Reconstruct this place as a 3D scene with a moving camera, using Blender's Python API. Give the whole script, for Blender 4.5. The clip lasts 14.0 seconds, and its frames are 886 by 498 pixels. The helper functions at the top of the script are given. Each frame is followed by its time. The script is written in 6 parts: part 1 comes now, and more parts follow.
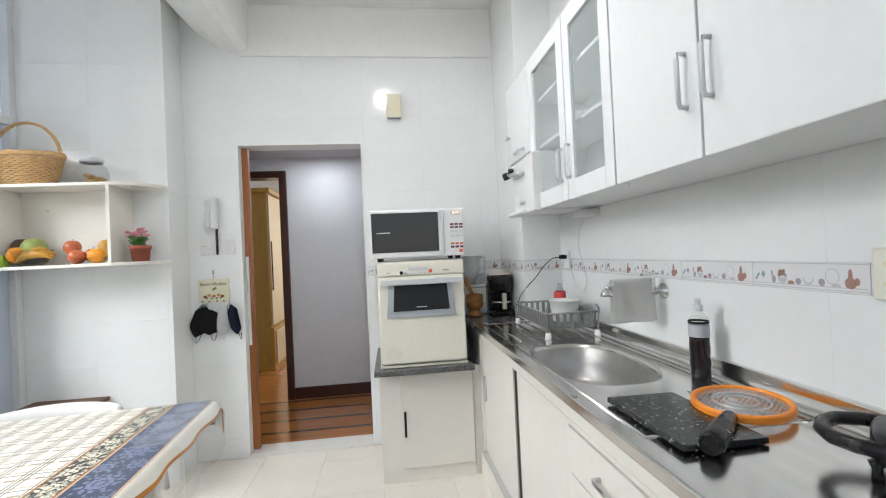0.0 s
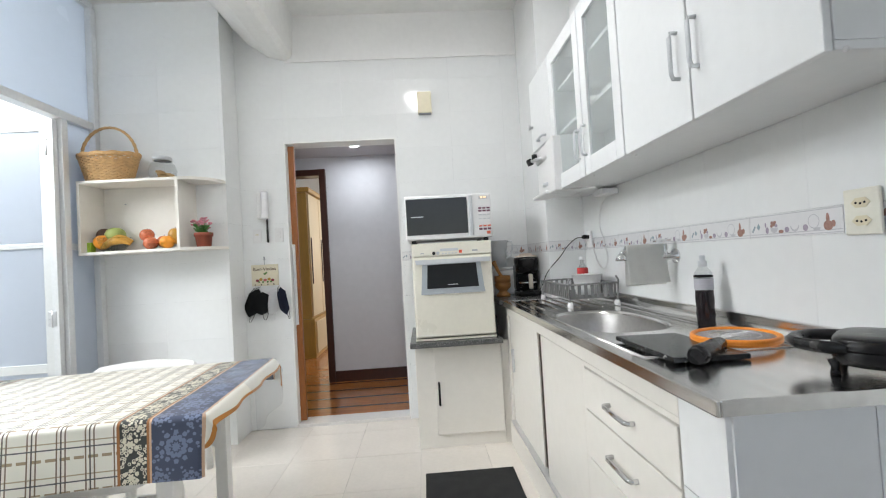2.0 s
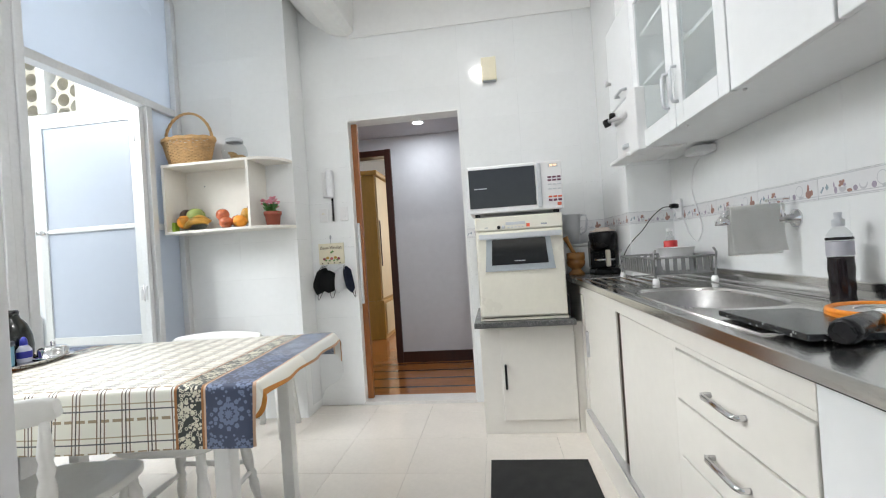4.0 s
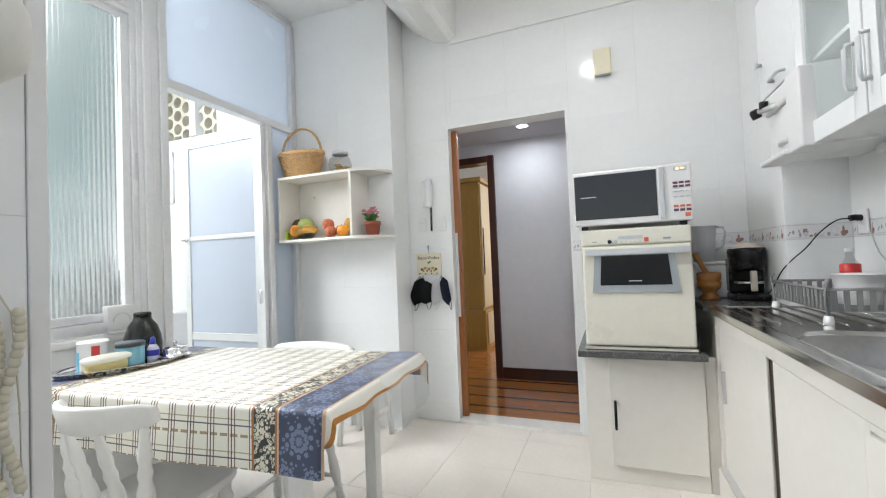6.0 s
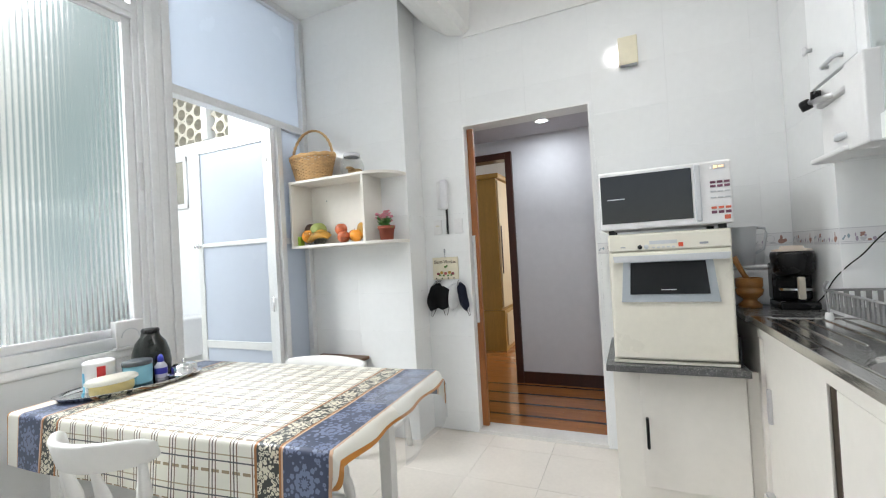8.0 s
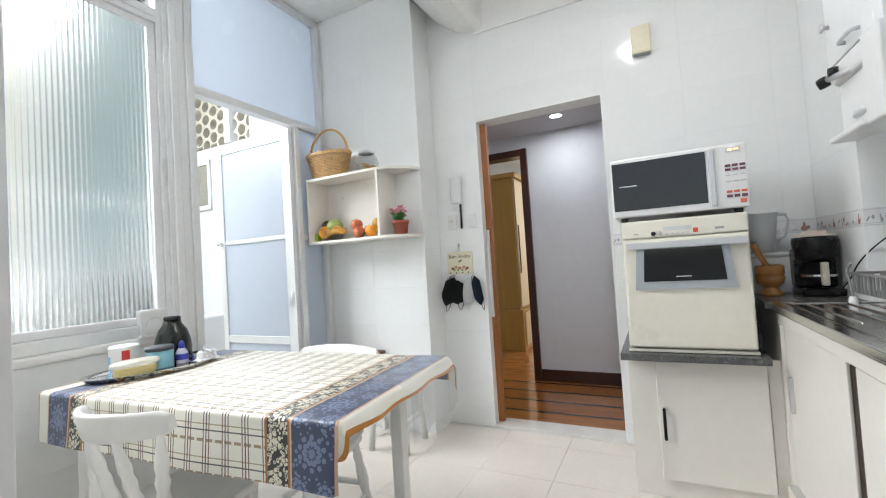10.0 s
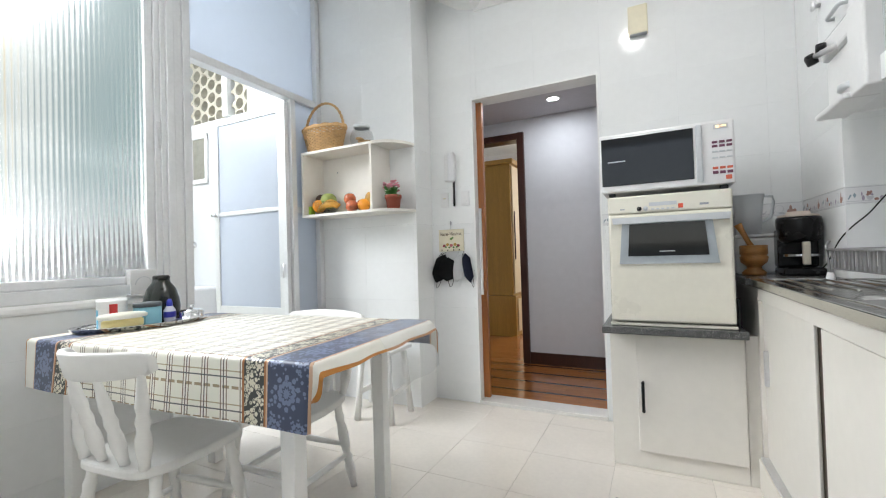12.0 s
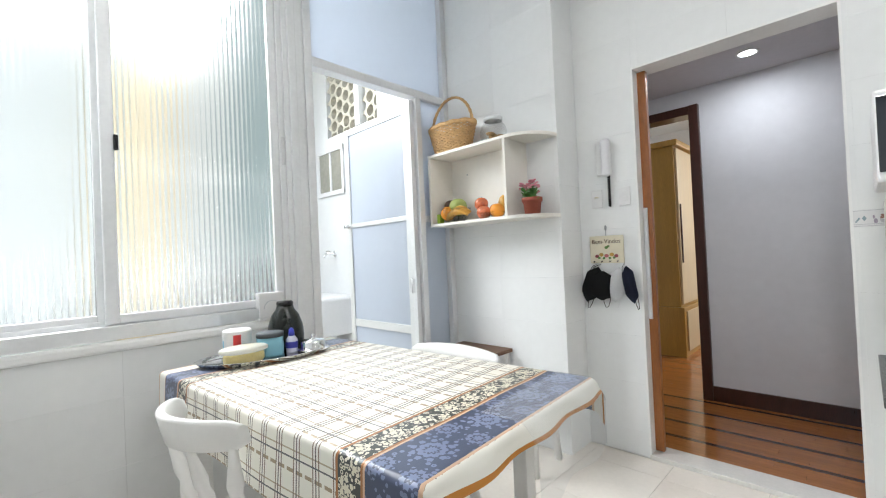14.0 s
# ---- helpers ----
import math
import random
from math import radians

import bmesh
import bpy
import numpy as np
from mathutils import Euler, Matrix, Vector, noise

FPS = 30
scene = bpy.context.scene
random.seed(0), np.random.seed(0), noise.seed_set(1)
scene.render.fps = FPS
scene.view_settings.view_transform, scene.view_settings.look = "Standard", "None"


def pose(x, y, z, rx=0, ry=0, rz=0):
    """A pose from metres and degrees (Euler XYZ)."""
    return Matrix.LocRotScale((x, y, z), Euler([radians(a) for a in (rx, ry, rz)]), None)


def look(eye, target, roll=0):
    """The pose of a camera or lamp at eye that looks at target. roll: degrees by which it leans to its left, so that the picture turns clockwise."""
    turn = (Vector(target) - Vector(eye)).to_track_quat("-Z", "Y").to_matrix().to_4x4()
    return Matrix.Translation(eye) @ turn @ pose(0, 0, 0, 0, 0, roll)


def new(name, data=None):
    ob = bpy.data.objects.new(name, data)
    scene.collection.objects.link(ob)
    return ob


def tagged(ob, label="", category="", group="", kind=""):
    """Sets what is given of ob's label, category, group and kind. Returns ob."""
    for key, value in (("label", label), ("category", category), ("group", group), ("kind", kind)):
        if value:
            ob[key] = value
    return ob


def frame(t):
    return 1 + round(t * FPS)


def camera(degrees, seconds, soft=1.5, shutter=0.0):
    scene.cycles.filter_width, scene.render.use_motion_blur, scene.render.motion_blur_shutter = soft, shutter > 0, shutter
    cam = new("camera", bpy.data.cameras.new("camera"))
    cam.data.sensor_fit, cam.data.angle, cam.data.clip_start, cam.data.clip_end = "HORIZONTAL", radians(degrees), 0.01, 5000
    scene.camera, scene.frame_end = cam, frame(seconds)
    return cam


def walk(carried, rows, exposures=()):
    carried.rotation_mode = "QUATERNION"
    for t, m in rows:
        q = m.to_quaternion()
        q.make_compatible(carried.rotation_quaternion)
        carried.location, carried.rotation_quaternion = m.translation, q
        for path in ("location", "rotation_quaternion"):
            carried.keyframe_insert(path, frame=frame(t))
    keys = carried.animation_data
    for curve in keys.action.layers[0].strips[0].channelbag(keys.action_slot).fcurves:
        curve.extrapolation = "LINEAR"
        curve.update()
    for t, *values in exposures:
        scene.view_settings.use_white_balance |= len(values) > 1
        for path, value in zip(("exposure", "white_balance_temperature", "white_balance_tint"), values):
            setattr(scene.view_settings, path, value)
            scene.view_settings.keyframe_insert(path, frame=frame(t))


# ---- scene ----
cam = camera(92.3, 14.0, soft=1.1)
PATH = [
    (0, (0.113, 0.037, 1.305), (0.349, 2.023, 1.325), -2.7),
    (0.5, (0.096, -0.047, 1.344), (0.349, 1.936, 1.392), -2.9),
    (1, (0.102, -0.101, 1.326), (0.315, 1.886, 1.396), -3.6),
    (1.5, (0.095, -0.127, 1.239), (0.233, 1.868, 1.301), -3.6),
    (2, (0.092, -0.16, 1.167), (0.186, 1.837, 1.215), -3.4),
    (2.5, (0.095, -0.193, 1.111), (0.167, 1.806, 1.13), -3.4),
    (3, (0.113, -0.202, 1.089), (0.161, 1.797, 1.088), -3.6),
    (3.5, (0.104, -0.103, 1.087), (0.028, 1.895, 1.084), -3.6),
    (4, (0.127, -0.005, 1.094), (-0.115, 1.98, 1.103), -3.8),
    (6.5, (0.159, 0.216, 1.149), (-0.603, 2.064, 1.207), -2.3),
    (7, (0.119, 0.251, 1.146), (-0.644, 2.099, 1.198), -2.4),
    (7.5, (0.12, 0.271, 1.152), (-0.646, 2.118, 1.188), -2.9),
    (8, (0.121, 0.296, 1.219), (-0.688, 2.125, 1.249), -3.2),
    (10.5, (0.186, 0.301, 1.115), (-0.718, 2.083, 1.188), -3.4),
    (11, (0.205, 0.293, 1.102), (-0.694, 2.078, 1.175), -2.5),
    (11.5, (0.211, 0.307, 1.07), (-0.686, 2.093, 1.135), -1.9),
    (12, (0.221, 0.309, 1.02), (-0.676, 2.096, 1.052), -1.7),
    (12.5, (0.228, 0.3, 1.029), (-0.681, 2.081, 1.017), -1.8),
    (13, (0.198, 0.304, 1.09), (-0.767, 2.056, 1.091), -2.2),
    (13.5, (0.077, 0.44, 1.122), (-0.955, 2.153, 1.112), -2.6),
    (14, (-0.039, 0.663, 1.138), (-1.445, 2.085, 1.166), -2.6),
]
walk(cam, [(t, look(eye, target, roll)) for t, eye, target, roll in PATH],
     exposures=[(0.0, 0.59), (14.0, 0.59)])

# ---- light ----
world = bpy.data.worlds.new("sky")
scene.world = world
world.use_nodes = True
wn, wl = world.node_tree.nodes, world.node_tree.links
sky = wn.new("ShaderNodeTexSky")
sky.sky_type, sky.sun_disc = "NISHITA", False
sky.sun_elevation, sky.sun_rotation = radians(57), radians(82)
wn["Background"].inputs["Strength"].default_value = 0.12
wl.new(sky.outputs[0], wn["Background"].inputs["Color"])

sun = new("sun", bpy.data.lights.new("sun", "SUN"))
sun.data.energy, sun.data.angle, sun.data.color = 2.0, radians(0.6), (1.0, 0.95, 0.88)
sun.matrix_world = look((7, 1, 11), (0, 0, 0))


def area_lamp(name, m, w, h, watts, color):
    ob = new(name, bpy.data.lights.new(name, "AREA"))
    ob.data.shape, ob.data.size, ob.data.size_y = "RECTANGLE", w, h
    ob.data.energy, ob.data.color = watts, color
    ob.matrix_world = m
    return ob


# daylight entering by the window, the service door and an unseen bedroom window; the lamp behind the camera is added
# fill
area_lamp("window_daylight", look((-3.6, 0.9, 3.3), (0.6, 1.2, 1.1)), 2.2, 1.7, 114, (0.95, 0.98, 1.0))
area_lamp("rear_window_daylight", look((0.25, -1.66, 1.75), (0.25, 0, 1.55)), 1.5, 1.3, 3.5, (1.0, 0.99, 0.98))
area_lamp("service_daylight", look((-3.6, 0.6, 2.9), (-2.7, 2.6, 1.2)), 1.4, 1.2, 3, (0.95, 0.98, 1.0))
area_lamp("bedroom_daylight", look((0.2, 7.2, 1.8), (-1.0, 6.0, 1.0)), 1.2, 1.4, 38, (1.0, 0.97, 0.92))
lamp = new("kitchen_bulb", bpy.data.lights.new("kitchen_bulb", "POINT"))
lamp.data.shadow_soft_size, lamp.data.energy, lamp.data.color = 0.06, 2.6, (1.0, 0.99, 0.99)
lamp.location = (0.10, 1.58, 2.885)
lamp = new("kitchen_bulb_glow", bpy.data.lights.new("kitchen_bulb_glow", "AREA"))
lamp.data.shape, lamp.data.size, lamp.data.energy, lamp.data.color = "DISK", 0.20, 7.6, (1.0, 0.99, 0.99)
lamp.matrix_world = look((0.10, 1.58, 2.945), (0.10, 1.58, 0))
lamp = new("hall_bulb", bpy.data.lights.new("hall_bulb", "AREA"))
lamp.data.shape, lamp.data.size, lamp.data.energy, lamp.data.color = "DISK", 0.09, 2.9, (0.90, 0.94, 1.0)
lamp.matrix_world = look((-0.49, 3.79, 2.255), (-0.49, 3.79, 0))


# ---- materials ----
def mat(name, color, rough=0.5, metal=0.0, vary=0.06, scale=6.0, bump=0.0, bump_scale=60.0, coat=0.0, each=0.0, spec=0.5, trans=0.0, stretch=(1, 1, 1)):
    m = bpy.data.materials.new(name)
    m.use_nodes = True
    n, l = m.node_tree.nodes, m.node_tree.links
    p = n["Principled BSDF"]
    p.inputs["Roughness"].default_value, p.inputs["Metallic"].default_value = rough, metal
    p.inputs["Coat Weight"].default_value, p.inputs["Specular IOR Level"].default_value = coat, spec
    p.inputs["Transmission Weight"].default_value = trans
    tc = n.new("ShaderNodeTexCoord")
    mp = n.new("ShaderNodeMapping")
    mp.inputs["Scale"].default_value = stretch
    l.new(tc.outputs["Object"], mp.inputs["Vector"])
    big, fine = n.new("ShaderNodeTexNoise"), n.new("ShaderNodeTexNoise")
    big.inputs["Scale"].default_value, fine.inputs["Scale"].default_value = scale, scale * 9
    big.inputs["Detail"].default_value = 6
    l.new(mp.outputs[0], big.inputs["Vector"])
    l.new(mp.outputs[0], fine.inputs["Vector"])
    add = n.new("ShaderNodeMath")
    add.operation = "ADD"
    l.new(big.outputs[0], add.inputs[0])
    l.new(fine.outputs[0], add.inputs[1])
    rng = n.new("ShaderNodeMapRange")
    rng.inputs["From Min"].default_value, rng.inputs["From Max"].default_value = 0.6, 1.4
    rng.inputs["To Min"].default_value, rng.inputs["To Max"].default_value = 1 - vary, 1 + vary * 0.6
    l.new(add.outputs[0], rng.inputs["Value"])
    val = rng.outputs[0]
    if each:
        oi, r2, mu = n.new("ShaderNodeObjectInfo"), n.new("ShaderNodeMapRange"), n.new("ShaderNodeMath")
        r2.inputs["To Min"].default_value, r2.inputs["To Max"].default_value = 1 - each, 1
        mu.operation = "MULTIPLY"
        l.new(oi.outputs["Random"], r2.inputs["Value"])
        l.new(r2.outputs[0], mu.inputs[0])
        l.new(val, mu.inputs[1])
        val = mu.outputs[0]
    sc = n.new("ShaderNodeVectorMath")
    sc.operation = "SCALE"
    sc.inputs[0].default_value = color
    l.new(val, sc.inputs["Scale"])
    l.new(sc.outputs[0], p.inputs["Base Color"])
    rr = n.new("ShaderNodeMapRange")
    rr.inputs["To Min"].default_value, rr.inputs["To Max"].default_value = rough * 0.8, min(1, rough * 1.25)
    l.new(big.outputs[0], rr.inputs["Value"])
    l.new(rr.outputs[0], p.inputs["Roughness"])
    if bump:
        bn, bp = n.new("ShaderNodeTexNoise"), n.new("ShaderNodeBump")
        bn.inputs["Scale"].default_value, bn.inputs["Detail"].default_value = bump_scale, 4
        bp.inputs["Strength"].default_value, bp.inputs["Distance"].default_value = bump, 0.004
        l.new(mp.outputs[0], bn.inputs["Vector"])
        l.new(bn.outputs[0], bp.inputs["Height"])
        l.new(bp.outputs[0], p.inputs["Normal"])
    return m


def glow(name, color, strength):
    m = bpy.data.materials.new(name)
    m.use_nodes = True
    p = m.node_tree.nodes["Principled BSDF"]
    p.inputs["Base Color"].default_value = (0.8, 0.8, 0.8, 1)
    p.inputs["Emission Color"].default_value, p.inputs["Emission Strength"].default_value = (*color, 1), strength
    return m


def clear(name, color=(1, 1, 1), rough=0.0, ior=1.45, thin=0.0, milky=True):
    """Glass; thin mixes in plain see-through for a sheet without refraction."""
    m = bpy.data.materials.new(name)
    m.use_nodes = True
    n, l = m.node_tree.nodes, m.node_tree.links
    p = n["Principled BSDF"]
    p.inputs["Base Color"].default_value = (*color, 1)
    p.inputs["Roughness"].default_value, p.inputs["IOR"].default_value = rough, ior
    p.inputs["Transmission Weight"].default_value = 1
    if thin:
        mix, tr = n.new("ShaderNodeMixShader"), n.new("ShaderNodeBsdfTransparent")
        tr.inputs[0].default_value = (*color, 1)
        mix.inputs[0].default_value = thin
        l.new(p.outputs[0], mix.inputs[1])
        l.new(tr.outputs[0], mix.inputs[2])
        l.new(mix.outputs[0], n["Material Output"].inputs[0])
        p.inputs["Transmission Weight"].default_value = 0
        if not milky:
            p.inputs["Base Color"].default_value = (0.05, 0.05, 0.05, 1)
    return m


def translucent(name, color, share=0.5, rough=0.25):
    m = mat(name, color, rough, vary=0.03, scale=2.0)
    n, l = m.node_tree.nodes, m.node_tree.links
    t, mix = n.new("ShaderNodeBsdfTranslucent"), n.new("ShaderNodeMixShader")
    t.inputs[0].default_value = (*color, 1)
    mix.inputs[0].default_value = share
    l.new(n["Principled BSDF"].outputs[0], mix.inputs[1])
    l.new(t.outputs[0], mix.inputs[2])
    l.new(mix.outputs[0], n["Material Output"].inputs[0])
    return m


TILE = mat("glazed_white_tile", (0.845, 0.857, 0.856), 0.11, spec=0.36, vary=0.025, scale=2.5, bump=0.05, bump_scale=9, each=0.015)
GROUT = mat("white_grout", (0.835, 0.85, 0.85), 0.6, vary=0.08, scale=20)
PAINT = mat("white_paint", (0.86, 0.86, 0.85), 0.55, vary=0.035, scale=3, bump=0.06, bump_scale=120)
CEIL = mat("ceiling_paint", (0.85, 0.85, 0.83), 0.7, vary=0.05, scale=2.2, bump=0.08, bump_scale=90)
HALLWALL = mat("hall_wall_paint", (0.75, 0.755, 0.79), 0.6, vary=0.04, scale=2, bump=0.06, bump_scale=140)
FLOORTILE = mat("cream_porcelain_tile", (0.81, 0.76, 0.695), 0.14, vary=0.05, scale=5, bump=0.03, bump_scale=40, each=0.05)
FGROUT = mat("floor_grout", (0.69, 0.66, 0.61), 0.8, vary=0.1, scale=20)
UPPERLAM = mat("cool_white_laminate", (0.79, 0.805, 0.81), 0.34, vary=0.03, scale=3, bump=0.03, bump_scale=200)
LAMINATE = mat("white_laminate", (0.82, 0.79, 0.73), 0.34, vary=0.03, scale=3, bump=0.03, bump_scale=200)
CREAM = mat("aged_cream_enamel", (0.78, 0.75, 0.65), 0.28, vary=0.04, scale=4, coat=0.3)
MWHITE = mat("white_plastic", (0.78, 0.78, 0.78), 0.3, vary=0.03, scale=5)
BOWLSTEEL = mat("satin_bowl_steel", (0.44, 0.43, 0.42), 0.42, 1.0, vary=0.12, scale=6, bump=0.04, bump_scale=200)
STEEL = mat("brushed_steel", (0.77, 0.76, 0.74), 0.17, 1.0, vary=0.12, scale=4, bump=0.05, bump_scale=160, stretch=(1, 0.05, 1))
CHROME = mat("chrome", (0.75, 0.75, 0.76), 0.12, 1.0, vary=0.05)
ALU = mat("anodised_aluminium", (0.79, 0.80, 0.81), 0.40, 0.35, vary=0.06, scale=6, bump=0.03, bump_scale=100)
SATIN = mat("satin_nickel", (0.68, 0.68, 0.69), 0.38, 0.8, vary=0.06)
GRANITE = mat("dark_grey_granite", (0.11, 0.11, 0.11), 0.25, vary=0.6, scale=70)
BLACKSTONE = mat("speckled_black_stone", (0.02, 0.022, 0.024), 0.2, vary=0.8, scale=90, bump=0.15, bump_scale=120)
BLACK = mat("black_plastic", (0.012, 0.012, 0.013), 0.26, vary=0.2, scale=12, spec=0.35)
RUBBER = mat("black_rubber_mat", (0.016, 0.017, 0.018), 0.75, vary=0.25, scale=14, bump=0.5, bump_scale=300)
DARKGLASS = mat("smoked_glass", (0.022, 0.024, 0.026), 0.05, vary=0.1, scale=3, spec=0.32)
GREYPL = mat("grey_plastic", (0.34, 0.36, 0.38), 0.35, vary=0.06)
LGREY = mat("light_grey_plastic", (0.58, 0.60, 0.62), 0.35, vary=0.05)
DOORWOOD = mat("orange_varnished_wood", (0.36, 0.125, 0.03), 0.35, vary=0.3, scale=3, coat=0.3, stretch=(9, 9, 0.7))
WARDWOOD = mat("honey_wardrobe_wood", (0.40, 0.23, 0.045), 0.35, vary=0.22, scale=3, coat=0.2, stretch=(8, 8, 0.6))
DARKWOOD = mat("dark_red_jacaranda", (0.055, 0.016, 0.010), 0.3, vary=0.35, scale=4, coat=0.3, stretch=(6, 6, 0.8))
PLANK = mat("parquet_plank", (0.44, 0.16, 0.04), 0.22, vary=0.3, scale=4, coat=0.5, each=0.14, stretch=(0.8, 8, 8))
PLANKDARK = mat("parquet_dark_band", (0.075, 0.022, 0.012), 0.22, vary=0.3, scale=4, coat=0.5, each=0.2, stretch=(0.8, 8, 8))
WHITEWOOD = mat("white_lacquered_wood", (0.84, 0.84, 0.82), 0.32, vary=0.03, scale=6, coat=0.2)
WICKER = mat("wicker", (0.64, 0.40, 0.18), 0.6, vary=0.35, scale=30, bump=0.4, bump_scale=90)
FROST = translucent("frosted_blue_panel", (0.70, 0.745, 0.81), 0.5)
FLUTED = clear("fluted_glass", (0.97, 0.985, 0.985), 0.17)
PANE = clear("cabinet_glass", (0.9, 0.93, 0.93), 0.02, thin=0.82)
JARGLASS = clear("jar_glass", (0.96, 0.97, 0.97), 0.0, thin=0.90, milky=False)
PLASTICFILM = clear("clear_plastic_film", (0.96, 0.97, 0.98), 0.15, thin=0.86)
RED = mat("red_print", (0.55, 0.03, 0.03), 0.4)
ORANGE = mat("orange_plastic", (0.85, 0.27, 0.02), 0.35, vary=0.05)
LAMPGLOW = glow("lamp_diffuser", (1.0, 0.98, 0.95), 2.0)
HALLGLOW = glow("downlight", (0.95, 0.97, 1.0), 12.0)
DISPLAY = glow("orange_display", (1.0, 0.45, 0.08), 1.6)



def speckle(m, amount, size, color):
    """Pale flecks scattered over a stone material."""
    n, l = m.node_tree.nodes, m.node_tree.links
    p = n["Principled BSDF"]
    was = p.inputs["Base Color"].links[0].from_socket
    tc, vor, less, mx = n.new("ShaderNodeTexCoord"), n.new("ShaderNodeTexVoronoi"), n.new("ShaderNodeMath"), n.new("ShaderNodeMix")
    vor.inputs["Scale"].default_value = size
    less.operation, less.inputs[1].default_value = "LESS_THAN", amount
    mx.data_type = "RGBA"
    mx.inputs[7].default_value = (*color, 1)
    l.new(tc.outputs["Object"], vor.inputs["Vector"])
    l.new(vor.outputs["Distance"], less.inputs[0])
    l.new(less.outputs[0], mx.inputs[0])
    l.new(was, mx.inputs[6])
    l.new(mx.outputs[2], p.inputs["Base Color"])


speckle(BLACKSTONE, 0.20, 75, (0.30, 0.31, 0.30))
speckle(GRANITE, 0.25, 190, (0.28, 0.28, 0.28))


# ---- building helpers ----
def box(bm, x0, x1, y0, y1, z0, z1, bevel=0.0, seg=2, mi=0):
    m = Matrix.Translation(((x0 + x1) / 2, (y0 + y1) / 2, (z0 + z1) / 2)) @ Matrix.Diagonal((abs(x1 - x0), abs(y1 - y0), abs(z1 - z0), 1))
    made = bmesh.ops.create_cube(bm, size=1, matrix=m)
    faces = {f for v in made["verts"] for f in v.link_faces}
    for f in faces:
        f.material_index = mi
    if bevel:
        edges = list({e for v in made["verts"] for e in v.link_edges})
        got = bmesh.ops.bevel(bm, geom=edges, offset=bevel, segments=seg, profile=0.5, affect="EDGES")
        for f in got["faces"]:
            f.material_index = mi


def lathe(bm, profile, at=(0, 0, 0), seg=24, turn=None, mi=0, smooth=True):
    """A turned body from (radius, height) pairs, about z, then turned by the matrix."""
    base = Matrix.Translation(at) @ (turn or Matrix())
    rings = []
    for r, z in profile:
        if r < 1e-5:
            rings.append([bm.verts.new(base @ Vector((0, 0, z)))])
        else:
            rings.append([bm.verts.new(base @ Vector((r * math.cos(2 * math.pi * k / seg), r * math.sin(2 * math.pi * k / seg), z))) for k in range(seg)])
    for a, b in zip(rings, rings[1:]):
        for k in range(seg):
            j = (k + 1) % seg
            vs = [a[k % len(a)], a[j % len(a)], b[j % len(b)], b[k % len(b)]]
            vs = list(dict.fromkeys(vs))
            if len(vs) > 2:
                f = bm.faces.new(vs)
                f.smooth, f.material_index = smooth, mi


def tube(bm, pts, r, seg=10, mi=0, closed=False, taper=None):
    """A round bar along points; taper gives the radius at each point."""
    pts = [Vector(p) for p in pts]
    rings, up = [], Vector((0, 0, 1))
    for i, p in enumerate(pts):
        a, b = (pts[i - 1], pts[(i + 1) % len(pts)]) if closed else (pts[max(i - 1, 0)], pts[min(i + 1, len(pts) - 1)])
        d = (b - a).normalized()
        side = d.cross(up)
        side = side.normalized() if side.length > 0.05 else d.cross(Vector((1, 0, 0))).normalized()
        top = side.cross(d)
        rad = taper[i] if taper else r
        rings.append([bm.verts.new(p + rad * (math.cos(2 * math.pi * k / seg) * side + math.sin(2 * math.pi * k / seg) * top)) for k in range(seg)])
    pairs = list(zip(rings, rings[1:])) + ([(rings[-1], rings[0])] if closed else [])
    for a, b in pairs:
        for k in range(seg):
            f = bm.faces.new((a[k], a[(k + 1) % seg], b[(k + 1) % seg], b[k]))
            f.smooth, f.material_index = True, mi
    if not closed:
        bm.faces.new(rings[0]).material_index = mi
        bm.faces.new(rings[-1][::-1]).material_index = mi


def eased(pts, steps=6):
    """Points of a smooth line through the given ones."""
    pts = [Vector(p) for p in pts]
    pts = [2 * pts[0] - pts[1]] + pts + [2 * pts[-1] - pts[-2]]
    out = []
    for a, b, c, d in zip(pts, pts[1:], pts[2:], pts[3:]):
        for k in range(steps):
            t = k / steps
            out.append(0.5 * (2 * b + (c - a) * t + (2 * a - 5 * b + 4 * c - d) * t * t + (3 * b - a - 3 * c + d) * t ** 3))
    return out + [pts[-2]]


def ball(bm, at, rx, ry=None, rz=None, seg=16, mi=0, turn=None):
    m = Matrix.Translation(at) @ (turn or Matrix()) @ Matrix.Diagonal((rx, ry or rx, rz or rx, 1))
    made = bmesh.ops.create_uvsphere(bm, u_segments=seg, v_segments=max(8, seg * 2 // 3), radius=1, matrix=m)
    for f in {f for v in made["verts"] for f in v.link_faces}:
        f.smooth, f.material_index = True, mi


def prism(bm, outline, z0, z1, m=None, mi=0):
    """A slab with the outline (x, y) pairs between two heights."""
    m = m or Matrix()
    lo, hi = ([bm.verts.new(m @ Vector((x, y, z))) for x, y in outline] for z in (z0, z1))
    bm.faces.new(lo[::-1]).material_index = mi
    bm.faces.new(hi).material_index = mi
    for k in range(len(outline)):
        j = (k + 1) % len(outline)
        bm.faces.new((lo[k], lo[j], hi[j], hi[k])).material_index = mi


def mesh_of(name, bm, *mats):
    bmesh.ops.recalc_face_normals(bm, faces=bm.faces)
    me = bpy.data.meshes.new(name)
    bm.to_mesh(me)
    bm.free()
    for m in mats:
        me.materials.append(m)
    return me


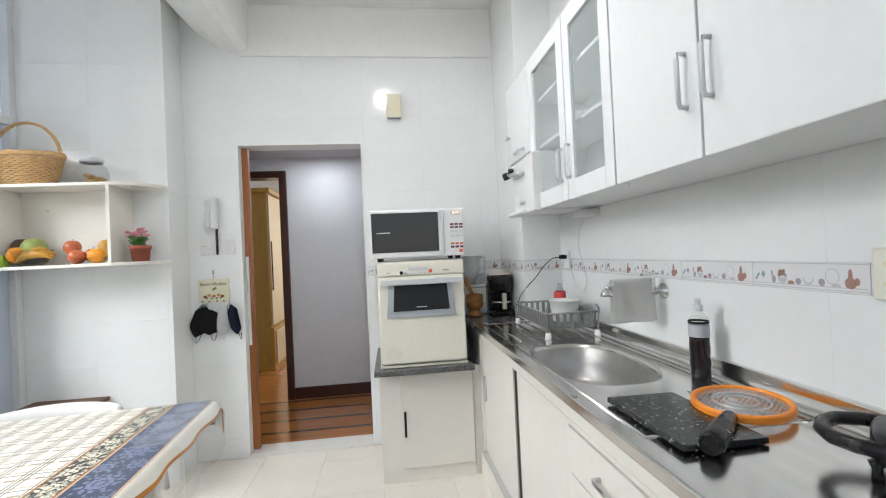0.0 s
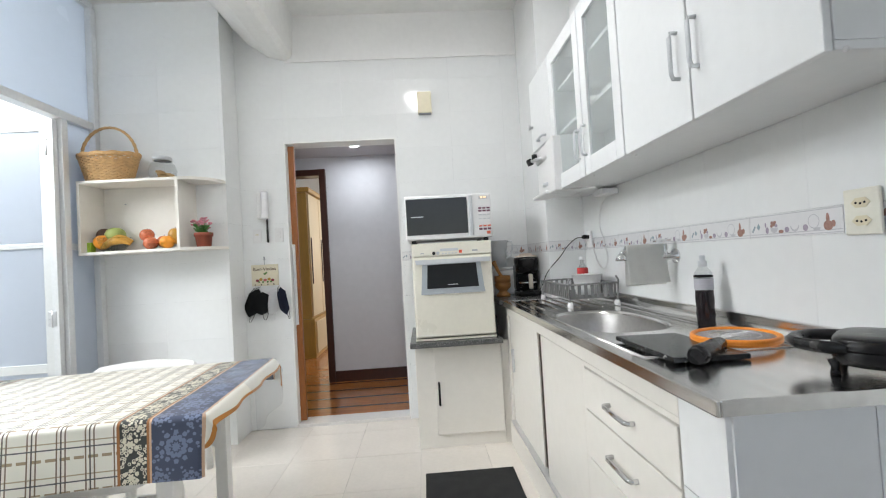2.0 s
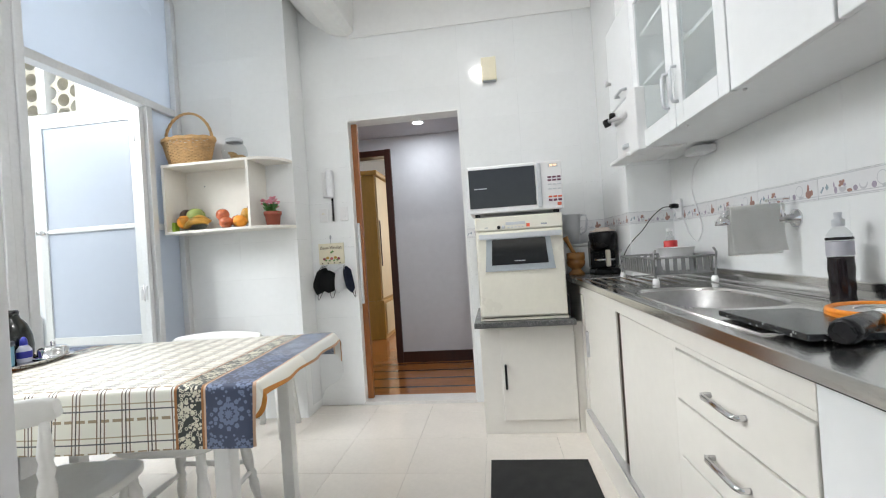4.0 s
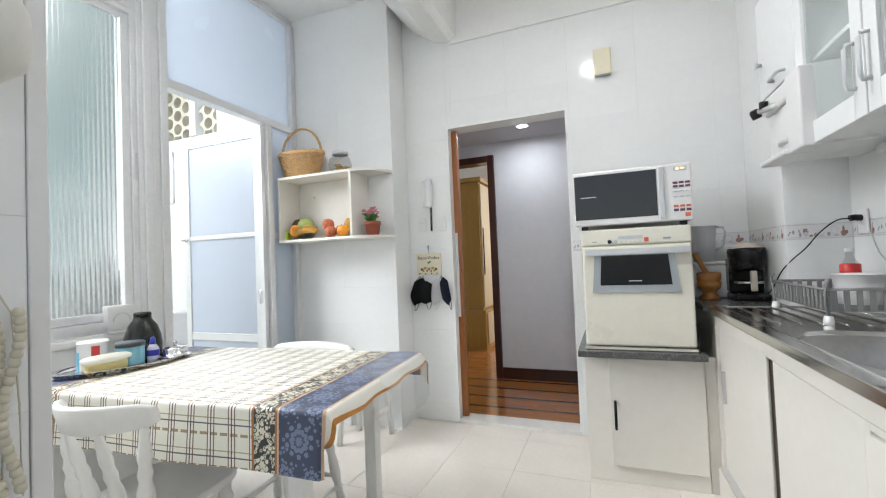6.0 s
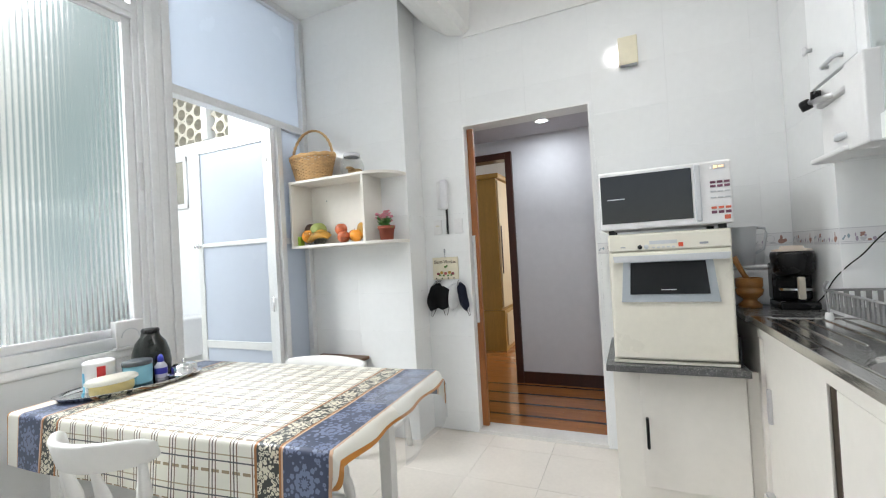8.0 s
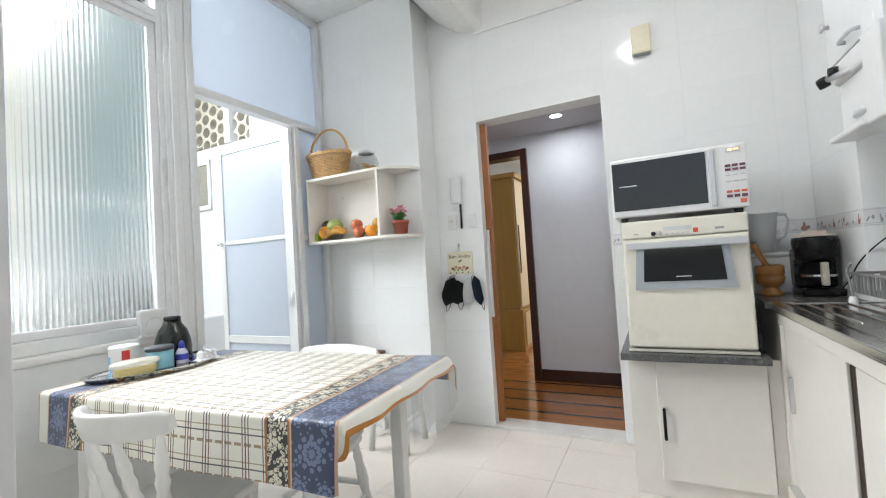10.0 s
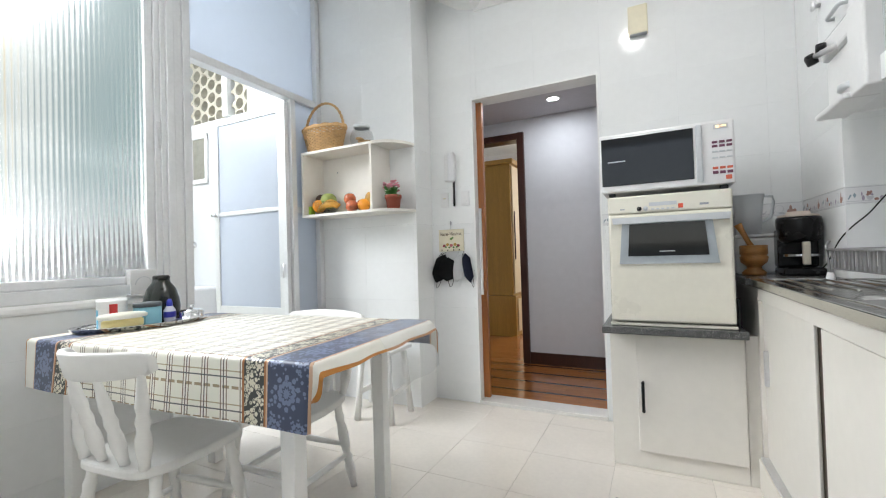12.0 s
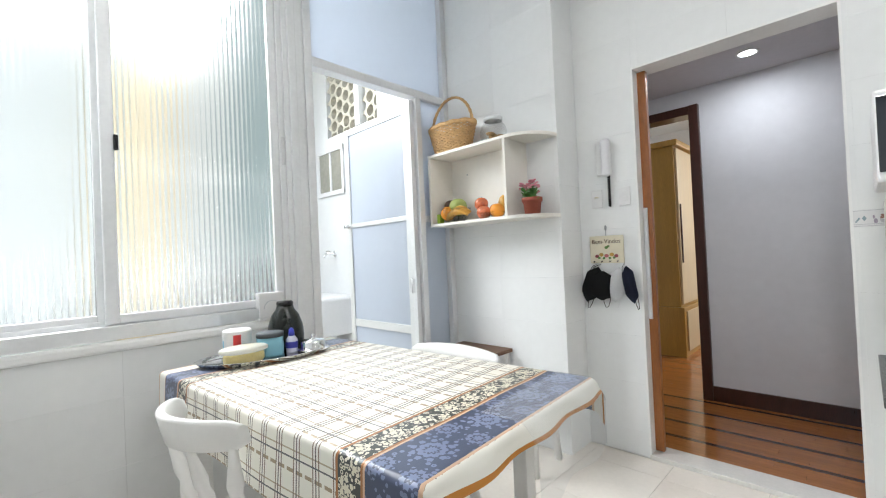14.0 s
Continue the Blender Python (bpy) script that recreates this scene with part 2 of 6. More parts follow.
def part(name, bm, material, parent, label=""):
    mats = material if isinstance(material, (list, tuple)) else [material]
    ob = new(name, mesh_of(name, bm, *mats))
    ob.parent = parent
    return tagged(ob, label)


def boxpart(name, material, parent, x0, x1, y0, y1, z0, z1, bevel=0.002, label=""):
    bm = bmesh.new()
    box(bm, x0, x1, y0, y1, z0, z1, bevel)
    return part(name, bm, material, parent, label)


def thing(name, m, label, category, group="", kind=""):
    ob = new(name)
    ob.empty_display_size = 0.05
    ob.matrix_world = m if isinstance(m, Matrix) else Matrix.Translation(m)
    return tagged(ob, label, category, group, kind)


def solid(name, bm, material, label, category, m=None, group="", kind=""):
    mats = material if isinstance(material, (list, tuple)) else [material]
    ob = new(name, mesh_of(name, bm, *mats))
    if m is not None:
        ob.matrix_world = m if isinstance(m, Matrix) else Matrix.Translation(m)
    return tagged(ob, label, category, group, kind)


def slab(name, material, x0, x1, y0, y1, z0, z1, label, category, bevel=0.0):
    bm = bmesh.new()
    box(bm, x0, x1, y0, y1, z0, z1, bevel)
    return solid(name, bm, material, label, category, kind="structure")


def wall_boxes(name, material, boxes, label, category="wall"):
    bm = bmesh.new()
    for b in boxes:
        box(bm, *b)
    return solid(name, bm, material, label, category, kind="structure")

# ---- structure ----
XE, XW, YN, YS, ZC = 1.12, -2.08, 3.04, -1.6, 3.05
DX0, DX1, DZ = -0.897, -0.07, 2.10
G = 0.004  # tile thickness

floor = slab("floor", FGROUT, XW, XE, YS, YN + 0.14, -0.12, -G, "cream porcelain tile kitchen floor", "floor")
ceiling = slab("ceiling", CEIL, XW - 0.14, XE + 0.14, YS - 0.14, YN + 0.14, ZC, ZC + 0.15, "plain off-white painted kitchen ceiling", "ceiling")
wall_north = wall_boxes("wall_north", GROUT, [
    (-1.23, DX0, YN + G, YN + 0.14, 0, ZC), (DX1, XE, YN + G, YN + 0.14, 0, ZC), (DX0, DX1, YN + G, YN + 0.14, DZ, ZC)],
    "white tiled kitchen wall around the doorway")
wall_pier = wall_boxes("wall_pier", GROUT, [(XW - 0.14, -1.23 - G, 2.81 + G, YN + 0.14, 0, ZC)], "white tiled wall pier behind the shelf")
wall_east = wall_boxes("wall_east", GROUT, [(XE + G, XE + 0.14, YS, YN + 0.14, 0, ZC)], "white tiled wall behind the sink counter")
column = wall_boxes("wall_column", GROUT, [(0.885 + G, XE, 2.5 + G, YN, 0, ZC)], "white tiled boxed column in the corner")
# unseen wall; its opening is added to hold the fill lamp behind the camera
wall_south = wall_boxes("wall_south", PAINT, [
    (XW, -0.55, YS - 0.14, YS, 0, ZC), (1.05, XE, YS - 0.14, YS, 0, ZC), (-0.55, 1.05, YS - 0.14, YS, 0, 1.05), (-0.55, 1.05, YS - 0.14, YS, 2.45, ZC)],
    "plain white painted wall with an added opening for the rear fill")
wall_west = wall_boxes("wall_west", PAINT, [
    (XW - 0.14, XW, YS, 0.40, 0, ZC), (XW - 0.14, XW, 0.40, 1.66, 0, 0.842)],
    "white wall under and above the kitchen window")
wall_partition = wall_boxes("wall_partition", PAINT, [(XW, -0.604, 0.22, 0.545, 0, ZC)], "short white tiled partition wall end")
slab("trim_partition", MWHITE, -0.606, -0.598, 0.522, 0.547, 0, ZC, "white corner trim strip on the partition", "trim", 0.002)

# beams
bm = bmesh.new()
prism(bm, [(-1.27, 3.02), (-1.13, 2.86), (-0.98, 2.75), (-0.84, 2.715), (-0.80, 2.75), (-0.78, 3.06), (-1.27, 3.06)], -1.0, 0.0,
      Matrix(((1, 0, 0, 0), (0, 0, -1, YN - 4.6), (0, 1, 0, 0), (0, 0, 0, 1))) @ Matrix.Diagonal((1, 1, 4.6, 1)))
beam = solid("beam", bm, CEIL, "plastered beam with a sloped underside", "beam", kind="structure")
slab("trim_lintel", PAINT, -0.86, 0.885, YN - 0.014, YN + 0.002, 2.70, ZC, "white plaster band above the doorway", "trim", 0.004)

# doorway lining and threshold
wall_boxes("trim_door_lining", PAINT, [
    (DX0 - 0.004, DX0 + 0.006, YN - 0.002, YN + 0.146, 0, DZ), (DX1 - 0.006, DX1 + 0.004, YN - 0.002, YN + 0.146, 0, DZ),
    (DX0, DX1, YN - 0.002, YN + 0.146, DZ - 0.006, DZ + 0.004)], "white painted doorway lining", "trim")
slab("threshold", mat("white_marble_sill", (0.74, 0.72, 0.69), 0.2, vary=0.08, scale=8), DX0, DX1, YN - 0.01, YN + 0.14, -0.02, 0.022, "white marble door threshold", "threshold", 0.003)

# hall and bedroom behind the doorway
HY, HC = 4.19, 2.27
slab("floor_hall", PLANKDARK, -2.6, 1.3, YN + 0.14, 8.0, -0.12, 0.0, "dark bed under the wooden hall parquet", "floor")
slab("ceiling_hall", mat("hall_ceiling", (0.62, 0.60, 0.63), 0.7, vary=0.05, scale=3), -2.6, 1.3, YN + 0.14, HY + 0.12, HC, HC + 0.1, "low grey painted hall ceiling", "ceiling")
slab("ceiling_bedroom", CEIL, -3.6, 1.3, HY + 0.12, 8.0, 2.9, 3.0, "white bedroom ceiling", "ceiling")
wall_boxes("wall_hall_back", HALLWALL, [(-0.905, 1.3, HY, HY + 0.12, 0, 3.0), (-2.6, -1.70, HY, HY + 0.12, 0, 3.0), (-1.70, -0.905, HY, HY + 0.12, 2.09, 3.0)], "pale lilac-grey painted hall wall")
wall_boxes("wall_hall_side", HALLWALL, [(1.16, 1.3, YN + 0.14, HY, 0, HC), (-2.74, -2.6, YN + 0.14, HY + 0.12, 0, 3.0)], "pale grey hall end wall")
wall_boxes("wall_bedroom", PAINT, [(-3.7, -3.6, HY + 0.12, 8.0, 0, 3.0), (1.2, 1.3, HY + 0.12, 8.0, 0, 3.0), (-3.6, 1.3, 8.0, 8.1, 0, 3.0)], "plain white bedroom wall")
wall_boxes("baseboard_hall", DARKWOOD, [(-0.85, 1.16, HY - 0.018, HY - 0.001, 0.0, 0.11)], "dark red wooden hall baseboard", "baseboard")
bm = bmesh.new()
box(bm, -0.915, -0.85, HY - 0.03, HY + 0.13, 0, 2.15, 0.006)
box(bm, -1.76, -1.695, HY - 0.03, HY + 0.13, 0, 2.15, 0.006)
box(bm, -1.70, -0.912, HY - 0.028, HY + 0.128, 2.085, 2.148, 0.006)
solid("door_frame_bedroom", bm, DARKWOOD, "dark red wooden bedroom door frame", "door frame", kind="structure")

# service area beyond the aluminium door
SX0, SY1 = -4.6, 2.95
slab("ground", mat("pale_concrete", (0.42, 0.42, 0.40), 0.85, vary=0.15, scale=2, bump=0.2, bump_scale=60), -6.0, XW - 0.14, -7.0, 1.3, -0.2, -0.1, "pale concrete floor of the light well", "ground")
wall_boxes("wall_light_well", mat("pale_green_render", (0.56, 0.60, 0.585), 0.8, vary=0.06, scale=1.5, bump=0.2, bump_scale=80), [(-5.2, -5.05, -7.0, 1.3, -0.2, 6.5)], "pale rendered wall across the light well")
wall_boxes("wall_neighbour_pier", mat("pale_yellow_render", (0.70, 0.60, 0.40), 0.85, vary=0.08, scale=2), [(-4.95, -4.72, 1.32, 1.74, -0.2, 6.5)], "pale yellow rendered pier across the light well")
slab("floor_service", FLOORTILE, SX0, XW - 0.14, 1.3, SY1 + 0.12, -0.12, -0.004, "cream tiled service area floor", "floor")
wall_boxes("wall_service", TILE, [(SX0, XW - 0.14, SY1, SY1 + 0.12, 0, 2.375), (-3.04, XW - 0.14, SY1, SY1 + 0.12, 2.375, 3.2),
                                   (SX0, -3.88, SY1, SY1 + 0.12, 2.375, 3.2), (-3.345, -3.27, SY1 - 0.03, SY1 + 0.12, 2.375, 3.2)], "white tiled service area wall")
slab("ceiling_service", CEIL, SX0, XW - 0.14, 1.7, SY1 + 0.12, 3.2, 3.3, "white service area ceiling", "ceiling")

# outside
slab("ground", mat("courtyard_ground", (0.30, 0.30, 0.28), 0.9, vary=0.3, scale=0.4), -300, 300, -300, 300, -9.2, -9.0, "grey courtyard ground far below", "ground")

# ---- window, aluminium door and transom ----
window_1 = thing("window_1", (XW - 0.07, 1.0, 0.87), "aluminium sliding kitchen window with fluted glass and a fixed transom", "window", kind="structure")


def wbox(name, material, parent, x0, x1, y0, y1, z0, z1, bevel=0.003, label=""):
    """A box in world places under a thing that stands unturned."""
    o = parent.matrix_world.translation
    return boxpart(name, material, parent, x0 - o.x, x1 - o.x, y0 - o.y, y1 - o.y, z0 - o.z, z1 - o.z, bevel, label)


def flutes(parent, x, y0, y1, z0, z1, pitch=0.020, deep=0.0012):
    """A pane with upright ribs on its outer side."""
    o, bm, n = parent.matrix_world.translation, bmesh.new(), int((y1 - y0) / pitch) * 6
    front, back = [], []
    for k in range(n + 1):
        y = y0 + (y1 - y0) * k / n
        rib = deep * abs(math.sin(math.pi * k / 6))
        front.append([bm.verts.new((x - o.x, y - o.y, z - o.z)) for z in (z0, z1)])
        back.append([bm.verts.new((x - 0.003 - rib - o.x, y - o.y, z - o.z)) for z in (z0, z1)])
    for row in (front, back):
        for a, b in zip(row, row[1:]):
            f = bm.faces.new((a[0], b[0], b[1], a[1]))
            f.smooth = row is back
    for a, b in ((front[0], back[0]), (front[-1], back[-1])):
        bm.faces.new((a[0], a[1], b[1], b[0]))
    for i in (0, 1):
        for k in range(n):
            bm.faces.new((front[k][i], front[k + 1][i], back[k + 1][i], back[k][i]))
    ob = part("pane", bm, FLUTED, parent, "fluted clear glass pane")
    ob.visible_shadow = False
    return ob


wbox("sill_track", ALU, window_1, XW - 0.11, XW + 0.012, 0.40, 1.66, 0.872, 0.925)
wbox("track_lip", ALU, window_1, XW - 0.045, XW - 0.035, 0.40, 1.60, 0.925, 0.942, 0.001)
wbox("transom_bar", ALU, window_1, XW - 0.11, XW + 0.012, 0.40, 1.605, 2.475, 2.545)
wbox("transom_bead", ALU, window_1, XW + 0.012, XW + 0.020, 0.40, 1.605, 2.50, 2.52, 0.002)
wbox("head_frame", ALU, window_1, XW - 0.11, XW + 0.01, 0.40, 1.605, 2.985, ZC)
wbox("mullion", ALU, window_1, XW - 0.09, XW + 0.006, 0.905, 0.945, 2.545, 2.985)
wbox("jamb", ALU, window_1, XW - 0.11, XW + 0.008, 1.605, 1.632, 0.925, ZC)
wbox("jamb_bead", ALU, window_1, XW - 0.03, XW + 0.018, 1.632, 1.657, 0.87, ZC)
wbox("sash", ALU, window_1, XW - 0.03, XW - 0.004, 0.905, 0.948, 0.93, 2.474, 0.004, "aluminium sliding sash")
wbox("sash_rail", ALU, window_1, XW - 0.03, XW - 0.006, 0.948, 1.565, 0.93, 0.965)
wbox("sash_rail", ALU, window_1, XW - 0.03, XW - 0.006, 0.948, 1.565, 2.44, 2.474)
wbox("sash_stile", ALU, window_1, XW - 0.03, XW - 0.004, 1.565, 1.604, 0.93, 2.474, 0.003)
wbox("sash_stile", ALU, window_1, XW - 0.085, XW - 0.05, 0.885, 0.925, 0.93, 2.474)
wbox("sash_rail", ALU, window_1, XW - 0.085, XW - 0.05, 0.42, 0.885, 0.93, 0.965)
wbox("sash_rail", ALU, window_1, XW - 0.085, XW - 0.05, 0.42, 0.885, 2.44, 2.474)
wbox("latch", BLACK, window_1, XW - 0.004, XW + 0.012, 0.945, 0.960, 1.60, 1.66, 0.003, "small black sash latch")
wbox("latch", SATIN, window_1, XW + 0.008, XW + 0.016, 1.610, 1.628, 1.62, 1.76, 0.003, "slim metal lock plate")
flutes(window_1, XW - 0.016, 0.948, 1.565, 0.96, 2.445)
flutes(window_1, XW - 0.066, 0.42, 0.885, 0.96, 2.445)
flutes(window_1, XW - 0.040, 0.945, 1.605, 2.54, 2.99)
flutes(window_1, XW - 0.040, 0.42, 0.905, 2.54, 2.99)
slab("window_sill", PAINT, XW - 0.01, XW + 0.022, 0.545, 1.70, 0.828, 0.868, "white rounded window ledge", "sill", 0.012)

partition = thing("aluminium_door_frame", (XW, 2.3, 0), "aluminium partition frame with pale blue frosted panels", "door frame", kind="structure")
wbox("post", ALU, partition, XW - 0.06, XW + 0.03, 1.657, 1.698, 0, ZC, 0.004)
wbox("post", ALU, partition, XW - 0.07, XW + 0.018, 1.698, 1.745, 0, ZC, 0.004)
wbox("post", ALU, partition, XW - 0.06, XW + 0.028, 1.745, 1.787, 0, ZC, 0.004)
wbox("rail", ALU, partition, XW - 0.05, XW + 0.02, 1.787, 2.805, 2.165, 2.215, 0.003)
wbox("rail", ALU, partition, XW - 0.05, XW + 0.02, 1.787, 2.805, 3.0, 3.048, 0.003)
wbox("stile", ALU, partition, XW - 0.05, XW + 0.033, 2.765, 2.806, 0, 3.0, 0.003)
wbox("stile", ALU, partition, XW - 0.05, XW + 0.02, 2.515, 2.56, 0, 2.165, 0.003)
wbox("rail", ALU, partition, XW - 0.04, XW + 0.015, 2.56, 2.765, 1.36, 1.40, 0.002)
wbox("panel", FROST, partition, XW - 0.018, XW - 0.008, 1.787, 2.765, 2.215, 3.0, 0, "pale blue frosted panel")
wbox("panel", FROST, partition, XW - 0.018, XW - 0.008, 2.56, 2.765, 0.02, 1.36, 0, "pale blue frosted panel")
wbox("panel", FROST, partition, XW - 0.018, XW - 0.008, 2.56, 2.765, 1.40, 2.165, 0, "pale blue frosted panel")

door_1 = thing("door_1", (-2.115, 2.5, 0.0), "open aluminium service door with pale blue frosted panels", "door", kind="structure")
LX0, LX1 = -2.865, -2.125
LEAFW = mat("bright_aluminium", (0.78, 0.79, 0.79), 0.35, 0.55, vary=0.04)
wbox("stile", LEAFW, door_1, LX0, LX0 + 0.05, 2.485, 2.515, 0.02, 2.125)
wbox("stile", LEAFW, door_1, LX1 - 0.045, LX1, 2.485, 2.515, 0.02, 2.125)
wbox("rail", LEAFW, door_1, LX0 + 0.05, LX1 - 0.045, 2.487, 2.513, 2.08, 2.125)
wbox("rail", LEAFW, door_1, LX0 + 0.05, LX1 - 0.045, 2.487, 2.513, 1.375, 1.405)
wbox("rail", LEAFW, door_1, LX0 + 0.05, LX1 - 0.045, 2.487, 2.513, 0.63, 0.685)
for z0, z1 in ((0.02, 0.63), (0.685, 1.375), (1.405, 2.08)):
    wbox("panel", FROST, door_1, LX0 + 0.05, LX1 - 0.045, 2.496, 2.504, z0, z1, 0, "pale blue frosted panel")
wbox("hinge_stile", ALU, door_1, LX1 + 0.002, LX1 + 0.04, 2.478, 2.512, 0.0, 2.15)
for z in (0.95, 1.98):
    bm = bmesh.new()
    o = door_1.matrix_world.translation
    tube(bm, [(LX1 + 0.002 - o.x, 2.478 - o.y, z - 0.05), (LX1 + 0.002 - o.x, 2.478 - o.y, z + 0.05)], 0.006)
    box(bm, LX1 - 0.022 - o.x, LX1 + 0.026 - o.x, 2.4755 - o.y, 2.4785 - o.y, z - 0.045, z + 0.045, 0.001)
    for dx in (-0.015, 0.019):
        for dz in (-0.03, 0, 0.03):
            ball(bm, (LX1 + dx - o.x, 2.4755 - o.y, z + dz), 0.003, seg=8)
    part("hinge", bm, SATIN, door_1, "steel butt hinge")
bm = bmesh.new()
lathe(bm, [(0, 0), (0.018, 0.002), (0.018, 0.006), (0.007, 0.012), (0.007, 0.022), (0.014, 0.028), (0.014, 0.036), (0, 0.038)], (LX0 + 0.02 + 2.115, -0.014, 1.385), 14, pose(0, 0, 0, 90))
part("knob", bm, CHROME, door_1, "small round chrome knob")

# service area fittings
screen = thing("breeze_block_screen", (-3.46, SY1 + 0.06, 2.375), "cream hexagonal breeze-block screen with round holes", "screen", kind="structure")
STUCCO = mat("cream_concrete_block", (0.66, 0.62, 0.52), 0.85, vary=0.12, scale=12, bump=0.3, bump_scale=80)


def hex_ring(r_out, r_in, depth):
    bm, loops, seg = bmesh.new(), [], 24
    for y in (-depth / 2, depth / 2):
        outer, inner = [], []
        for k in range(seg):
            a = 2 * math.pi * k / seg
            s = a % (math.pi / 3) - math.pi / 6
            ro = r_out * math.cos(math.pi / 6) / math.cos(s)
            outer.append(bm.verts.new((ro * math.cos(a), y, ro * math.sin(a))))
            inner.append(bm.verts.new((r_in * math.cos(a), y, r_in * math.sin(a))))
        loops.append((outer, inner))
    (o0, i0), (o1, i1) = loops
    for k in range(seg):
        j = (k + 1) % seg
        bm.faces.new((o0[k], o0[j], i0[j], i0[k]))
        bm.faces.new((o1[k], i1[k], i1[j], o1[j]))
        bm.faces.new((i0[k], i0[j], i1[j], i1[k]))
        bm.faces.new((o0[k], o1[k], o1[j], o0[j]))
    return mesh_of("block", bm, STUCCO)


R = 0.073
ring = hex_ring(R * 0.99, R * 0.70, 0.09)
for bay, (xa, xb) in enumerate(((-3.88, -3.345), (-3.27, -3.04))):
    cols = int((xb - xa) / (1.5 * R)) + 2
    for c in range(cols):
        for r in range(7):
            x, z = xa + c * 1.5 * R, 2.375 + (r + 0.5 * (c % 2)) * R * 1.732 + 0.04
            if x < xb + 0.02 and z < 3.19:
                ob = new("block", ring)
                ob.parent = screen
                ob.location = (x + 3.46, 0.0, z - 2.375)
window_2 = thing("window_2", (-3.8, SY1, 1.8), "small white-framed sliding window in the service area", "window", kind="structure")
for a in ((-4.07, -4.04, 1.79, 2.26), (-3.63, -3.59, 1.79, 2.26), (-3.845, -3.815, 1.83, 2.22)):
    wbox("window_frame", MWHITE, window_2, a[0], a[1], SY1 - 0.02, SY1 - 0.002, a[2], a[3])
wbox("window_frame", MWHITE, window_2, -4.07, -3.59, SY1 - 0.021, SY1 - 0.003, 1.785, 1.83)
wbox("window_frame", MWHITE, window_2, -4.07, -3.59, SY1 - 0.021, SY1 - 0.003, 2.22, 2.265)
wbox("pane", mat("dim_tan_glass", (0.36, 0.35, 0.30), 0.15, vary=0.15, scale=3), window_2, -4.04, -3.63, SY1 - 0.010, SY1 - 0.004, 1.83, 2.22, 0, "dim window glass")
tank = thing("laundry_tank", (-3.75, SY1 - 0.25, 0.0), "white laundry tank against the tiled wall", "laundry sink")
bm = bmesh.new()
box(bm, -0.32, 0.32, -0.22, 0.247, 0.45, 0.80, 0.03, 3)
part("basin", bm, MWHITE, tank)
boxpart("pedestal", MWHITE, tank, -0.12, 0.12, -0.10, 0.12, 0.0, 0.45, 0.015)
tap = thing("laundry_tap", (-3.83, SY1, 1.2), "chrome wall tap above the laundry tank", "tap")
bm = bmesh.new()
lathe(bm, [(0, 0), (0.03, 0), (0.03, 0.008), (0.012, 0.014), (0.012, 0.09), (0, 0.09)], (0, 0, 0), 16, pose(0, 0, 0, 90))
tube(bm, [(0, -0.07, 0), (0.0, -0.10, 0.0), (0, -0.12, -0.02), (0, -0.125, -0.045)], 0.011)
part("spout", bm, CHROME, tap)
bm = bmesh.new()
box(bm, -0.035, 0.035, -0.08, -0.06, 0.018, 0.03, 0.004)
part("handle", bm, CHROME, tap)

# neighbouring building across the light well
neighbour = thing("neighbour_building", (-6.0, 1.5, -9.0), "pale neighbouring apartment building with dark windows", "building")
FACADE = mat("pale_facade_render", (0.66, 0.68, 0.64), 0.85, vary=0.15, scale=0.8)
boxpart("wall", FACADE, neighbour, -2.0, 0.0, -9, 9, 0, 22, 0)
boxpart("roof", GREYPL, neighbour, -2.1, 0.1, -9.1, 9.1, 22, 22.3, 0)
DIMGREEN = mat("green_tinted_shutter", (0.30, 0.38, 0.36), 0.5, vary=0.2, scale=2)
for k in range(7):
    for s in range(6):
        w = boxpart("window", DIMGREEN, neighbour, 0.002, 0.06, -8.2 + k * 2.35, -6.7 + k * 2.35, 1.6 + s * 3.1, 3.1 + s * 3.1, 0.01)
        boxpart("sill", PAINT, w, 0.0, 0.14, -8.3 + k * 2.35, -6.6 + k * 2.35, 1.5 + s * 3.1, 1.6 + s * 3.1, 0)

# ---- hall and bedroom things ----
leaf = thing("sliding_door", (-0.9, YN + 0.08, 0.0), "orange varnished wooden sliding door, slid open into the wall", "door")
boxpart("leaf", DOORWOOD, leaf, -0.035, 0.052, -0.017, 0.017, 0.024, DZ - 0.008, 0.003)
h = boxpart("handle", ALU, leaf, 0.012, 0.032, -0.034, -0.018, 0.74, 1.345, 0.003, "long brushed metal bar handle")
light = thing("hall_downlight", (-0.49, 3.79, HC), "round white recessed hall downlight, lit", "ceiling light")
bm = bmesh.new()
lathe(bm, [(0.045, -0.006), (0.058, -0.008), (0.062, -0.004), (0.062, 0.0)], seg=28)
part("ring", bm, MWHITE, light)
bm = bmesh.new()
lathe(bm, [(0, -0.0045), (0.046, -0.0045)], seg=28)
part("diffuser", bm, HALLGLOW, light, "glowing diffuser")
ward = thing("wardrobe", (-1.36, 5.4, 0.0), "honey-coloured wooden wardrobe with a cornice", "wardrobe")
boxpart("body", WARDWOOD, ward, -1.0, -0.02, 0.0, 1.6, 0.50, 2.14, 0.004)
boxpart("base", WARDWOOD, ward, -1.02, 0.02, -0.03, 1.62, 0.0, 0.50, 0.006)
boxpart("cornice", WARDWOOD, ward, -1.04, 0.03, -0.04, 1.64, 2.14, 2.20, 0.012)
# paler wood on doors and drawers paints the light falling on this side
LITWOOD = mat("lit_wardrobe_wood", (0.60, 0.48, 0.30), 0.3, vary=0.12, scale=3, stretch=(8, 8, 0.6))
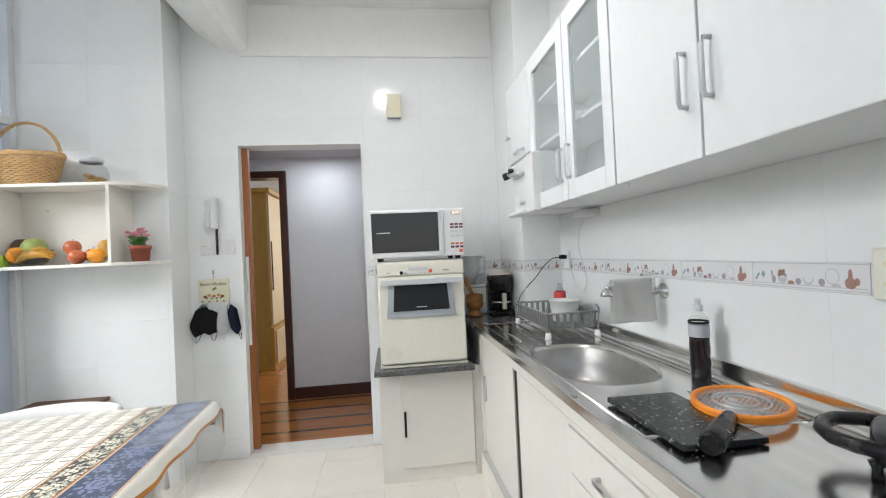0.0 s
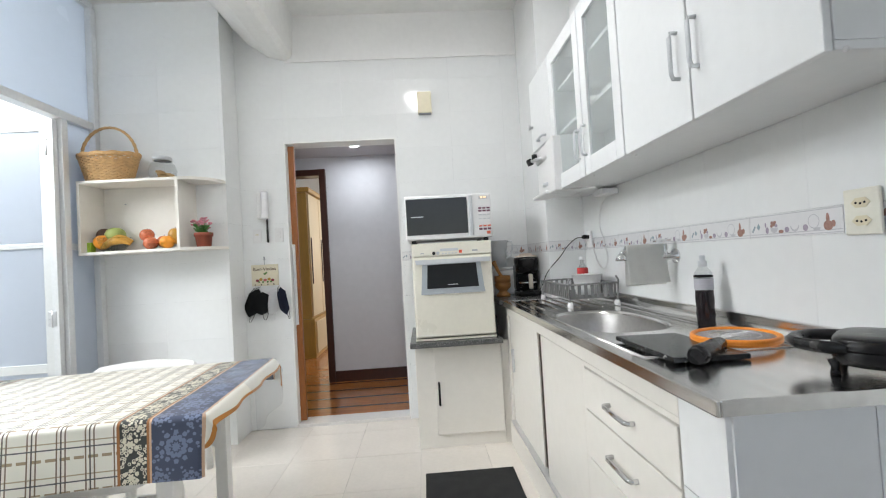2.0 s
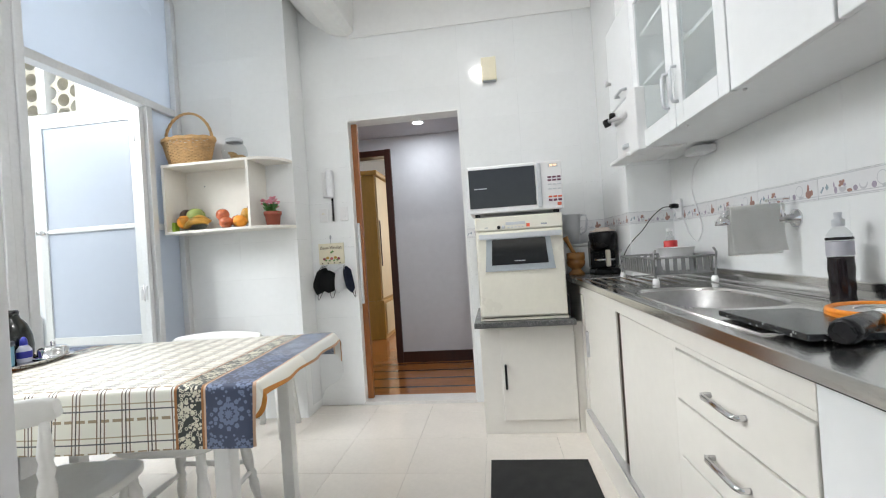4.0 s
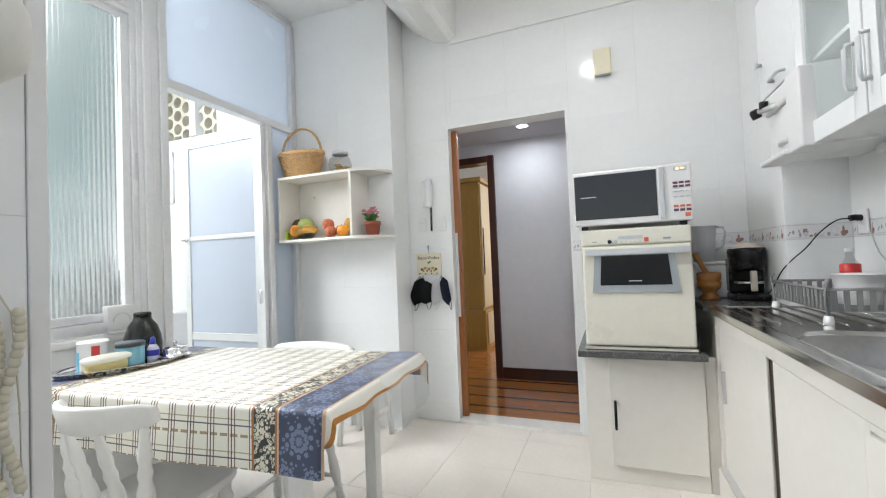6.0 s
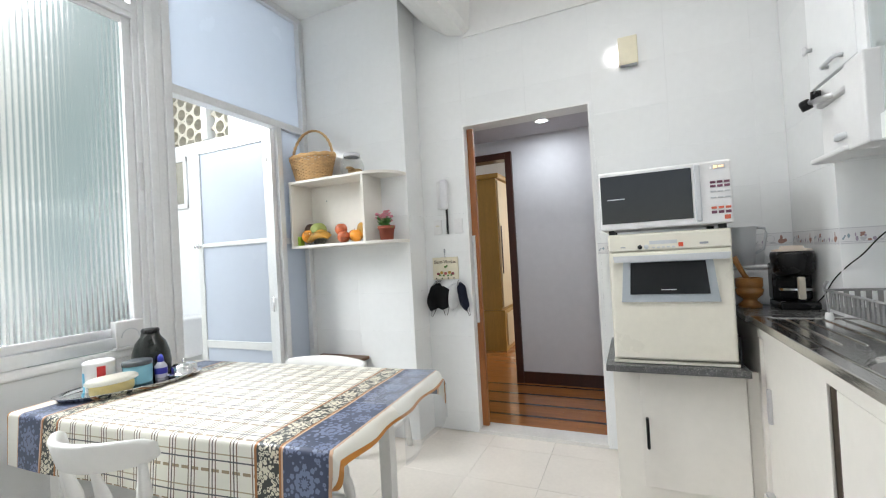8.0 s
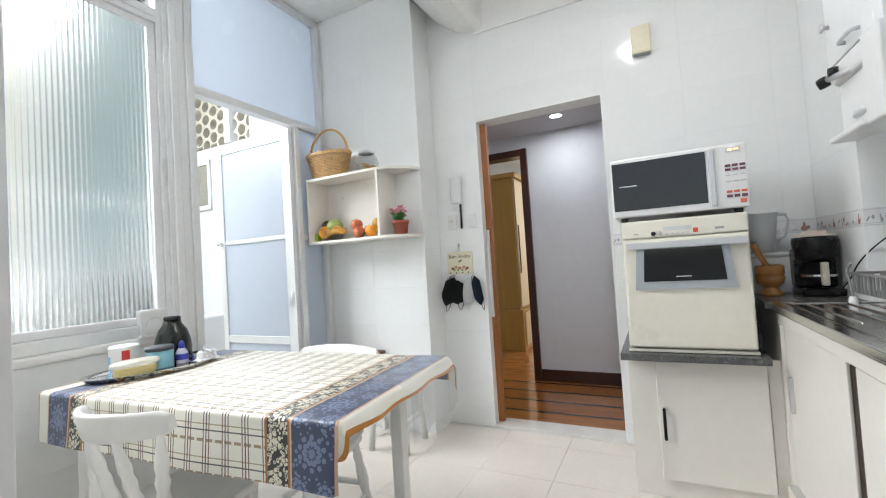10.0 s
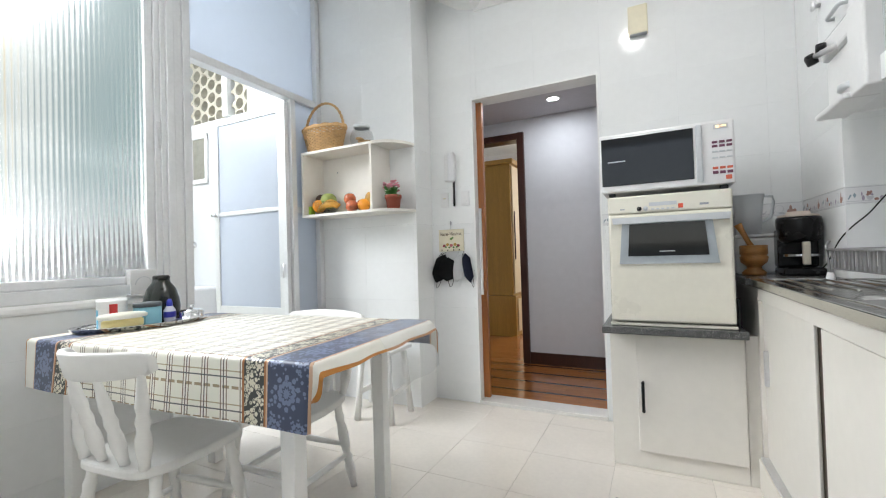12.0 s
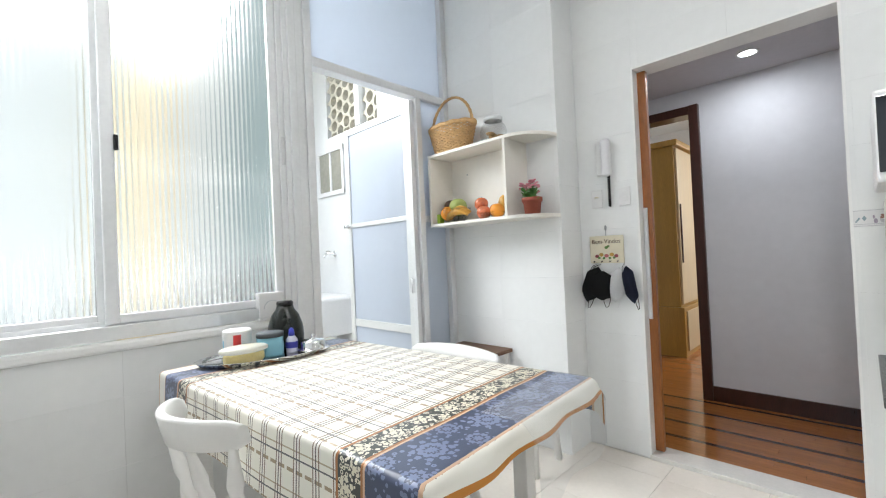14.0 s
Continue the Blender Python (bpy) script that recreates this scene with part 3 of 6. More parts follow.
for k in range(3):
    d = boxpart("door", LITWOOD, ward, -0.02, 0.0, 0.03 + k * 0.53, 0.54 + k * 0.53, 0.53, 2.12, 0.004, "wooden wardrobe door painted pale for its lit side")
    boxpart("handle", DARKWOOD, d, 0.0, 0.012, 0.06 + k * 0.53, 0.08 + k * 0.53, 0.95, 1.55, 0.003)
    boxpart("drawer", LITWOOD, ward, 0.02, 0.034, 0.03 + k * 0.53, 0.54 + k * 0.53, 0.06, 0.46, 0.004)

# ---- wall shelf and what stands on it ----
shelf = thing("wall_shelf", (-1.432, 2.81, 1.322), "white wall shelf box with an open rounded corner shelf", "shelf")
SD = 0.22
for z in (0.0, 0.45):
    boxpart("board", LAMINATE, shelf, -0.618, 0.0, -SD, 0.0, z, z + 0.018)
for x in (-0.618, -0.018):
    boxpart("side", LAMINATE, shelf, x, x + 0.018, -SD + 0.001, -0.001, 0.018, 0.45)
boxpart("back", LAMINATE, shelf, -0.60, -0.018, -0.010, -0.002, 0.018, 0.45, 0)
for z in (0.0, 0.45):
    bm = bmesh.new()
    arc = [(0.001 + 0.20 * math.sin(a * math.pi / 24), -SD * math.cos(a * math.pi / 24)) for a in range(13)]
    prism(bm, [(0.001, 0.0)] + arc, z, z + 0.018)
    part("corner_board", bm, LAMINATE, shelf)
bm = bmesh.new()
ball(bm, (-0.46, -0.012, 0.34), 0.005, seg=8)
part("screw", bm, GREYPL, shelf)

ZT, ZB = 1.79, 1.340
basket = thing("wicker_basket", (-1.905, 2.683, ZT), "honey-coloured wicker basket with a hooped handle", "basket")
bm = bmesh.new()
rx, ry = 0.182, 0.095
for k in range(40):
    a = 2 * math.pi * k / 40
    pts = [((0.74 + 0.26 * s / 6) * rx * math.cos(a), (0.78 + 0.22 * s / 6) * ry * math.sin(a), 0.004 + 0.165 * s / 6) for s in range(7)]
    tube(bm, pts, 0.0035, 5)
part("stakes", bm, WICKER, basket)
bm = bmesh.new()
for row in range(16):
    s = (row + 0.5) / 16
    ring_pts = []
    for k in range(80):
        a = 2 * math.pi * k / 80
        wob = 0.0045 * math.sin(a * 20 + math.pi * row)
        ring_pts.append((((0.74 + 0.26 * s) * rx + wob) * math.cos(a), ((0.78 + 0.22 * s) * ry + wob) * math.sin(a), 0.006 + 0.16 * s))
    tube(bm, ring_pts, 0.0052, 5, closed=True)
part("weave", bm, WICKER, basket)
bm = bmesh.new()
for dz, k0 in ((0.166, 0), (0.176, 0.5)):
    tube(bm, [((rx + 0.004 + 0.003 * math.sin(12 * a)) * math.cos(a), (ry + 0.004) * math.sin(a), dz + 0.003 * math.cos(12 * a + k0)) for a in (2 * math.pi * k / 60 for k in range(60))], 0.008, 6, closed=True)
part("rim", bm, WICKER, basket)
bm = bmesh.new()
for tw in (0, math.pi):
    tube(bm, [(0.176 * math.cos(a) + 0.004 * math.cos(16 * a + tw), 0.004 * math.sin(16 * a + tw), 0.155 + 0.205 * math.sin(a)) for a in (math.pi * k / 36 for k in range(37))], 0.0075, 6)
part("handle", bm, WICKER, basket)
bm = bmesh.new()
prism(bm, [(0.74 * rx * math.cos(2 * math.pi * k / 32), 0.78 * ry * math.sin(2 * math.pi * k / 32)) for k in range(32)], 0.0, 0.006)
part("bottom", bm, WICKER, basket)

jar = thing("glass_jar", (-1.572, 2.683, ZT), "round clear glass jar with a pale lid and cookies", "jar")
bm = bmesh.new()
lathe(bm, [(0, 0.001), (0.06, 0.001), (0.078, 0.025), (0.082, 0.06), (0.07, 0.10), (0.052, 0.118), (0.052, 0.128)], seg=28)
part("glass", bm, JARGLASS, jar)
bm = bmesh.new()
lathe(bm, [(0.0, 0.150), (0.05, 0.150), (0.056, 0.146), (0.056, 0.126), (0.05, 0.124)], seg=28)
part("lid", bm, LGREY, jar, "pale grey screw lid")
bm = bmesh.new()
for k in range(7):
    ball(bm, (random.uniform(-0.035, 0.035), random.uniform(-0.03, 0.03), 0.012 + 0.006 * k), 0.03, 0.026, 0.010, 10, turn=pose(0, 0, 0, random.uniform(-40, 40), random.uniform(-30, 30), 0))
part("cookies", bm, mat("pale_biscuit", (0.55, 0.36, 0.17), 0.8, vary=0.2, scale=40), jar)

pot = thing("flower_pot", (-1.335, 2.693, ZB), "small terracotta pot with pink flowers", "potted plant")
bm = bmesh.new()
lathe(bm, [(0, 0), (0.042, 0), (0.050, 0.07), (0.056, 0.07), (0.057, 0.092), (0.050, 0.092), (0.046, 0.078), (0, 0.078)], seg=28)
part("pot", bm, mat("terracotta", (0.36, 0.09, 0.055), 0.7, vary=0.15, scale=20), pot)
bm = bmesh.new()
for k in range(46):
    a, r, z = random.uniform(0, 6.28), random.uniform(0.005, 0.05), random.uniform(0.085, 0.14)
    m = Matrix.Translation((r * math.cos(a), r * math.sin(a), z)) @ pose(0, 0, 0, random.uniform(-50, 50), random.uniform(-50, 50), math.degrees(a))
    ball(bm, (0, 0, 0), 0.019, 0.012, 0.002, 8, turn=m)
part("leaves", bm, mat("leaf_green", (0.08, 0.24, 0.05), 0.5, vary=0.3, scale=30), pot)
PETAL = mat("pink_petals", (0.78, 0.30, 0.38), 0.6, vary=0.4, scale=40)
sm = bmesh.new()
for k in range(22):
    a, r, z = random.uniform(0, 6.28), random.uniform(0.0, 0.088), random.uniform(0.14, 0.195)
    c = Vector((r * math.cos(a), r * math.sin(a) * 0.8, z - 0.3 * r))
    tube(sm, [(c.x * 0.3, c.y * 0.3, 0.10), c], 0.0012, 4)
    bm = bmesh.new()
    for j in range(5):
        b = j * 1.2566
        ball(bm, c + Vector((0.008 * math.cos(b), 0.006 * math.sin(b), 0.004 * math.sin(b + a))), 0.0075, 0.006, 0.004, 7)
    part("flower", bm, PETAL, pot)
part("stems", sm, mat("stem_green", (0.10, 0.20, 0.06), 0.6), pot)

ORG = mat("orange_peel", (0.80, 0.30, 0.02), 0.4, vary=0.1, scale=30, bump=0.15, bump_scale=300)
APPLE = mat("red_yellow_apple", (0.60, 0.16, 0.07), 0.25, vary=0.5, scale=14)
YEL = mat("ripe_yellow_skin", (0.56, 0.29, 0.04), 0.4, vary=0.35, scale=20)
GRN = mat("green_melon_skin", (0.35, 0.42, 0.12), 0.45, vary=0.2, scale=20)
AVO = mat("dark_avocado_skin", (0.07, 0.035, 0.02), 0.45, vary=0.3, scale=30)


def fruit(name, at, r, material, label, category, squash=1.0, stalk=True, dimple=0.12):
    r *= 1.13
    t = thing(name, at, label, category, "fruit on the shelf")
    bm = bmesh.new()
    prof = [(r * math.sin(a) * (1 + 0.0 * a), squash * (r - r * math.cos(a) * (1 - dimple * math.exp(-((math.pi - a) / 0.35) ** 2)))) for a in (math.pi * k / 14 for k in range(15))]
    lathe(bm, prof, seg=20)
    part("flesh", bm, material, t)
    if stalk:
        bm = bmesh.new()
        tube(bm, [(0, 0, squash * 1.7 * r), (0.003, 0, squash * 2.1 * r)], 0.0015, 5)
        part("stalk", bm, DARKWOOD, t)
    return t


bowl = thing("fruit_bowl", (-1.905, 2.683, ZB), "clear fluted glass fruit bowl holding fruit", "bowl")
bm = bmesh.new()
lathe(bm, [(0, 0.002), (0.045, 0.002), (0.075, 0.02), (0.10, 0.055), (0.108, 0.092), (0.105, 0.092), (0.097, 0.055), (0.072, 0.024), (0, 0.008)], seg=40)
for v in bm.verts:
    v.co.y *= 0.72
part("glass", bm, JARGLASS, bowl)
for k in range(16):
    bm = bmesh.new()
    a = 2 * math.pi * k / 16
    tube(bm, [(r * math.cos(a), 0.72 * r * math.sin(a), z) for r, z in ((0.05, 0.004), (0.078, 0.02), (0.103, 0.055), (0.111, 0.092))], 0.0016, 4)
    part("rib", bm, JARGLASS, bowl)
fruit("orange", (-1.955, 2.663, ZB + 0.018), 0.042, ORG, "ripe orange in the glass bowl", "orange", stalk=False)
fruit("melon", (-1.90, 2.703, ZB + 0.045), 0.052, GRN, "small green melon in the glass bowl", "melon", stalk=False)
fruit("avocado", (-1.975, 2.718, ZB + 0.055), 0.043, AVO, "dark ripe avocado in the glass bowl", "avocado", 1.1, stalk=False)
bananas = thing("banana_bunch", Matrix.Translation((-1.86, 2.658, ZB + 0.042)) @ Matrix.Diagonal((1.12, 1.0, 1.05, 1)), "bunch of spotted yellow bananas in the bowl", "bananas", "fruit on the shelf")
for k in range(3):
    bm = bmesh.new()
    pts = [(-0.075 + 0.155 * s, -0.014 + 0.016 * k - 0.01 * math.sin(3.1 * s), -0.03 + 0.052 * math.sin(0.3 + 2.3 * s) + 0.010 * k) for s in (j / 12 for j in range(13))]
    tube(bm, pts, 0.017, 8, taper=[0.006 + 0.016 * math.sin(math.pi * min(1, 0.12 + j / 13)) for j in range(13)])
    part("banana", bm, YEL, bananas)
fruit("apple", (-1.685, 2.678, ZB + 0.055), 0.037, APPLE, "red and yellow apple", "apple")
fruit("apple", (-1.645, 2.648, ZB), 0.037, APPLE, "red and yellow apple", "apple")
fruit("apple", (-1.585, 2.688, ZB + 0.008), 0.036, APPLE, "deep red apple behind an orange", "apple")
fruit("orange", (-1.545, 2.653, ZB), 0.038, ORG, "ripe orange on the shelf", "orange", stalk=False)
fruit("pear", (-1.515, 2.693, ZB + 0.03), 0.038, YEL, "yellow pear on the shelf", "pear", 1.25)
platter = thing("fruit_dish", (-1.60, 2.673, ZB), "shallow clear glass fruit dish", "dish")
bm = bmesh.new()
lathe(bm, [(0, 0.0005), (0.08, 0.0005), (0.11, 0.035), (0.107, 0.036), (0.078, 0.0025), (0, 0.0025)], seg=32)
for v in bm.verts:
    v.co.y *= 0.68
part("glass", bm, JARGLASS, platter)
pack = thing("small_packet", (-2.03, 2.658, ZB), "small green and white packet on the shelf", "packet")
boxpart("carton", mat("lime_green_card", (0.36, 0.55, 0.05), 0.5), pack, -0.012, 0.022, -0.02, 0.02, 0, 0.065)
boxpart("label", MWHITE, pack, -0.022, -0.0125, -0.02, 0.02, 0, 0.064, 0.001)

# ---- sink counter ----
base = thing("sink_cabinet", (0.60, 0.56, 0.0), "white laminate sink cabinet with sliding doors and drawers", "cabinet")
# dark brown for thin sheets that paint shade into door and drawer gaps
GAPSHADE = mat("dark_brown_gap_shade", (0.05, 0.035, 0.02), 0.8, vary=0.2)
wbox("body", LAMINATE, base, 0.615, XE, 0.57, 2.498, 0.0, 0.70, 0.003)
wbox("side", LAMINATE, base, 0.616, XE, 0.5695, 0.60, 0.701, 0.857, 0.002)
wbox("back_rail", LAMINATE, base, 0.616, 0.625, 0.60, 2.49, 0.701, 0.857, 0.001)
wbox("front_rail", LAMINATE, base, 0.592, 0.615, 0.72, 2.498, 0.797, 0.857, 0.002)
wbox("drawer_rail", LAMINATE, base, 0.592, 0.615, 0.72, 1.262, 0.781, 0.7965, 0.001)
for z0, z1 in ((0.0, 0.135), (0.137, 0.396), (0.398, 0.656), (0.658, 0.856)):
    wbox("end_tile", TILE, base, 0.59, 0.615, 0.562, 0.715, z0, z1, 0.001)
    for x0, x1 in ((0.601, 0.888), (0.890, XE - 0.002)):
        wbox("end_tile", TILE, base, x0, x1, 0.556, 0.569, z0, z1, 0.001)
wbox("stile", LAMINATE, base, 0.592, 0.615, 1.262, 1.285, 0.15, 0.796, 0.002)
wbox("stile", LAMINATE, base, 0.590, 0.615, 2.475, 2.498, 0.15, 0.796, 0.002)
wbox("plinth", LAMINATE, base, 0.575, 0.615, 0.72, 2.50, 0.0, 0.135, 0.004)
wbox("track", SATIN, base, 0.578, 0.612, 1.285, 2.475, 0.137, 0.150, 0.001)
wbox("recess", GAPSHADE, base, 0.6125, 0.6148, 1.285, 2.475, 0.150, 0.796, 0, "dark brown sheet painting the shade in the sliding door gap")
d = wbox("sliding_door", LAMINATE, base, 0.603, 0.612, 1.868, 2.475, 0.151, 0.795, 0.002)
wbox("handle", SATIN, base, 0.588, 0.603, 2.40, 2.418, 0.46, 0.60, 0.003)
wbox("sliding_door", LAMINATE, base, 0.593, 0.602, 1.287, 1.775, 0.151, 0.795, 0.002)
wbox("door_edge", DARKWOOD, base, 0.593, 0.602, 1.775, 1.779, 0.151, 0.795, 0, "brown sliding door edge")


def bow_handle(parent, at, length, along, out, r=0.006, material=None, sub="handle"):
    """A flat bow handle with two feet."""
    o = parent.matrix_world.translation
    at, along, out = Vector(at) - o, Vector(along), Vector(out)
    bm = bmesh.new()
    pts = [at - along * length / 2, at - along * length / 2 + out * 0.018, at - along * length * 0.40 + out * 0.023,
           at + along * length * 0.40 + out * 0.023, at + along * length / 2 + out * 0.018, at + along * length / 2]
    tube(bm, pts, r, 8)
    return part(sub, bm, material or SATIN, parent, "brushed metal bow handle")


for k, (z0, z1) in enumerate(((0.642, 0.776), (0.484, 0.636), (0.318, 0.478), (0.152, 0.312))):
    wbox("drawer", LAMINATE, base, 0.588, 0.612, 0.722, 1.258, z0, z1, 0.003)
    bow_handle(base, (0.588, 1.0, (z0 + z1) / 2 + 0.002), 0.145, (0, 1, 0), (-1, 0, 0), 0.007, CHROME)
# dark sheet behind the drawers paints the shade in their joints
wbox("drawer_gap", GAPSHADE, base, 0.6125, 0.6148, 0.718, 1.262, 0.15, 0.796, 0)

ZK = 0.885
counter = thing("sink_counter", (0.565, 0.545, 0.86), "stainless steel counter with a sink bowl and drainboards", "counter")
CO = counter.matrix_world.translation
bm = bmesh.new()
X0, X1 = 0.572, 1.082


def flat(bm, x0, x1, y0, y1, z):
    vs = [bm.verts.new(Vector(p) - CO) for p in ((x0, y0, z), (x1, y0, z), (x1, y1, z), (x0, y1, z))]
    bm.faces.new(vs)


SY0, SYB, CX, CY, AX, AY = 1.18, 1.88, 0.80, 1.535, 0.175, 0.275
flat(bm, X0, X1, 0.552, SY0, ZK)
flat(bm, X0, X1, SYB, 2.498, ZK)
N = 72
loops = []
outer = []
for k in range(N):
    a = 2 * math.pi * k / N
    c, s = math.cos(a), math.sin(a)
    tx = ((X1 - CX) if c > 0 else (CX - X0)) / max(abs(c), 1e-6)
    ty = ((SYB - CY) if s > 0 else (CY - SY0)) / max(abs(s), 1e-6)
    t = min(tx, ty)
    outer.append(bm.verts.new(Vector((CX + t * c, CY + t * s, ZK)) - CO))
loops.append(outer)
for grow, z in ((1.06, ZK), (1.04, ZK - 0.003), (1.0, ZK - 0.012), (0.95, ZK - 0.08), (0.90, ZK - 0.13), (0.78, ZK - 0.15), (0.2, ZK - 0.156)):
    lp = []
    for k in range(N):
        a = 2 * math.pi * k / N
        c, s = math.cos(a), math.sin(a)
        e = (abs(c) ** 2.8 + abs(s) ** 2.8) ** (-1 / 2.8)
        lp.append(bm.verts.new(Vector((CX + grow * AX * e * c, CY + grow * AY * e * s, z)) - CO))
    loops.append(lp)
for li, (a, b) in enumerate(zip(loops, loops[1:])):
    for k in range(N):
        f = bm.faces.new((a[k], a[(k + 1) % N], b[(k + 1) % N], b[k]))
        f.smooth = li > 0
        f.material_index = int(li > 2)
bm.faces.new(loops[-1]).material_index = 1
part("top", bm, [STEEL, BOWLSTEEL], counter)
wbox("front_edge", STEEL, counter, 0.565, 0.573, 0.545, 2.50, 0.856, ZK + 0.0015, 0.003)
wbox("end_edge", STEEL, counter, 0.573, XE - 0.004, 0.545, 0.553, 0.856, ZK + 0.0015, 0.003)
wbox("backsplash", STEEL, counter, 1.094, XE - 0.003, 0.553, 2.498, ZK - 0.01, 0.938, 0.005)
bm = bmesh.new()
prof = [(1.062, ZK + 0.0008), (1.076, ZK + 0.004), (1.088, ZK + 0.013), (1.0945, ZK + 0.03)]
rows = [[bm.verts.new(Vector((x, y, z)) - CO) for x, z in prof] for y in (0.554, 2.497)]
for a in range(3):
    bm.faces.new((rows[0][a], rows[0][a + 1], rows[1][a + 1], rows[1][a])).smooth = True
part("cove", bm, STEEL, counter)
for y0, y1 in ((0.93, 1.15), (1.93, 2.42)):
    for k in range(6):
        bm = bmesh.new()
        x = 0.67 + k * 0.06
        tube(bm, [Vector((x, y0, ZK - 0.002)) - CO, Vector((x, y0 + 0.02, ZK + 0.001)) - CO, Vector((x, y1 - 0.02, ZK + 0.001)) - CO, Vector((x, y1, ZK - 0.002)) - CO], 0.004, 8)
        part("drain_rib", bm, STEEL, counter)
bm = bmesh.new()
rim = [(0.615, 0.90), (0.615, 2.44), (1.035, 2.44), (1.035, 0.90)]
pts = []
for i, (x, y) in enumerate(rim):
    pts.append(Vector((x, y, ZK)) - CO)
tube(bm, pts, 0.004, 8, closed=True)
part("raised_rim", bm, STEEL, counter)
bm = bmesh.new()
lathe(bm, [(0, 0.002), (0.02, 0.002), (0.03, 0.004), (0.034, 0.001)], Vector((CX, CY, ZK - 0.156)) - CO, 20)
part("drain", bm, CHROME, counter)


def run_askew(t):
    """The sink run stands slightly askew: its front draws back towards the open end."""
    o = t.matrix_world.translation
    for ob in t.children:
        for v in ob.data.vertices:
            x, y = v.co.x + o.x, v.co.y + o.y
            v.co.x += 0.030 * (2.5 - y) / 1.95 * max(0.0, min(1.0, (XE - x) / 0.5))
            v.co.y += 0.034 * max(0.0, min(1.0, (1.0 - y) / 0.45))


run_askew(base)
run_askew(counter)
side_top = thing("granite_counter", (0.56, 2.5, 0.86), "dark granite counter in the corner", "counter")
wbox("slab", GRANITE, side_top, 0.552, 0.884, 2.5015, 3.038, 0.858, ZK, 0.003)
wbox("panel", LAMINATE, side_top, 0.592, 0.61, 2.50, 3.03, 0.0, 0.857, 0.002)

# ---- upper cabinets ----
upper = thing("upper_cabinet", (0.82, 0.54, 1.495), "white wall cabinet with two glass doors and two plain doors", "cabinet")
UZ0, UZ1 = 1.495, 2.24
wbox("bottom", UPPERLAM, upper, 0.842, XE - 0.002, 0.552, 2.100, UZ0 + 0.002, UZ0 + 0.02)
wbox("top", UPPERLAM, upper, 0.842, XE - 0.002, 0.552, 2.100, UZ1 - 0.018, UZ1)
wbox("back", UPPERLAM, upper, XE - 0.014, XE - 0.004, 0.570, 2.085, UZ0 + 0.02, UZ1 - 0.018, 0)
for y in (0.552, 0.914, 1.295, 2.082):
    wbox("side", UPPERLAM, upper, 0.842, XE - 0.004, y, y + 0.018, UZ0 + 0.02, UZ1 - 0.018, 0.001)
for z in (1.80, 2.03):
    wbox("shelf", UPPERLAM, upper, 0.862, XE - 0.015, 1.314, 2.081, z, z + 0.015, 0.001)
for y0, y1 in ((0.554, 0.919), (0.927, 1.300)):
    wbox("door", UPPERLAM, upper, 0.823, 0.841, y0, y1, UZ0, UZ1, 0.003)
for y0, y1 in ((1.308, 1.663), (1.671, 2.101)):
    d = wbox("glass_door", UPPERLAM, upper, 0.823, 0.841, y0, y0 + 0.06, UZ0, UZ1, 0.003, "white frame door with clear glass")
    for b in ((y1 - 0.06, y1, UZ0, UZ1), (y0 + 0.06, y1 - 0.06, UZ0, UZ0 + 0.075), (y0 + 0.06, y1 - 0.06, UZ1 - 0.075, UZ1)):
        wbox("door_frame", UPPERLAM, upper, 0.8232, 0.8408, *b, 0.002)
    g = wbox("door_glass", PANE, upper, 0.832, 0.835, y0 + 0.06, y1 - 0.06, UZ0 + 0.075, UZ1 - 0.075, 0, "clear door glass")
    g.visible_shadow = False
for y in (0.886, 0.967, 1.638, 1.715):
    bow_handle(upper, (0.823, y, 1.687 if y < 1 else 1.645), 0.128, (0, 0, 1), (-1, 0, 0), 0.006, LGREY)
for i, y in enumerate((0.55, 1.30, 1.665)):
    bm = bmesh.new()
    ball(bm, Vector((0.86, y, UZ0 + 0.001)) - upper.matrix_world.translation, 0.006, seg=8)
    part("screw_cap", bm, MWHITE, upper)
# crockery behind the glass
CHINA = mat("white_china", (0.75, 0.74, 0.70), 0.2, vary=0.05, scale=20)
for i, (y, z) in enumerate(((1.40, 1.515), (1.55, 1.515), (1.80, 1.515), (1.44, 1.815), (1.86, 1.815))):
    b = thing("glass_bowl" if i % 2 else "china_bowl", (0.97, y, z), "stacked pale bowl inside the glass cabinet", "bowl", "crockery in the cabinet")
    for s in range(3):
        bm = bmesh.new()
        lathe(bm, [(0, 0.0), (0.03, 0.0), (0.055, 0.02), (0.07, 0.05), (0.066, 0.05), (0.05, 0.022), (0, 0.006)], (0, 0, 0.016 * s), 24)
        part("bowl", bm, CHINA if i % 2 == 0 else PANE, b)

short = thing("short_cabinet", (0.84, 2.105, 1.80), "short white wall cabinet above the water filter", "cabinet")
wbox("body", UPPERLAM, short, 0.842, XE - 0.002, 2.105, 2.497, 1.80, UZ1, 0.003)
wbox("door", UPPERLAM, short, 0.823, 0.841, 2.107, 2.495, 1.80, UZ1, 0.003)
bow_handle(short, (0.823, 2.26, 1.835), 0.12, (0, 1, 0), (-1, 0, 0), 0.0075, LGREY)
bm = bmesh.new()
lathe(bm, [(0, 0), (0.008, 0), (0.008, 0.014), (0.017, 0.02), (0.017, 0.028), (0, 0.03)], Vector((0.823, 2.455, 1.955)) - short.matrix_world.translation, 14, pose(0, 0, 0, 0, -90, 0))
part("knob", bm, SATIN, short)

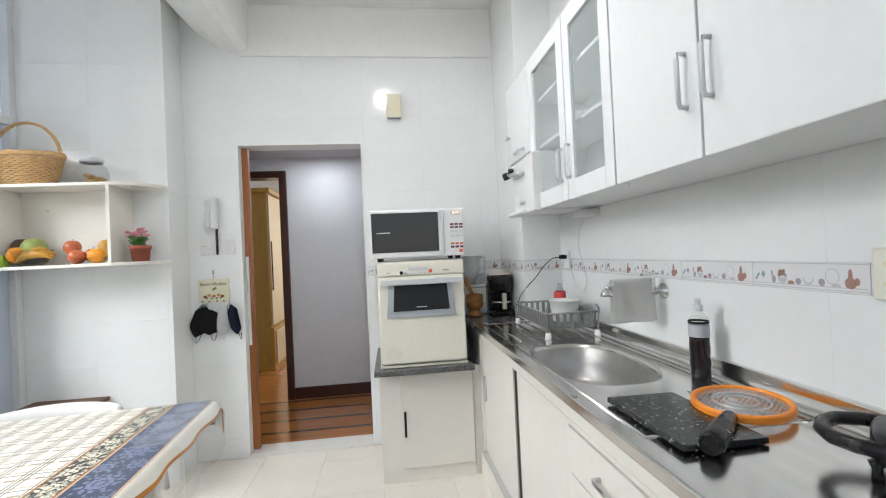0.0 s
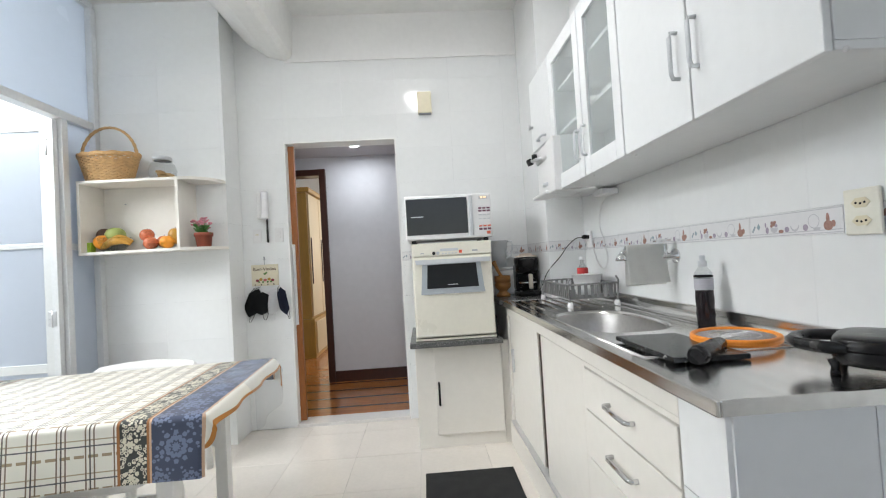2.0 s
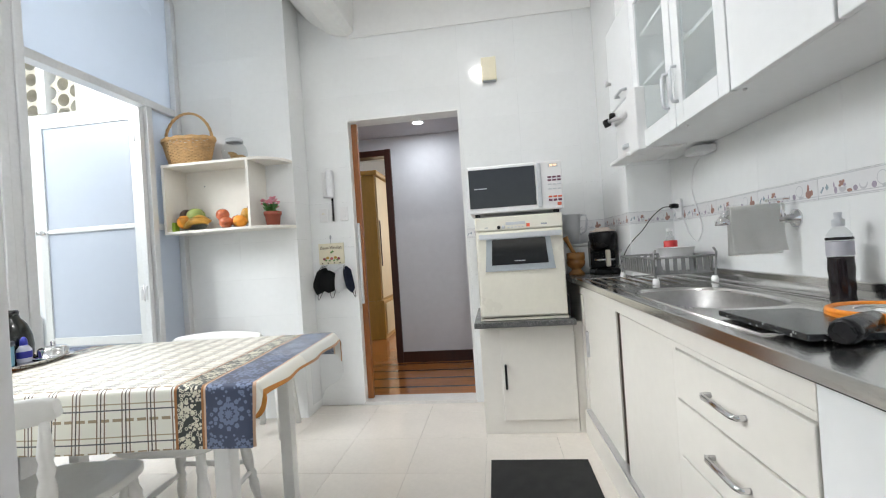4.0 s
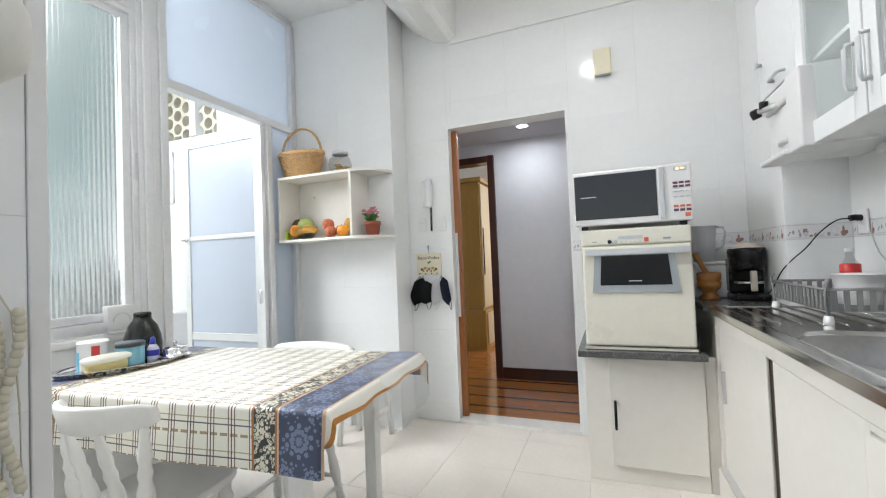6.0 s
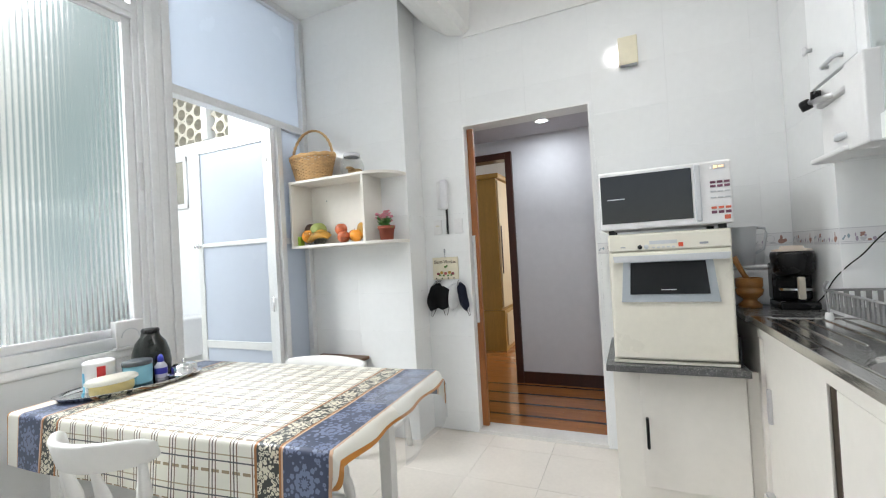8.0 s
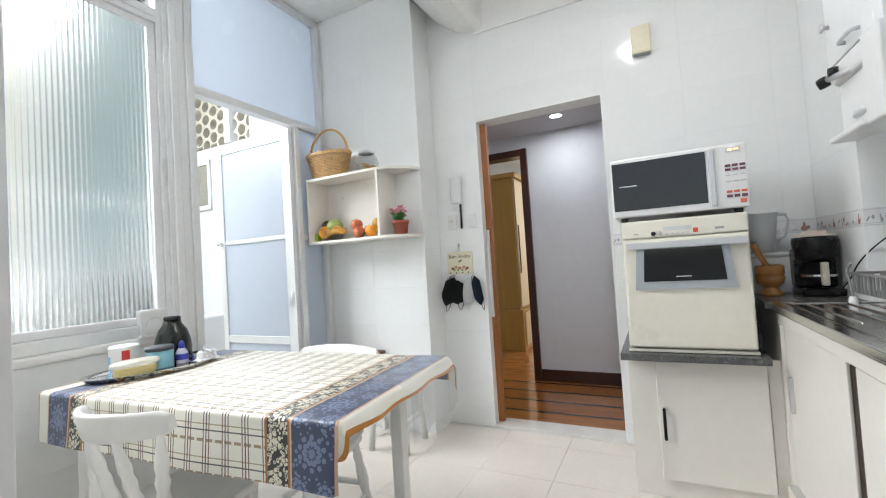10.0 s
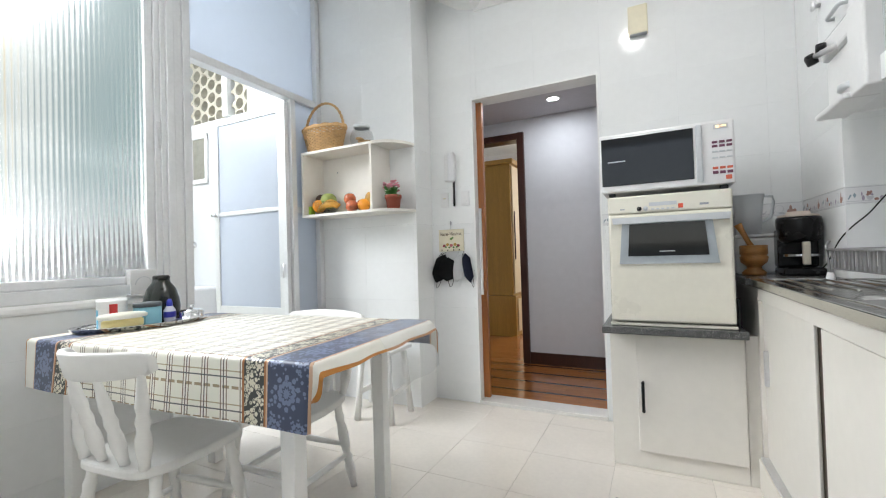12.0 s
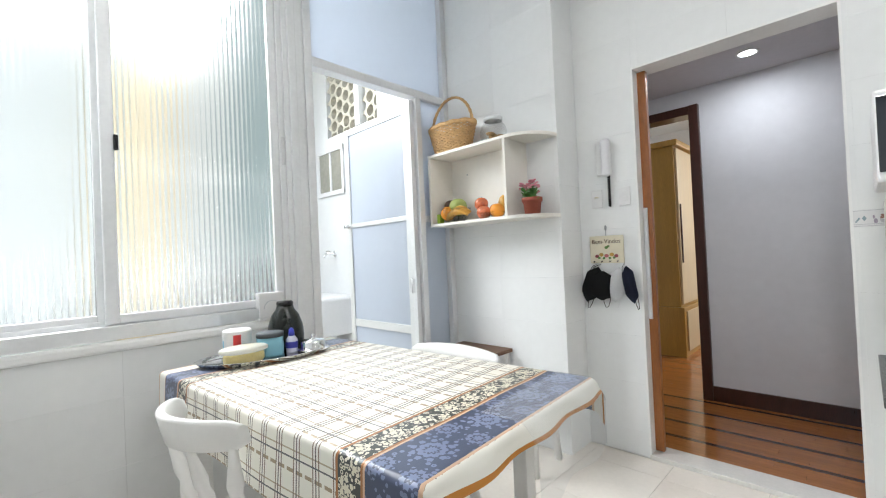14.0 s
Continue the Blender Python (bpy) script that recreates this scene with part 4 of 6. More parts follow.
filt = thing("water_filter", (0.95, 2.245, 1.49), "white wall water filter with a black tap", "water filter")
wbox("back_panel", MWHITE, filt, 1.0, XE - 0.002, 2.105, 2.395, 1.50, 1.775, 0.012)
wbox("side_panel", MWHITE, filt, 0.79, 1.0, 1.992, 2.117, 1.488, 1.772, 0.006)
wbox("top_hood", MWHITE, filt, 0.80, 1.0, 2.117, 2.395, 1.70, 1.775, 0.012)
wbox("body", MWHITE, filt, 0.815, 1.0, 2.117, 2.390, 1.50, 1.70, 0.01)
wbox("tray", MWHITE, filt, 0.775, 0.87, 2.117, 2.395, 1.488, 1.508, 0.006)
bm = bmesh.new()
o = filt.matrix_world.translation
lathe(bm, [(0, 0), (0.05, 0), (0.05, 0.018), (0.04, 0.022), (0, 0.022)], Vector((0.845, 2.225, 1.545)) - o, 20)
part("drip_cup", bm, LGREY, filt)
bm = bmesh.new()
tube(bm, [Vector(p) - o for p in ((0.82, 2.225, 1.715), (0.79, 2.275, 1.712), (0.775, 2.345, 1.722))], 0.012, 8)
part("spout", bm, SATIN, filt)
bm = bmesh.new()
lathe(bm, [(0, 0), (0.018, 0.002), (0.02, 0.03), (0.016, 0.04), (0, 0.042)], Vector((0.775, 2.375, 1.70)) - o, 14, pose(0, 0, 0, 0, -20, 0))
lathe(bm, [(0, 0), (0.016, 0.002), (0.016, 0.03), (0, 0.032)], Vector((0.782, 2.320, 1.722)) - o, 14)
part("tap_knob", bm, BLACK, filt, "black plastic tap knob")

# ---- appliance stack ----
stand = thing("base_cabinet", (0.0, 2.41, 0.0), "white cabinet with a grey granite top under the dishwasher", "cabinet")
wbox("body", LAMINATE, stand, 0.005, 0.545, 2.512, YN - 0.002, 0.0, 0.638, 0.003)
wbox("door", LAMINATE, stand, 0.12, 0.54, 2.494, 2.511, 0.085, 0.625, 0.003)
bow_handle(stand, (0.143, 2.494, 0.34), 0.13, (0, 0, 1), (0, -1, 0), 0.007, BLACK)
wbox("filler", LAMINATE, stand, 0.5465, 0.591, 2.515, 2.533, 0.0, 0.638, 0.001)
wbox("granite_top", GRANITE, stand, -0.018, 0.545, 2.405, YN - 0.002, 0.640, 0.672, 0.004, "speckled grey granite slab")

dw = thing("dishwasher", (0.265, 2.44, 0.672), "cream countertop dishwasher with a smoked window", "dishwasher")
wbox("casing", CREAM, dw, 0.02, 0.515, 2.47, 3.0, 0.690, 1.27, 0.008)
wbox("foot_plate", CREAM, dw, 0.018, 0.515, 2.445, 2.99, 0.674, 0.688, 0.003)
wbox("door", CREAM, dw, 0.024, 0.51, 2.435, 2.47, 0.695, 1.185, 0.010)
wbox("control_panel", CREAM, dw, 0.022, 0.512, 2.438, 2.47, 1.188, 1.268, 0.008)
o = dw.matrix_world.translation


def front_prism(parent, outline, y0, y1, material, name, label=""):
    """A plate facing -y from (x, z) pairs."""
    o = parent.matrix_world.translation
    bm = bmesh.new()
    prism(bm, [(x - o.x, z - o.z) for x, z in outline], -(y1 - o.y), -(y0 - o.y), Matrix(((1, 0, 0, 0), (0, 0, -1, 0), (0, 1, 0, 0), (0, 0, 0, 1))))
    return part(name, bm, material, parent, label)


DWGREY = mat("blue_grey_plastic", (0.40, 0.44, 0.47), 0.3, vary=0.06)
front_prism(dw, [(0.066, 0.957), (0.458, 0.957), (0.452, 0.99), (0.436, 1.145), (0.082, 1.145), (0.070, 0.99)], 2.426, 2.436, DWGREY, "window_frame", "grey window surround")
front_prism(dw, [(0.104, 0.992), (0.420, 0.992), (0.408, 1.136), (0.113, 1.136)], 2.4225, 2.4265, DARKGLASS, "window", "smoked window")
front_prism(dw, [(0.045, 1.140), (0.495, 1.140), (0.50, 1.168), (0.04, 1.168)], 2.408, 2.436, LGREY, "handle_bar", "grey full-width handle")
front_prism(dw, [(0.196, 1.216), (0.306, 1.216), (0.306, 1.232), (0.196, 1.232)], 2.4365, 2.4385, LGREY, "label_strip")
for x in (0.156, 0.182):
    bm = bmesh.new()
    lathe(bm, [(0, 0), (0.010, 0), (0.010, 0.006), (0, 0.007)], Vector((x, 2.438, 1.206)) - o, 14, pose(0, 0, 0, 90))
    part("knob", bm, BLACK if x < 0.16 else LGREY, dw)
for k in range(5):
    wbox("button", LGREY, dw, 0.205 + k * 0.020, 0.217 + k * 0.020, 2.4345, 2.4385, 1.199, 1.205, 0.001)
wbox("button", mat("red_orange_button", (0.75, 0.10, 0.04), 0.4), dw, 0.311, 0.330, 2.434, 2.4385, 1.200, 1.219, 0.002, "red power button")
wbox("mark", GREYPL, dw, 0.392, 0.425, 2.4365, 2.4385, 1.207, 1.216, 0)
wbox("mark", LGREY, dw, 0.232, 0.292, 2.4215, 2.4228, 1.010, 1.014, 0)
wbox("mark", GREYPL, dw, 0.075, 0.095, 2.4365, 2.4385, 1.205, 1.210, 0)
# black strip painting the shade of the gap low beside the casing
wbox("hinge_cover", BLACK, dw, 0.516, 0.526, 2.46, 2.98, 0.676, 0.80, 0.003)
mw = thing("microwave", (0.255, 2.45, 1.272), "white microwave oven with a dark window and key pad", "microwave")
wbox("casing", MWHITE, mw, -0.005, 0.528, 2.465, 2.86, 1.290, 1.562, 0.010)
wbox("front", MWHITE, mw, -0.005, 0.528, 2.447, 2.468, 1.290, 1.562, 0.008)
wbox("window", DARKGLASS, mw, 0.002, 0.378, 2.4435, 2.4475, 1.321, 1.543, 0.002, "dark door window")
wbox("handle", LGREY, mw, 0.386, 0.411, 2.436, 2.448, 1.303, 1.552, 0.006, "grey vertical door handle")
wbox("mark", LGREY, mw, 0.030, 0.105, 2.4425, 2.4438, 1.430, 1.435, 0)
wbox("display_window", LGREY, mw, 0.452, 0.506, 2.4445, 2.4475, 1.525, 1.545, 0.001)
wbox("display", DISPLAY, mw, 0.462, 0.474, 2.4436, 2.4446, 1.530, 1.540, 0, "glowing orange clock digits")
wbox("display", DISPLAY, mw, 0.480, 0.498, 2.4436, 2.4446, 1.533, 1.539, 0, "glowing orange clock digits")
PURP = mat("plum_keys", (0.16, 0.06, 0.10), 0.4)
KEYRED = mat("coral_keys", (0.70, 0.16, 0.09), 0.4)
for r, z in enumerate((1.464, 1.447, 1.426, 1.400, 1.354, 1.334)):
    for c in range(3):
        m = (PURP, PURP, LGREY, LGREY, KEYRED, PURP)[r]
        wbox("key", m, mw, 0.446 + c * 0.026, 0.466 + c * 0.026, 2.4438, 2.4478, z, z + (0.010 if r < 5 else 0.012) - (0.004 if r in (2, 3) else 0), 0.001)
wbox("key", KEYRED, mw, 0.492, 0.514, 2.4436, 2.4478, 1.308, 1.326, 0.002)
for x in (0.04, 0.49):
    for y in (2.50, 2.82):
        wbox("foot", BLACK, mw, x - 0.015, x + 0.015, y - 0.015, y + 0.015, 1.2705, 1.2905, 0.002)

# ---- things on the counter ----
coffee = thing("coffee_maker", (0.80, 2.78, ZK), "black drip coffee maker with a glass jug", "coffee maker")
boxpart("base", BLACK, coffee, -0.075, 0.075, -0.10, 0.08, 0.0, 0.035, 0.010)
boxpart("tower", BLACK, coffee, -0.075, 0.075, 0.0, 0.08, 0.035, 0.21, 0.010)
bm = bmesh.new()
lathe(bm, [(0, 0.150), (0.060, 0.150), (0.078, 0.165), (0.084, 0.245), (0.080, 0.262), (0, 0.264)], (0, -0.015, 0), 28)
part("filter_basket", bm, BLACK, coffee)
bm = bmesh.new()
lathe(bm, [(0.076, 0.2645), (0.074, 0.272), (0.046, 0.276), (0.042, 0.288), (0, 0.290)], (0, -0.015, 0), 24)
part("lid", bm, mat("pale_lid", (0.62, 0.52, 0.45), 0.4), coffee, "pale round lid")
bm = bmesh.new()
lathe(bm, [(0, 0.036), (0.05, 0.036), (0.062, 0.07), (0.060, 0.11), (0.045, 0.15)], (0, -0.035, 0), 28)
part("jug", bm, JARGLASS, coffee, "clear glass jug")
bm = bmesh.new()
lathe(bm, [(0.062, 0.085), (0.0635, 0.09), (0.062, 0.096)], (0, -0.035, 0), 28)
part("band", bm, CHROME, coffee)
boxpart("jug_handle", mat("cream_handle", (0.62, 0.58, 0.48), 0.4), coffee, -0.012, 0.014, -0.125, -0.10, 0.05, 0.15, 0.005, "cream jug handle")

WOODY = mat("turned_golden_wood", (0.44, 0.19, 0.045), 0.35, vary=0.3, scale=8, coat=0.3, stretch=(1, 1, 4))
mortar = thing("mortar", (0.635, 2.80, ZK), "turned golden wooden mortar with its pestle", "mortar")
bm = bmesh.new()
lathe(bm, [(0, 0), (0.048, 0), (0.05, 0.012), (0.03, 0.03), (0.03, 0.04), (0.052, 0.06), (0.058, 0.085), (0.050, 0.094), (0.056, 0.10), (0.056, 0.14), (0.05, 0.142), (0.046, 0.11), (0, 0.09)], seg=28)
part("cup", bm, WOODY, mortar)
bm = bmesh.new()
tube(bm, [(0.01, 0, 0.10), (-0.02, 0, 0.16), (-0.045, -0.005, 0.215), (-0.06, -0.005, 0.245)], 0.014, 10, taper=[0.018, 0.011, 0.013, 0.018])
part("pestle", bm, WOODY, mortar)
crock = thing("lidded_box", (0.66, 2.93, ZK), "white lidded storage box behind the mortar", "box")
boxpart("body", MWHITE, crock, -0.085, 0.085, -0.055, 0.06, 0, 0.18, 0.012)
boxpart("lid", MWHITE, crock, -0.09, 0.09, -0.06, 0.065, 0.181, 0.196, 0.005)
pitcher = thing("plastic_pitcher", (0.64, 2.92, ZK + 0.196), "translucent grey plastic pitcher", "pitcher")
bm = bmesh.new()
lathe(bm, [(0, 0.001), (0.05, 0.001), (0.056, 0.10), (0.066, 0.195), (0.072, 0.198), (0.063, 0.196), (0.053, 0.10), (0.045, 0.006), (0, 0.006)], seg=28)
part("body", bm, translucent("milky_plastic", (0.80, 0.82, 0.84), 0.4, 0.3), pitcher)
bm = bmesh.new()
tube(bm, [(0.066, 0, 0.19), (0.10, 0, 0.185), (0.105, 0, 0.16), (0.09, 0, 0.08), (0.055, 0, 0.06)], 0.007, 8)
part("handle", bm, LGREY, pitcher)

rack = thing("dish_rack", (0.93, 2.18, ZK), "grey plastic dish rack with white feet", "dish rack")
WIRE = mat("grey_rack_plastic", (0.27, 0.27, 0.27), 0.4, 0.3, vary=0.1)
for x in (-0.12, 0.12):
    for y in (-0.24, 0.24):
        bm = bmesh.new()
        tube(bm, [(x, y, 0.01), (x * 1.03, y * 1.02, 0.06), (x * 1.06, y * 1.04, 0.13), (x * 0.98, y * 1.02, 0.15)], 0.005, 8)
        leg = part("post", bm, WIRE, rack)
        bm = bmesh.new()
        lathe(bm, [(0, 0), (0.013, 0), (0.015, 0.01), (0.011, 0.028), (0, 0.028)], (x, y, 0.0), 12)
        part("foot", bm, MWHITE, leg, "white plastic foot")
for z, f in ((0.045, 0.9), (0.115, 1.0)):
    bm = bmesh.new()
    tube(bm, [(sx * 0.125 * f, sy * 0.245 * f, z) for sx, sy in ((-1, -1), (1, -1), (1, 1), (-1, 1))], 0.005, 8, closed=True)
    part("rim", bm, WIRE, rack)
for k in range(15):
    y = -0.225 + k * 0.032
    for sx in (-1, 1):
        boxpart("slat", WIRE, rack, sx * 0.1185 - 0.002, sx * 0.1185 + 0.002, y - 0.008, y + 0.008, 0.045, 0.115, 0)
    boxpart("bar", WIRE, rack, -0.113, 0.113, y - 0.004, y + 0.004, 0.041, 0.047, 0)
for k in range(7):
    x = -0.10 + k * 0.033
    for sy in (-1, 1):
        boxpart("slat", WIRE, rack, x - 0.008, x + 0.008, sy * 0.233 - 0.002, sy * 0.233 + 0.002, 0.045, 0.115, 0)
tub = thing("white_tub", (0.975, 2.13, ZK + 0.048), "white plastic tub drying in the rack", "tub")
bm = bmesh.new()
lathe(bm, [(0, 0.0), (0.06, 0.0), (0.066, 0.05), (0.078, 0.105), (0.082, 0.106), (0.074, 0.106), (0.06, 0.05), (0.055, 0.005), (0, 0.005)], seg=28)
part("body", bm, MWHITE, tub)
small_bottle = thing("soda_bottle", (1.0, 2.25, ZK + 0.048), "small clear plastic bottle with a red label", "bottle")
bm = bmesh.new()
lathe(bm, [(0, 0), (0.028, 0), (0.03, 0.01), (0.03, 0.11), (0.026, 0.135), (0.012, 0.165), (0.012, 0.185), (0, 0.185)], seg=20)
part("body", bm, JARGLASS, small_bottle)
bm = bmesh.new()
lathe(bm, [(0.0305, 0.095), (0.031, 0.10), (0.031, 0.135), (0.0275, 0.138)], seg=20)
part("label", bm, RED, small_bottle, "red paper label")
bm = bmesh.new()
lathe(bm, [(0.0125, 0.183), (0.014, 0.186), (0.014, 0.198), (0, 0.199)], seg=16)
part("cap", bm, MWHITE, small_bottle)

detergent = thing("drink_bottle", Matrix.Translation((1.042, 1.255, ZK)) @ Matrix.Diagonal((0.74, 0.74, 0.83, 1)), "clear ribbed bottle half full of dark liquid", "bottle")
bm = bmesh.new()
lathe(bm, [(0, 0.0), (0.034, 0.0), (0.038, 0.008), (0.036, 0.03), (0.039, 0.05), (0.036, 0.08), (0.039, 0.11), (0.037, 0.14), (0.038, 0.148), (0, 0.148)], seg=28)
part("liquid", bm, mat("dark_cola_liquid", (0.012, 0.008, 0.01), 0.12, vary=0.2), detergent, "dark purple-black liquid")
bm = bmesh.new()
lathe(bm, [(0.0385, 0.148), (0.039, 0.17), (0.039, 0.205), (0.036, 0.222), (0.022, 0.24), (0.016, 0.245), (0.016, 0.252)], seg=28)
part("body", bm, JARGLASS, detergent)
bm = bmesh.new()
lathe(bm, [(0.0395, 0.153), (0.0398, 0.156), (0.0398, 0.196), (0.0395, 0.198)], seg=28)
part("label", bm, mat("pale_grey_label", (0.42, 0.42, 0.46), 0.5), detergent, "pale grey label")
bm = bmesh.new()
lathe(bm, [(0.0397, 0.203), (0.0402, 0.205), (0.0402, 0.209), (0.0397, 0.211)], seg=28)
part("band", bm, BLACK, detergent)
bm = bmesh.new()
lathe(bm, [(0.017, 0.246), (0.019, 0.25), (0.019, 0.268), (0.011, 0.272), (0.011, 0.284), (0.013, 0.287), (0.011, 0.292), (0, 0.292)], seg=20)
part("cap", bm, LGREY, detergent, "pale push-pull cap")

board = thing("stone_board", pose(0.757, 0.968, ZK + 0.004, 0, 1.0, 1), "black speckled stone chopping board", "chopping board")
bm = bmesh.new()
box(bm, -0.095, 0.095, -0.147, 0.147, 0, 0.013, 0.002)
part("slab", bm, BLACKSTONE, board)

racket = thing("electric_racket", pose(0.945, 0.994, ZK + 0.016, 0, 1.5, 39), "orange electric fly-swatter racket with a black handle", "racket")
bm = bmesh.new()
for z in (0.0, 0.006):
    tube(bm, [(0.125 * math.cos(a), 0.10 * math.sin(a), z) for a in (2 * math.pi * k / 48 for k in range(48))], 0.0075, 8, closed=True)
part("hoop", bm, ORANGE, racket, "orange plastic hoop")
bm = bmesh.new()
for k in range(-12, 13):
    c = k * 0.0095
    s = 0.12 * math.sqrt(max(0, 1 - (c / 0.10) ** 2)) if abs(c) < 0.10 else 0
    if s > 0.01:
        tube(bm, [(-s, c, 0.004), (s, c, 0.004)], 0.0007, 4)
    c2 = k * 0.0095
    s2 = 0.098 * math.sqrt(max(0, 1 - (c2 / 0.122) ** 2))
    tube(bm, [(c2, -s2, 0.006), (c2, s2, 0.006)], 0.0007, 4)
for r in (0.035, 0.06):
    tube(bm, [(r * 1.2 * math.cos(a), r * math.sin(a), 0.008) for a in (2 * math.pi * k / 32 for k in range(32))], 0.002, 5, closed=True)
part("mesh", bm, SATIN, racket, "fine metal mesh")
bm = bmesh.new()
tube(bm, [(-0.13, 0, 0.004), (-0.17, 0, 0.002), (-0.22, 0, 0.0), (-0.29, 0, 0.0), (-0.31, 0, 0.0)], 0.022, 12, taper=[0.016, 0.02, 0.022, 0.024, 0.019])
part("handle", bm, BLACK, racket, "black plastic grip")

def rounded_shell(profile, hx, y0, y1, power=3.4, seg=40):
    """A soft-cornered shell: profile gives (scale, z) from bottom to top."""
    bm = bmesh.new()
    rings = []
    for sc, z in profile:
        ring = []
        for k in range(seg):
            a = 2 * math.pi * k / seg
            c, sn = math.cos(a), math.sin(a)
            e = (abs(c) ** power + abs(sn) ** power) ** (-1 / power)
            ring.append(bm.verts.new((hx * e * c * sc, (y0 + y1) / 2 + (y1 - y0) / 2 * e * sn * sc, z)))
        rings.append(ring)
    for a, b in zip(rings, rings[1:]):
        for k in range(seg):
            bm.faces.new((a[k], a[(k + 1) % seg], b[(k + 1) % seg], b[k])).smooth = True
    bm.faces.new(rings[0][::-1])
    bm.faces.new(rings[-1])
    return bm


grill = thing("sandwich_grill", pose(1.006, 0.640, ZK, 0, 0, 38), "black plastic sandwich grill on short feet", "sandwich maker")
part("lower_shell", rounded_shell([(0.90, 0.026), (0.97, 0.032), (1.0, 0.042), (1.0, 0.053), (0.985, 0.056)], 0.094, -0.088, 0.092), BLACK, grill)
part("upper_shell", rounded_shell([(0.985, 0.057), (1.0, 0.060), (0.99, 0.068), (0.95, 0.076), (0.86, 0.081), (0.5, 0.083)], 0.094, -0.088, 0.092), BLACK, grill)
bm = bmesh.new()
tube(bm, [(-0.078, 0.060, 0.060), (-0.076, 0.105, 0.060), (-0.055, 0.140, 0.060), (-0.02, 0.155, 0.060), (0.02, 0.155, 0.060), (0.055, 0.140, 0.060), (0.076, 0.105, 0.060), (0.078, 0.060, 0.060)], 0.013, 12)
part("handle", bm, BLACK, grill)
boxpart("hinge_cap", BLACK, grill, -0.05, 0.05, -0.097, -0.080, 0.034, 0.078, 0.006)
for x in (-0.05, 0.05):
    for y in (-0.068, 0.084):
        bm = bmesh.new()
        lathe(bm, [(0, 0), (0.009, 0), (0.0065, 0.016), (0.012, 0.030), (0, 0.034)], (x, y, 0), 12)
        part("foot", bm, BLACK, grill)

tapw = thing("wall_tap", (XE, 1.53, 1.125), "chrome wall tap with a swivel arm and aerator", "tap")
bm = bmesh.new()
lathe(bm, [(0, 0.0), (0.03, 0.0), (0.03, 0.006), (0.014, 0.016), (0.014, 0.06), (0, 0.06)], (-0.001, 0, 0), 20, pose(0, 0, 0, 0, -90, 0))
part("flange", bm, CHROME, tapw)
bm = bmesh.new()
tube(bm, [(-0.045, 0, 0), (-0.05, 0, 0.02), (-0.055, 0, 0.05)], 0.013, 12)
tube(bm, [(-0.05, 0, 0.045), (-0.12, 0, 0.042), (-0.205, 0, 0.035), (-0.225, 0, 0.025), (-0.228, 0, 0.012)], 0.009, 12)
part("arm", bm, CHROME, tapw)
bm = bmesh.new()
lathe(bm, [(0, 0.02), (0.012, 0.02), (0.022, 0.005), (0.024, -0.008), (0, -0.009)], (-0.228, 0, 0.0), 18)
part("aerator", bm, CHROME, tapw)
bm = bmesh.new()
box(bm, -0.09, -0.02, -0.009, 0.009, 0.060, 0.071, 0.004)
part("lever", bm, CHROME, tapw)
towel = thing("dish_towel", (1.0, 1.53, 1.0), "white terry dish towel hanging over the tap arm", "towel")
bm = bmesh.new()
NU, NV = 26, 40
grid = []
for i in range(NU + 1):
    u = i / NU
    col = []
    for j in range(NV + 1):
        s = -0.165 + 0.34 * j / NV
        r = 0.014
        if abs(s) < r * 1.57:
            y, z = r * math.sin(s / r), 0.165 + r * math.cos(s / r)
        else:
            y, z = math.copysign(r, s), 0.165 - (abs(s) - r * 1.57)
        y += 0.007 * math.sin(9 * u + 2 * s * 9) * (1 - math.exp(-abs(s) * 12))
        col.append(bm.verts.new((-0.09 + 0.17 * u + 0.004 * math.sin(20 * s), y, z)))
    grid.append(col)
for i in range(NU):
    for j in range(NV):
        bm.faces.new((grid[i][j], grid[i + 1][j], grid[i + 1][j + 1], grid[i][j + 1])).smooth = True
bmesh.ops.solidify(bm, geom=bm.faces[:], thickness=0.004)
part("cloth", bm, mat("white_terry", (0.88, 0.875, 0.85), 0.95, vary=0.04, scale=30, bump=0.2, bump_scale=350), towel)

# ---- kitchen floor mat ----
bm = bmesh.new()
box(bm, 0.037, 0.518, 0.9, 2.19, 0.001, 0.009, 0.003)
solid("floor_mat", bm, RUBBER, "black rubber mat on the floor before the sink", "mat")

# ---- table, cloth, chairs, stool ----
TX0, TX1, TY0, TY1, TZ = -1.90, -0.585, 1.14, 1.862, 0.752
table = thing("dining_table", (-1.25, 1.48, 0.0), "white wooden kitchen table under a cloth", "table")
wbox("tabletop", WHITEWOOD, table, TX0, TX1 - 0.004, TY0 + 0.004, TY1, TZ - 0.022, TZ, 0.004)
for y, xs in ((1.225, (-1.80, -0.728)), (1.832, (-1.80, -0.805))):
    for x in xs:
        wbox("leg", WHITEWOOD, table, x - 0.026, x + 0.026, y - 0.026, y + 0.026, 0.0, TZ - 0.0225, 0.004)
for y in (1.225, 1.832):
    wbox("apron", WHITEWOOD, table, -1.774, -0.832 if y > 1.5 else -0.755, y - 0.011, y + 0.011, TZ - 0.11, TZ - 0.0225, 0.002)
for x in (-1.80, -0.79):
    wbox("apron", WHITEWOOD, table, x - 0.011, x + 0.011, 1.252, 1.805, TZ - 0.11, TZ - 0.0225, 0.002)


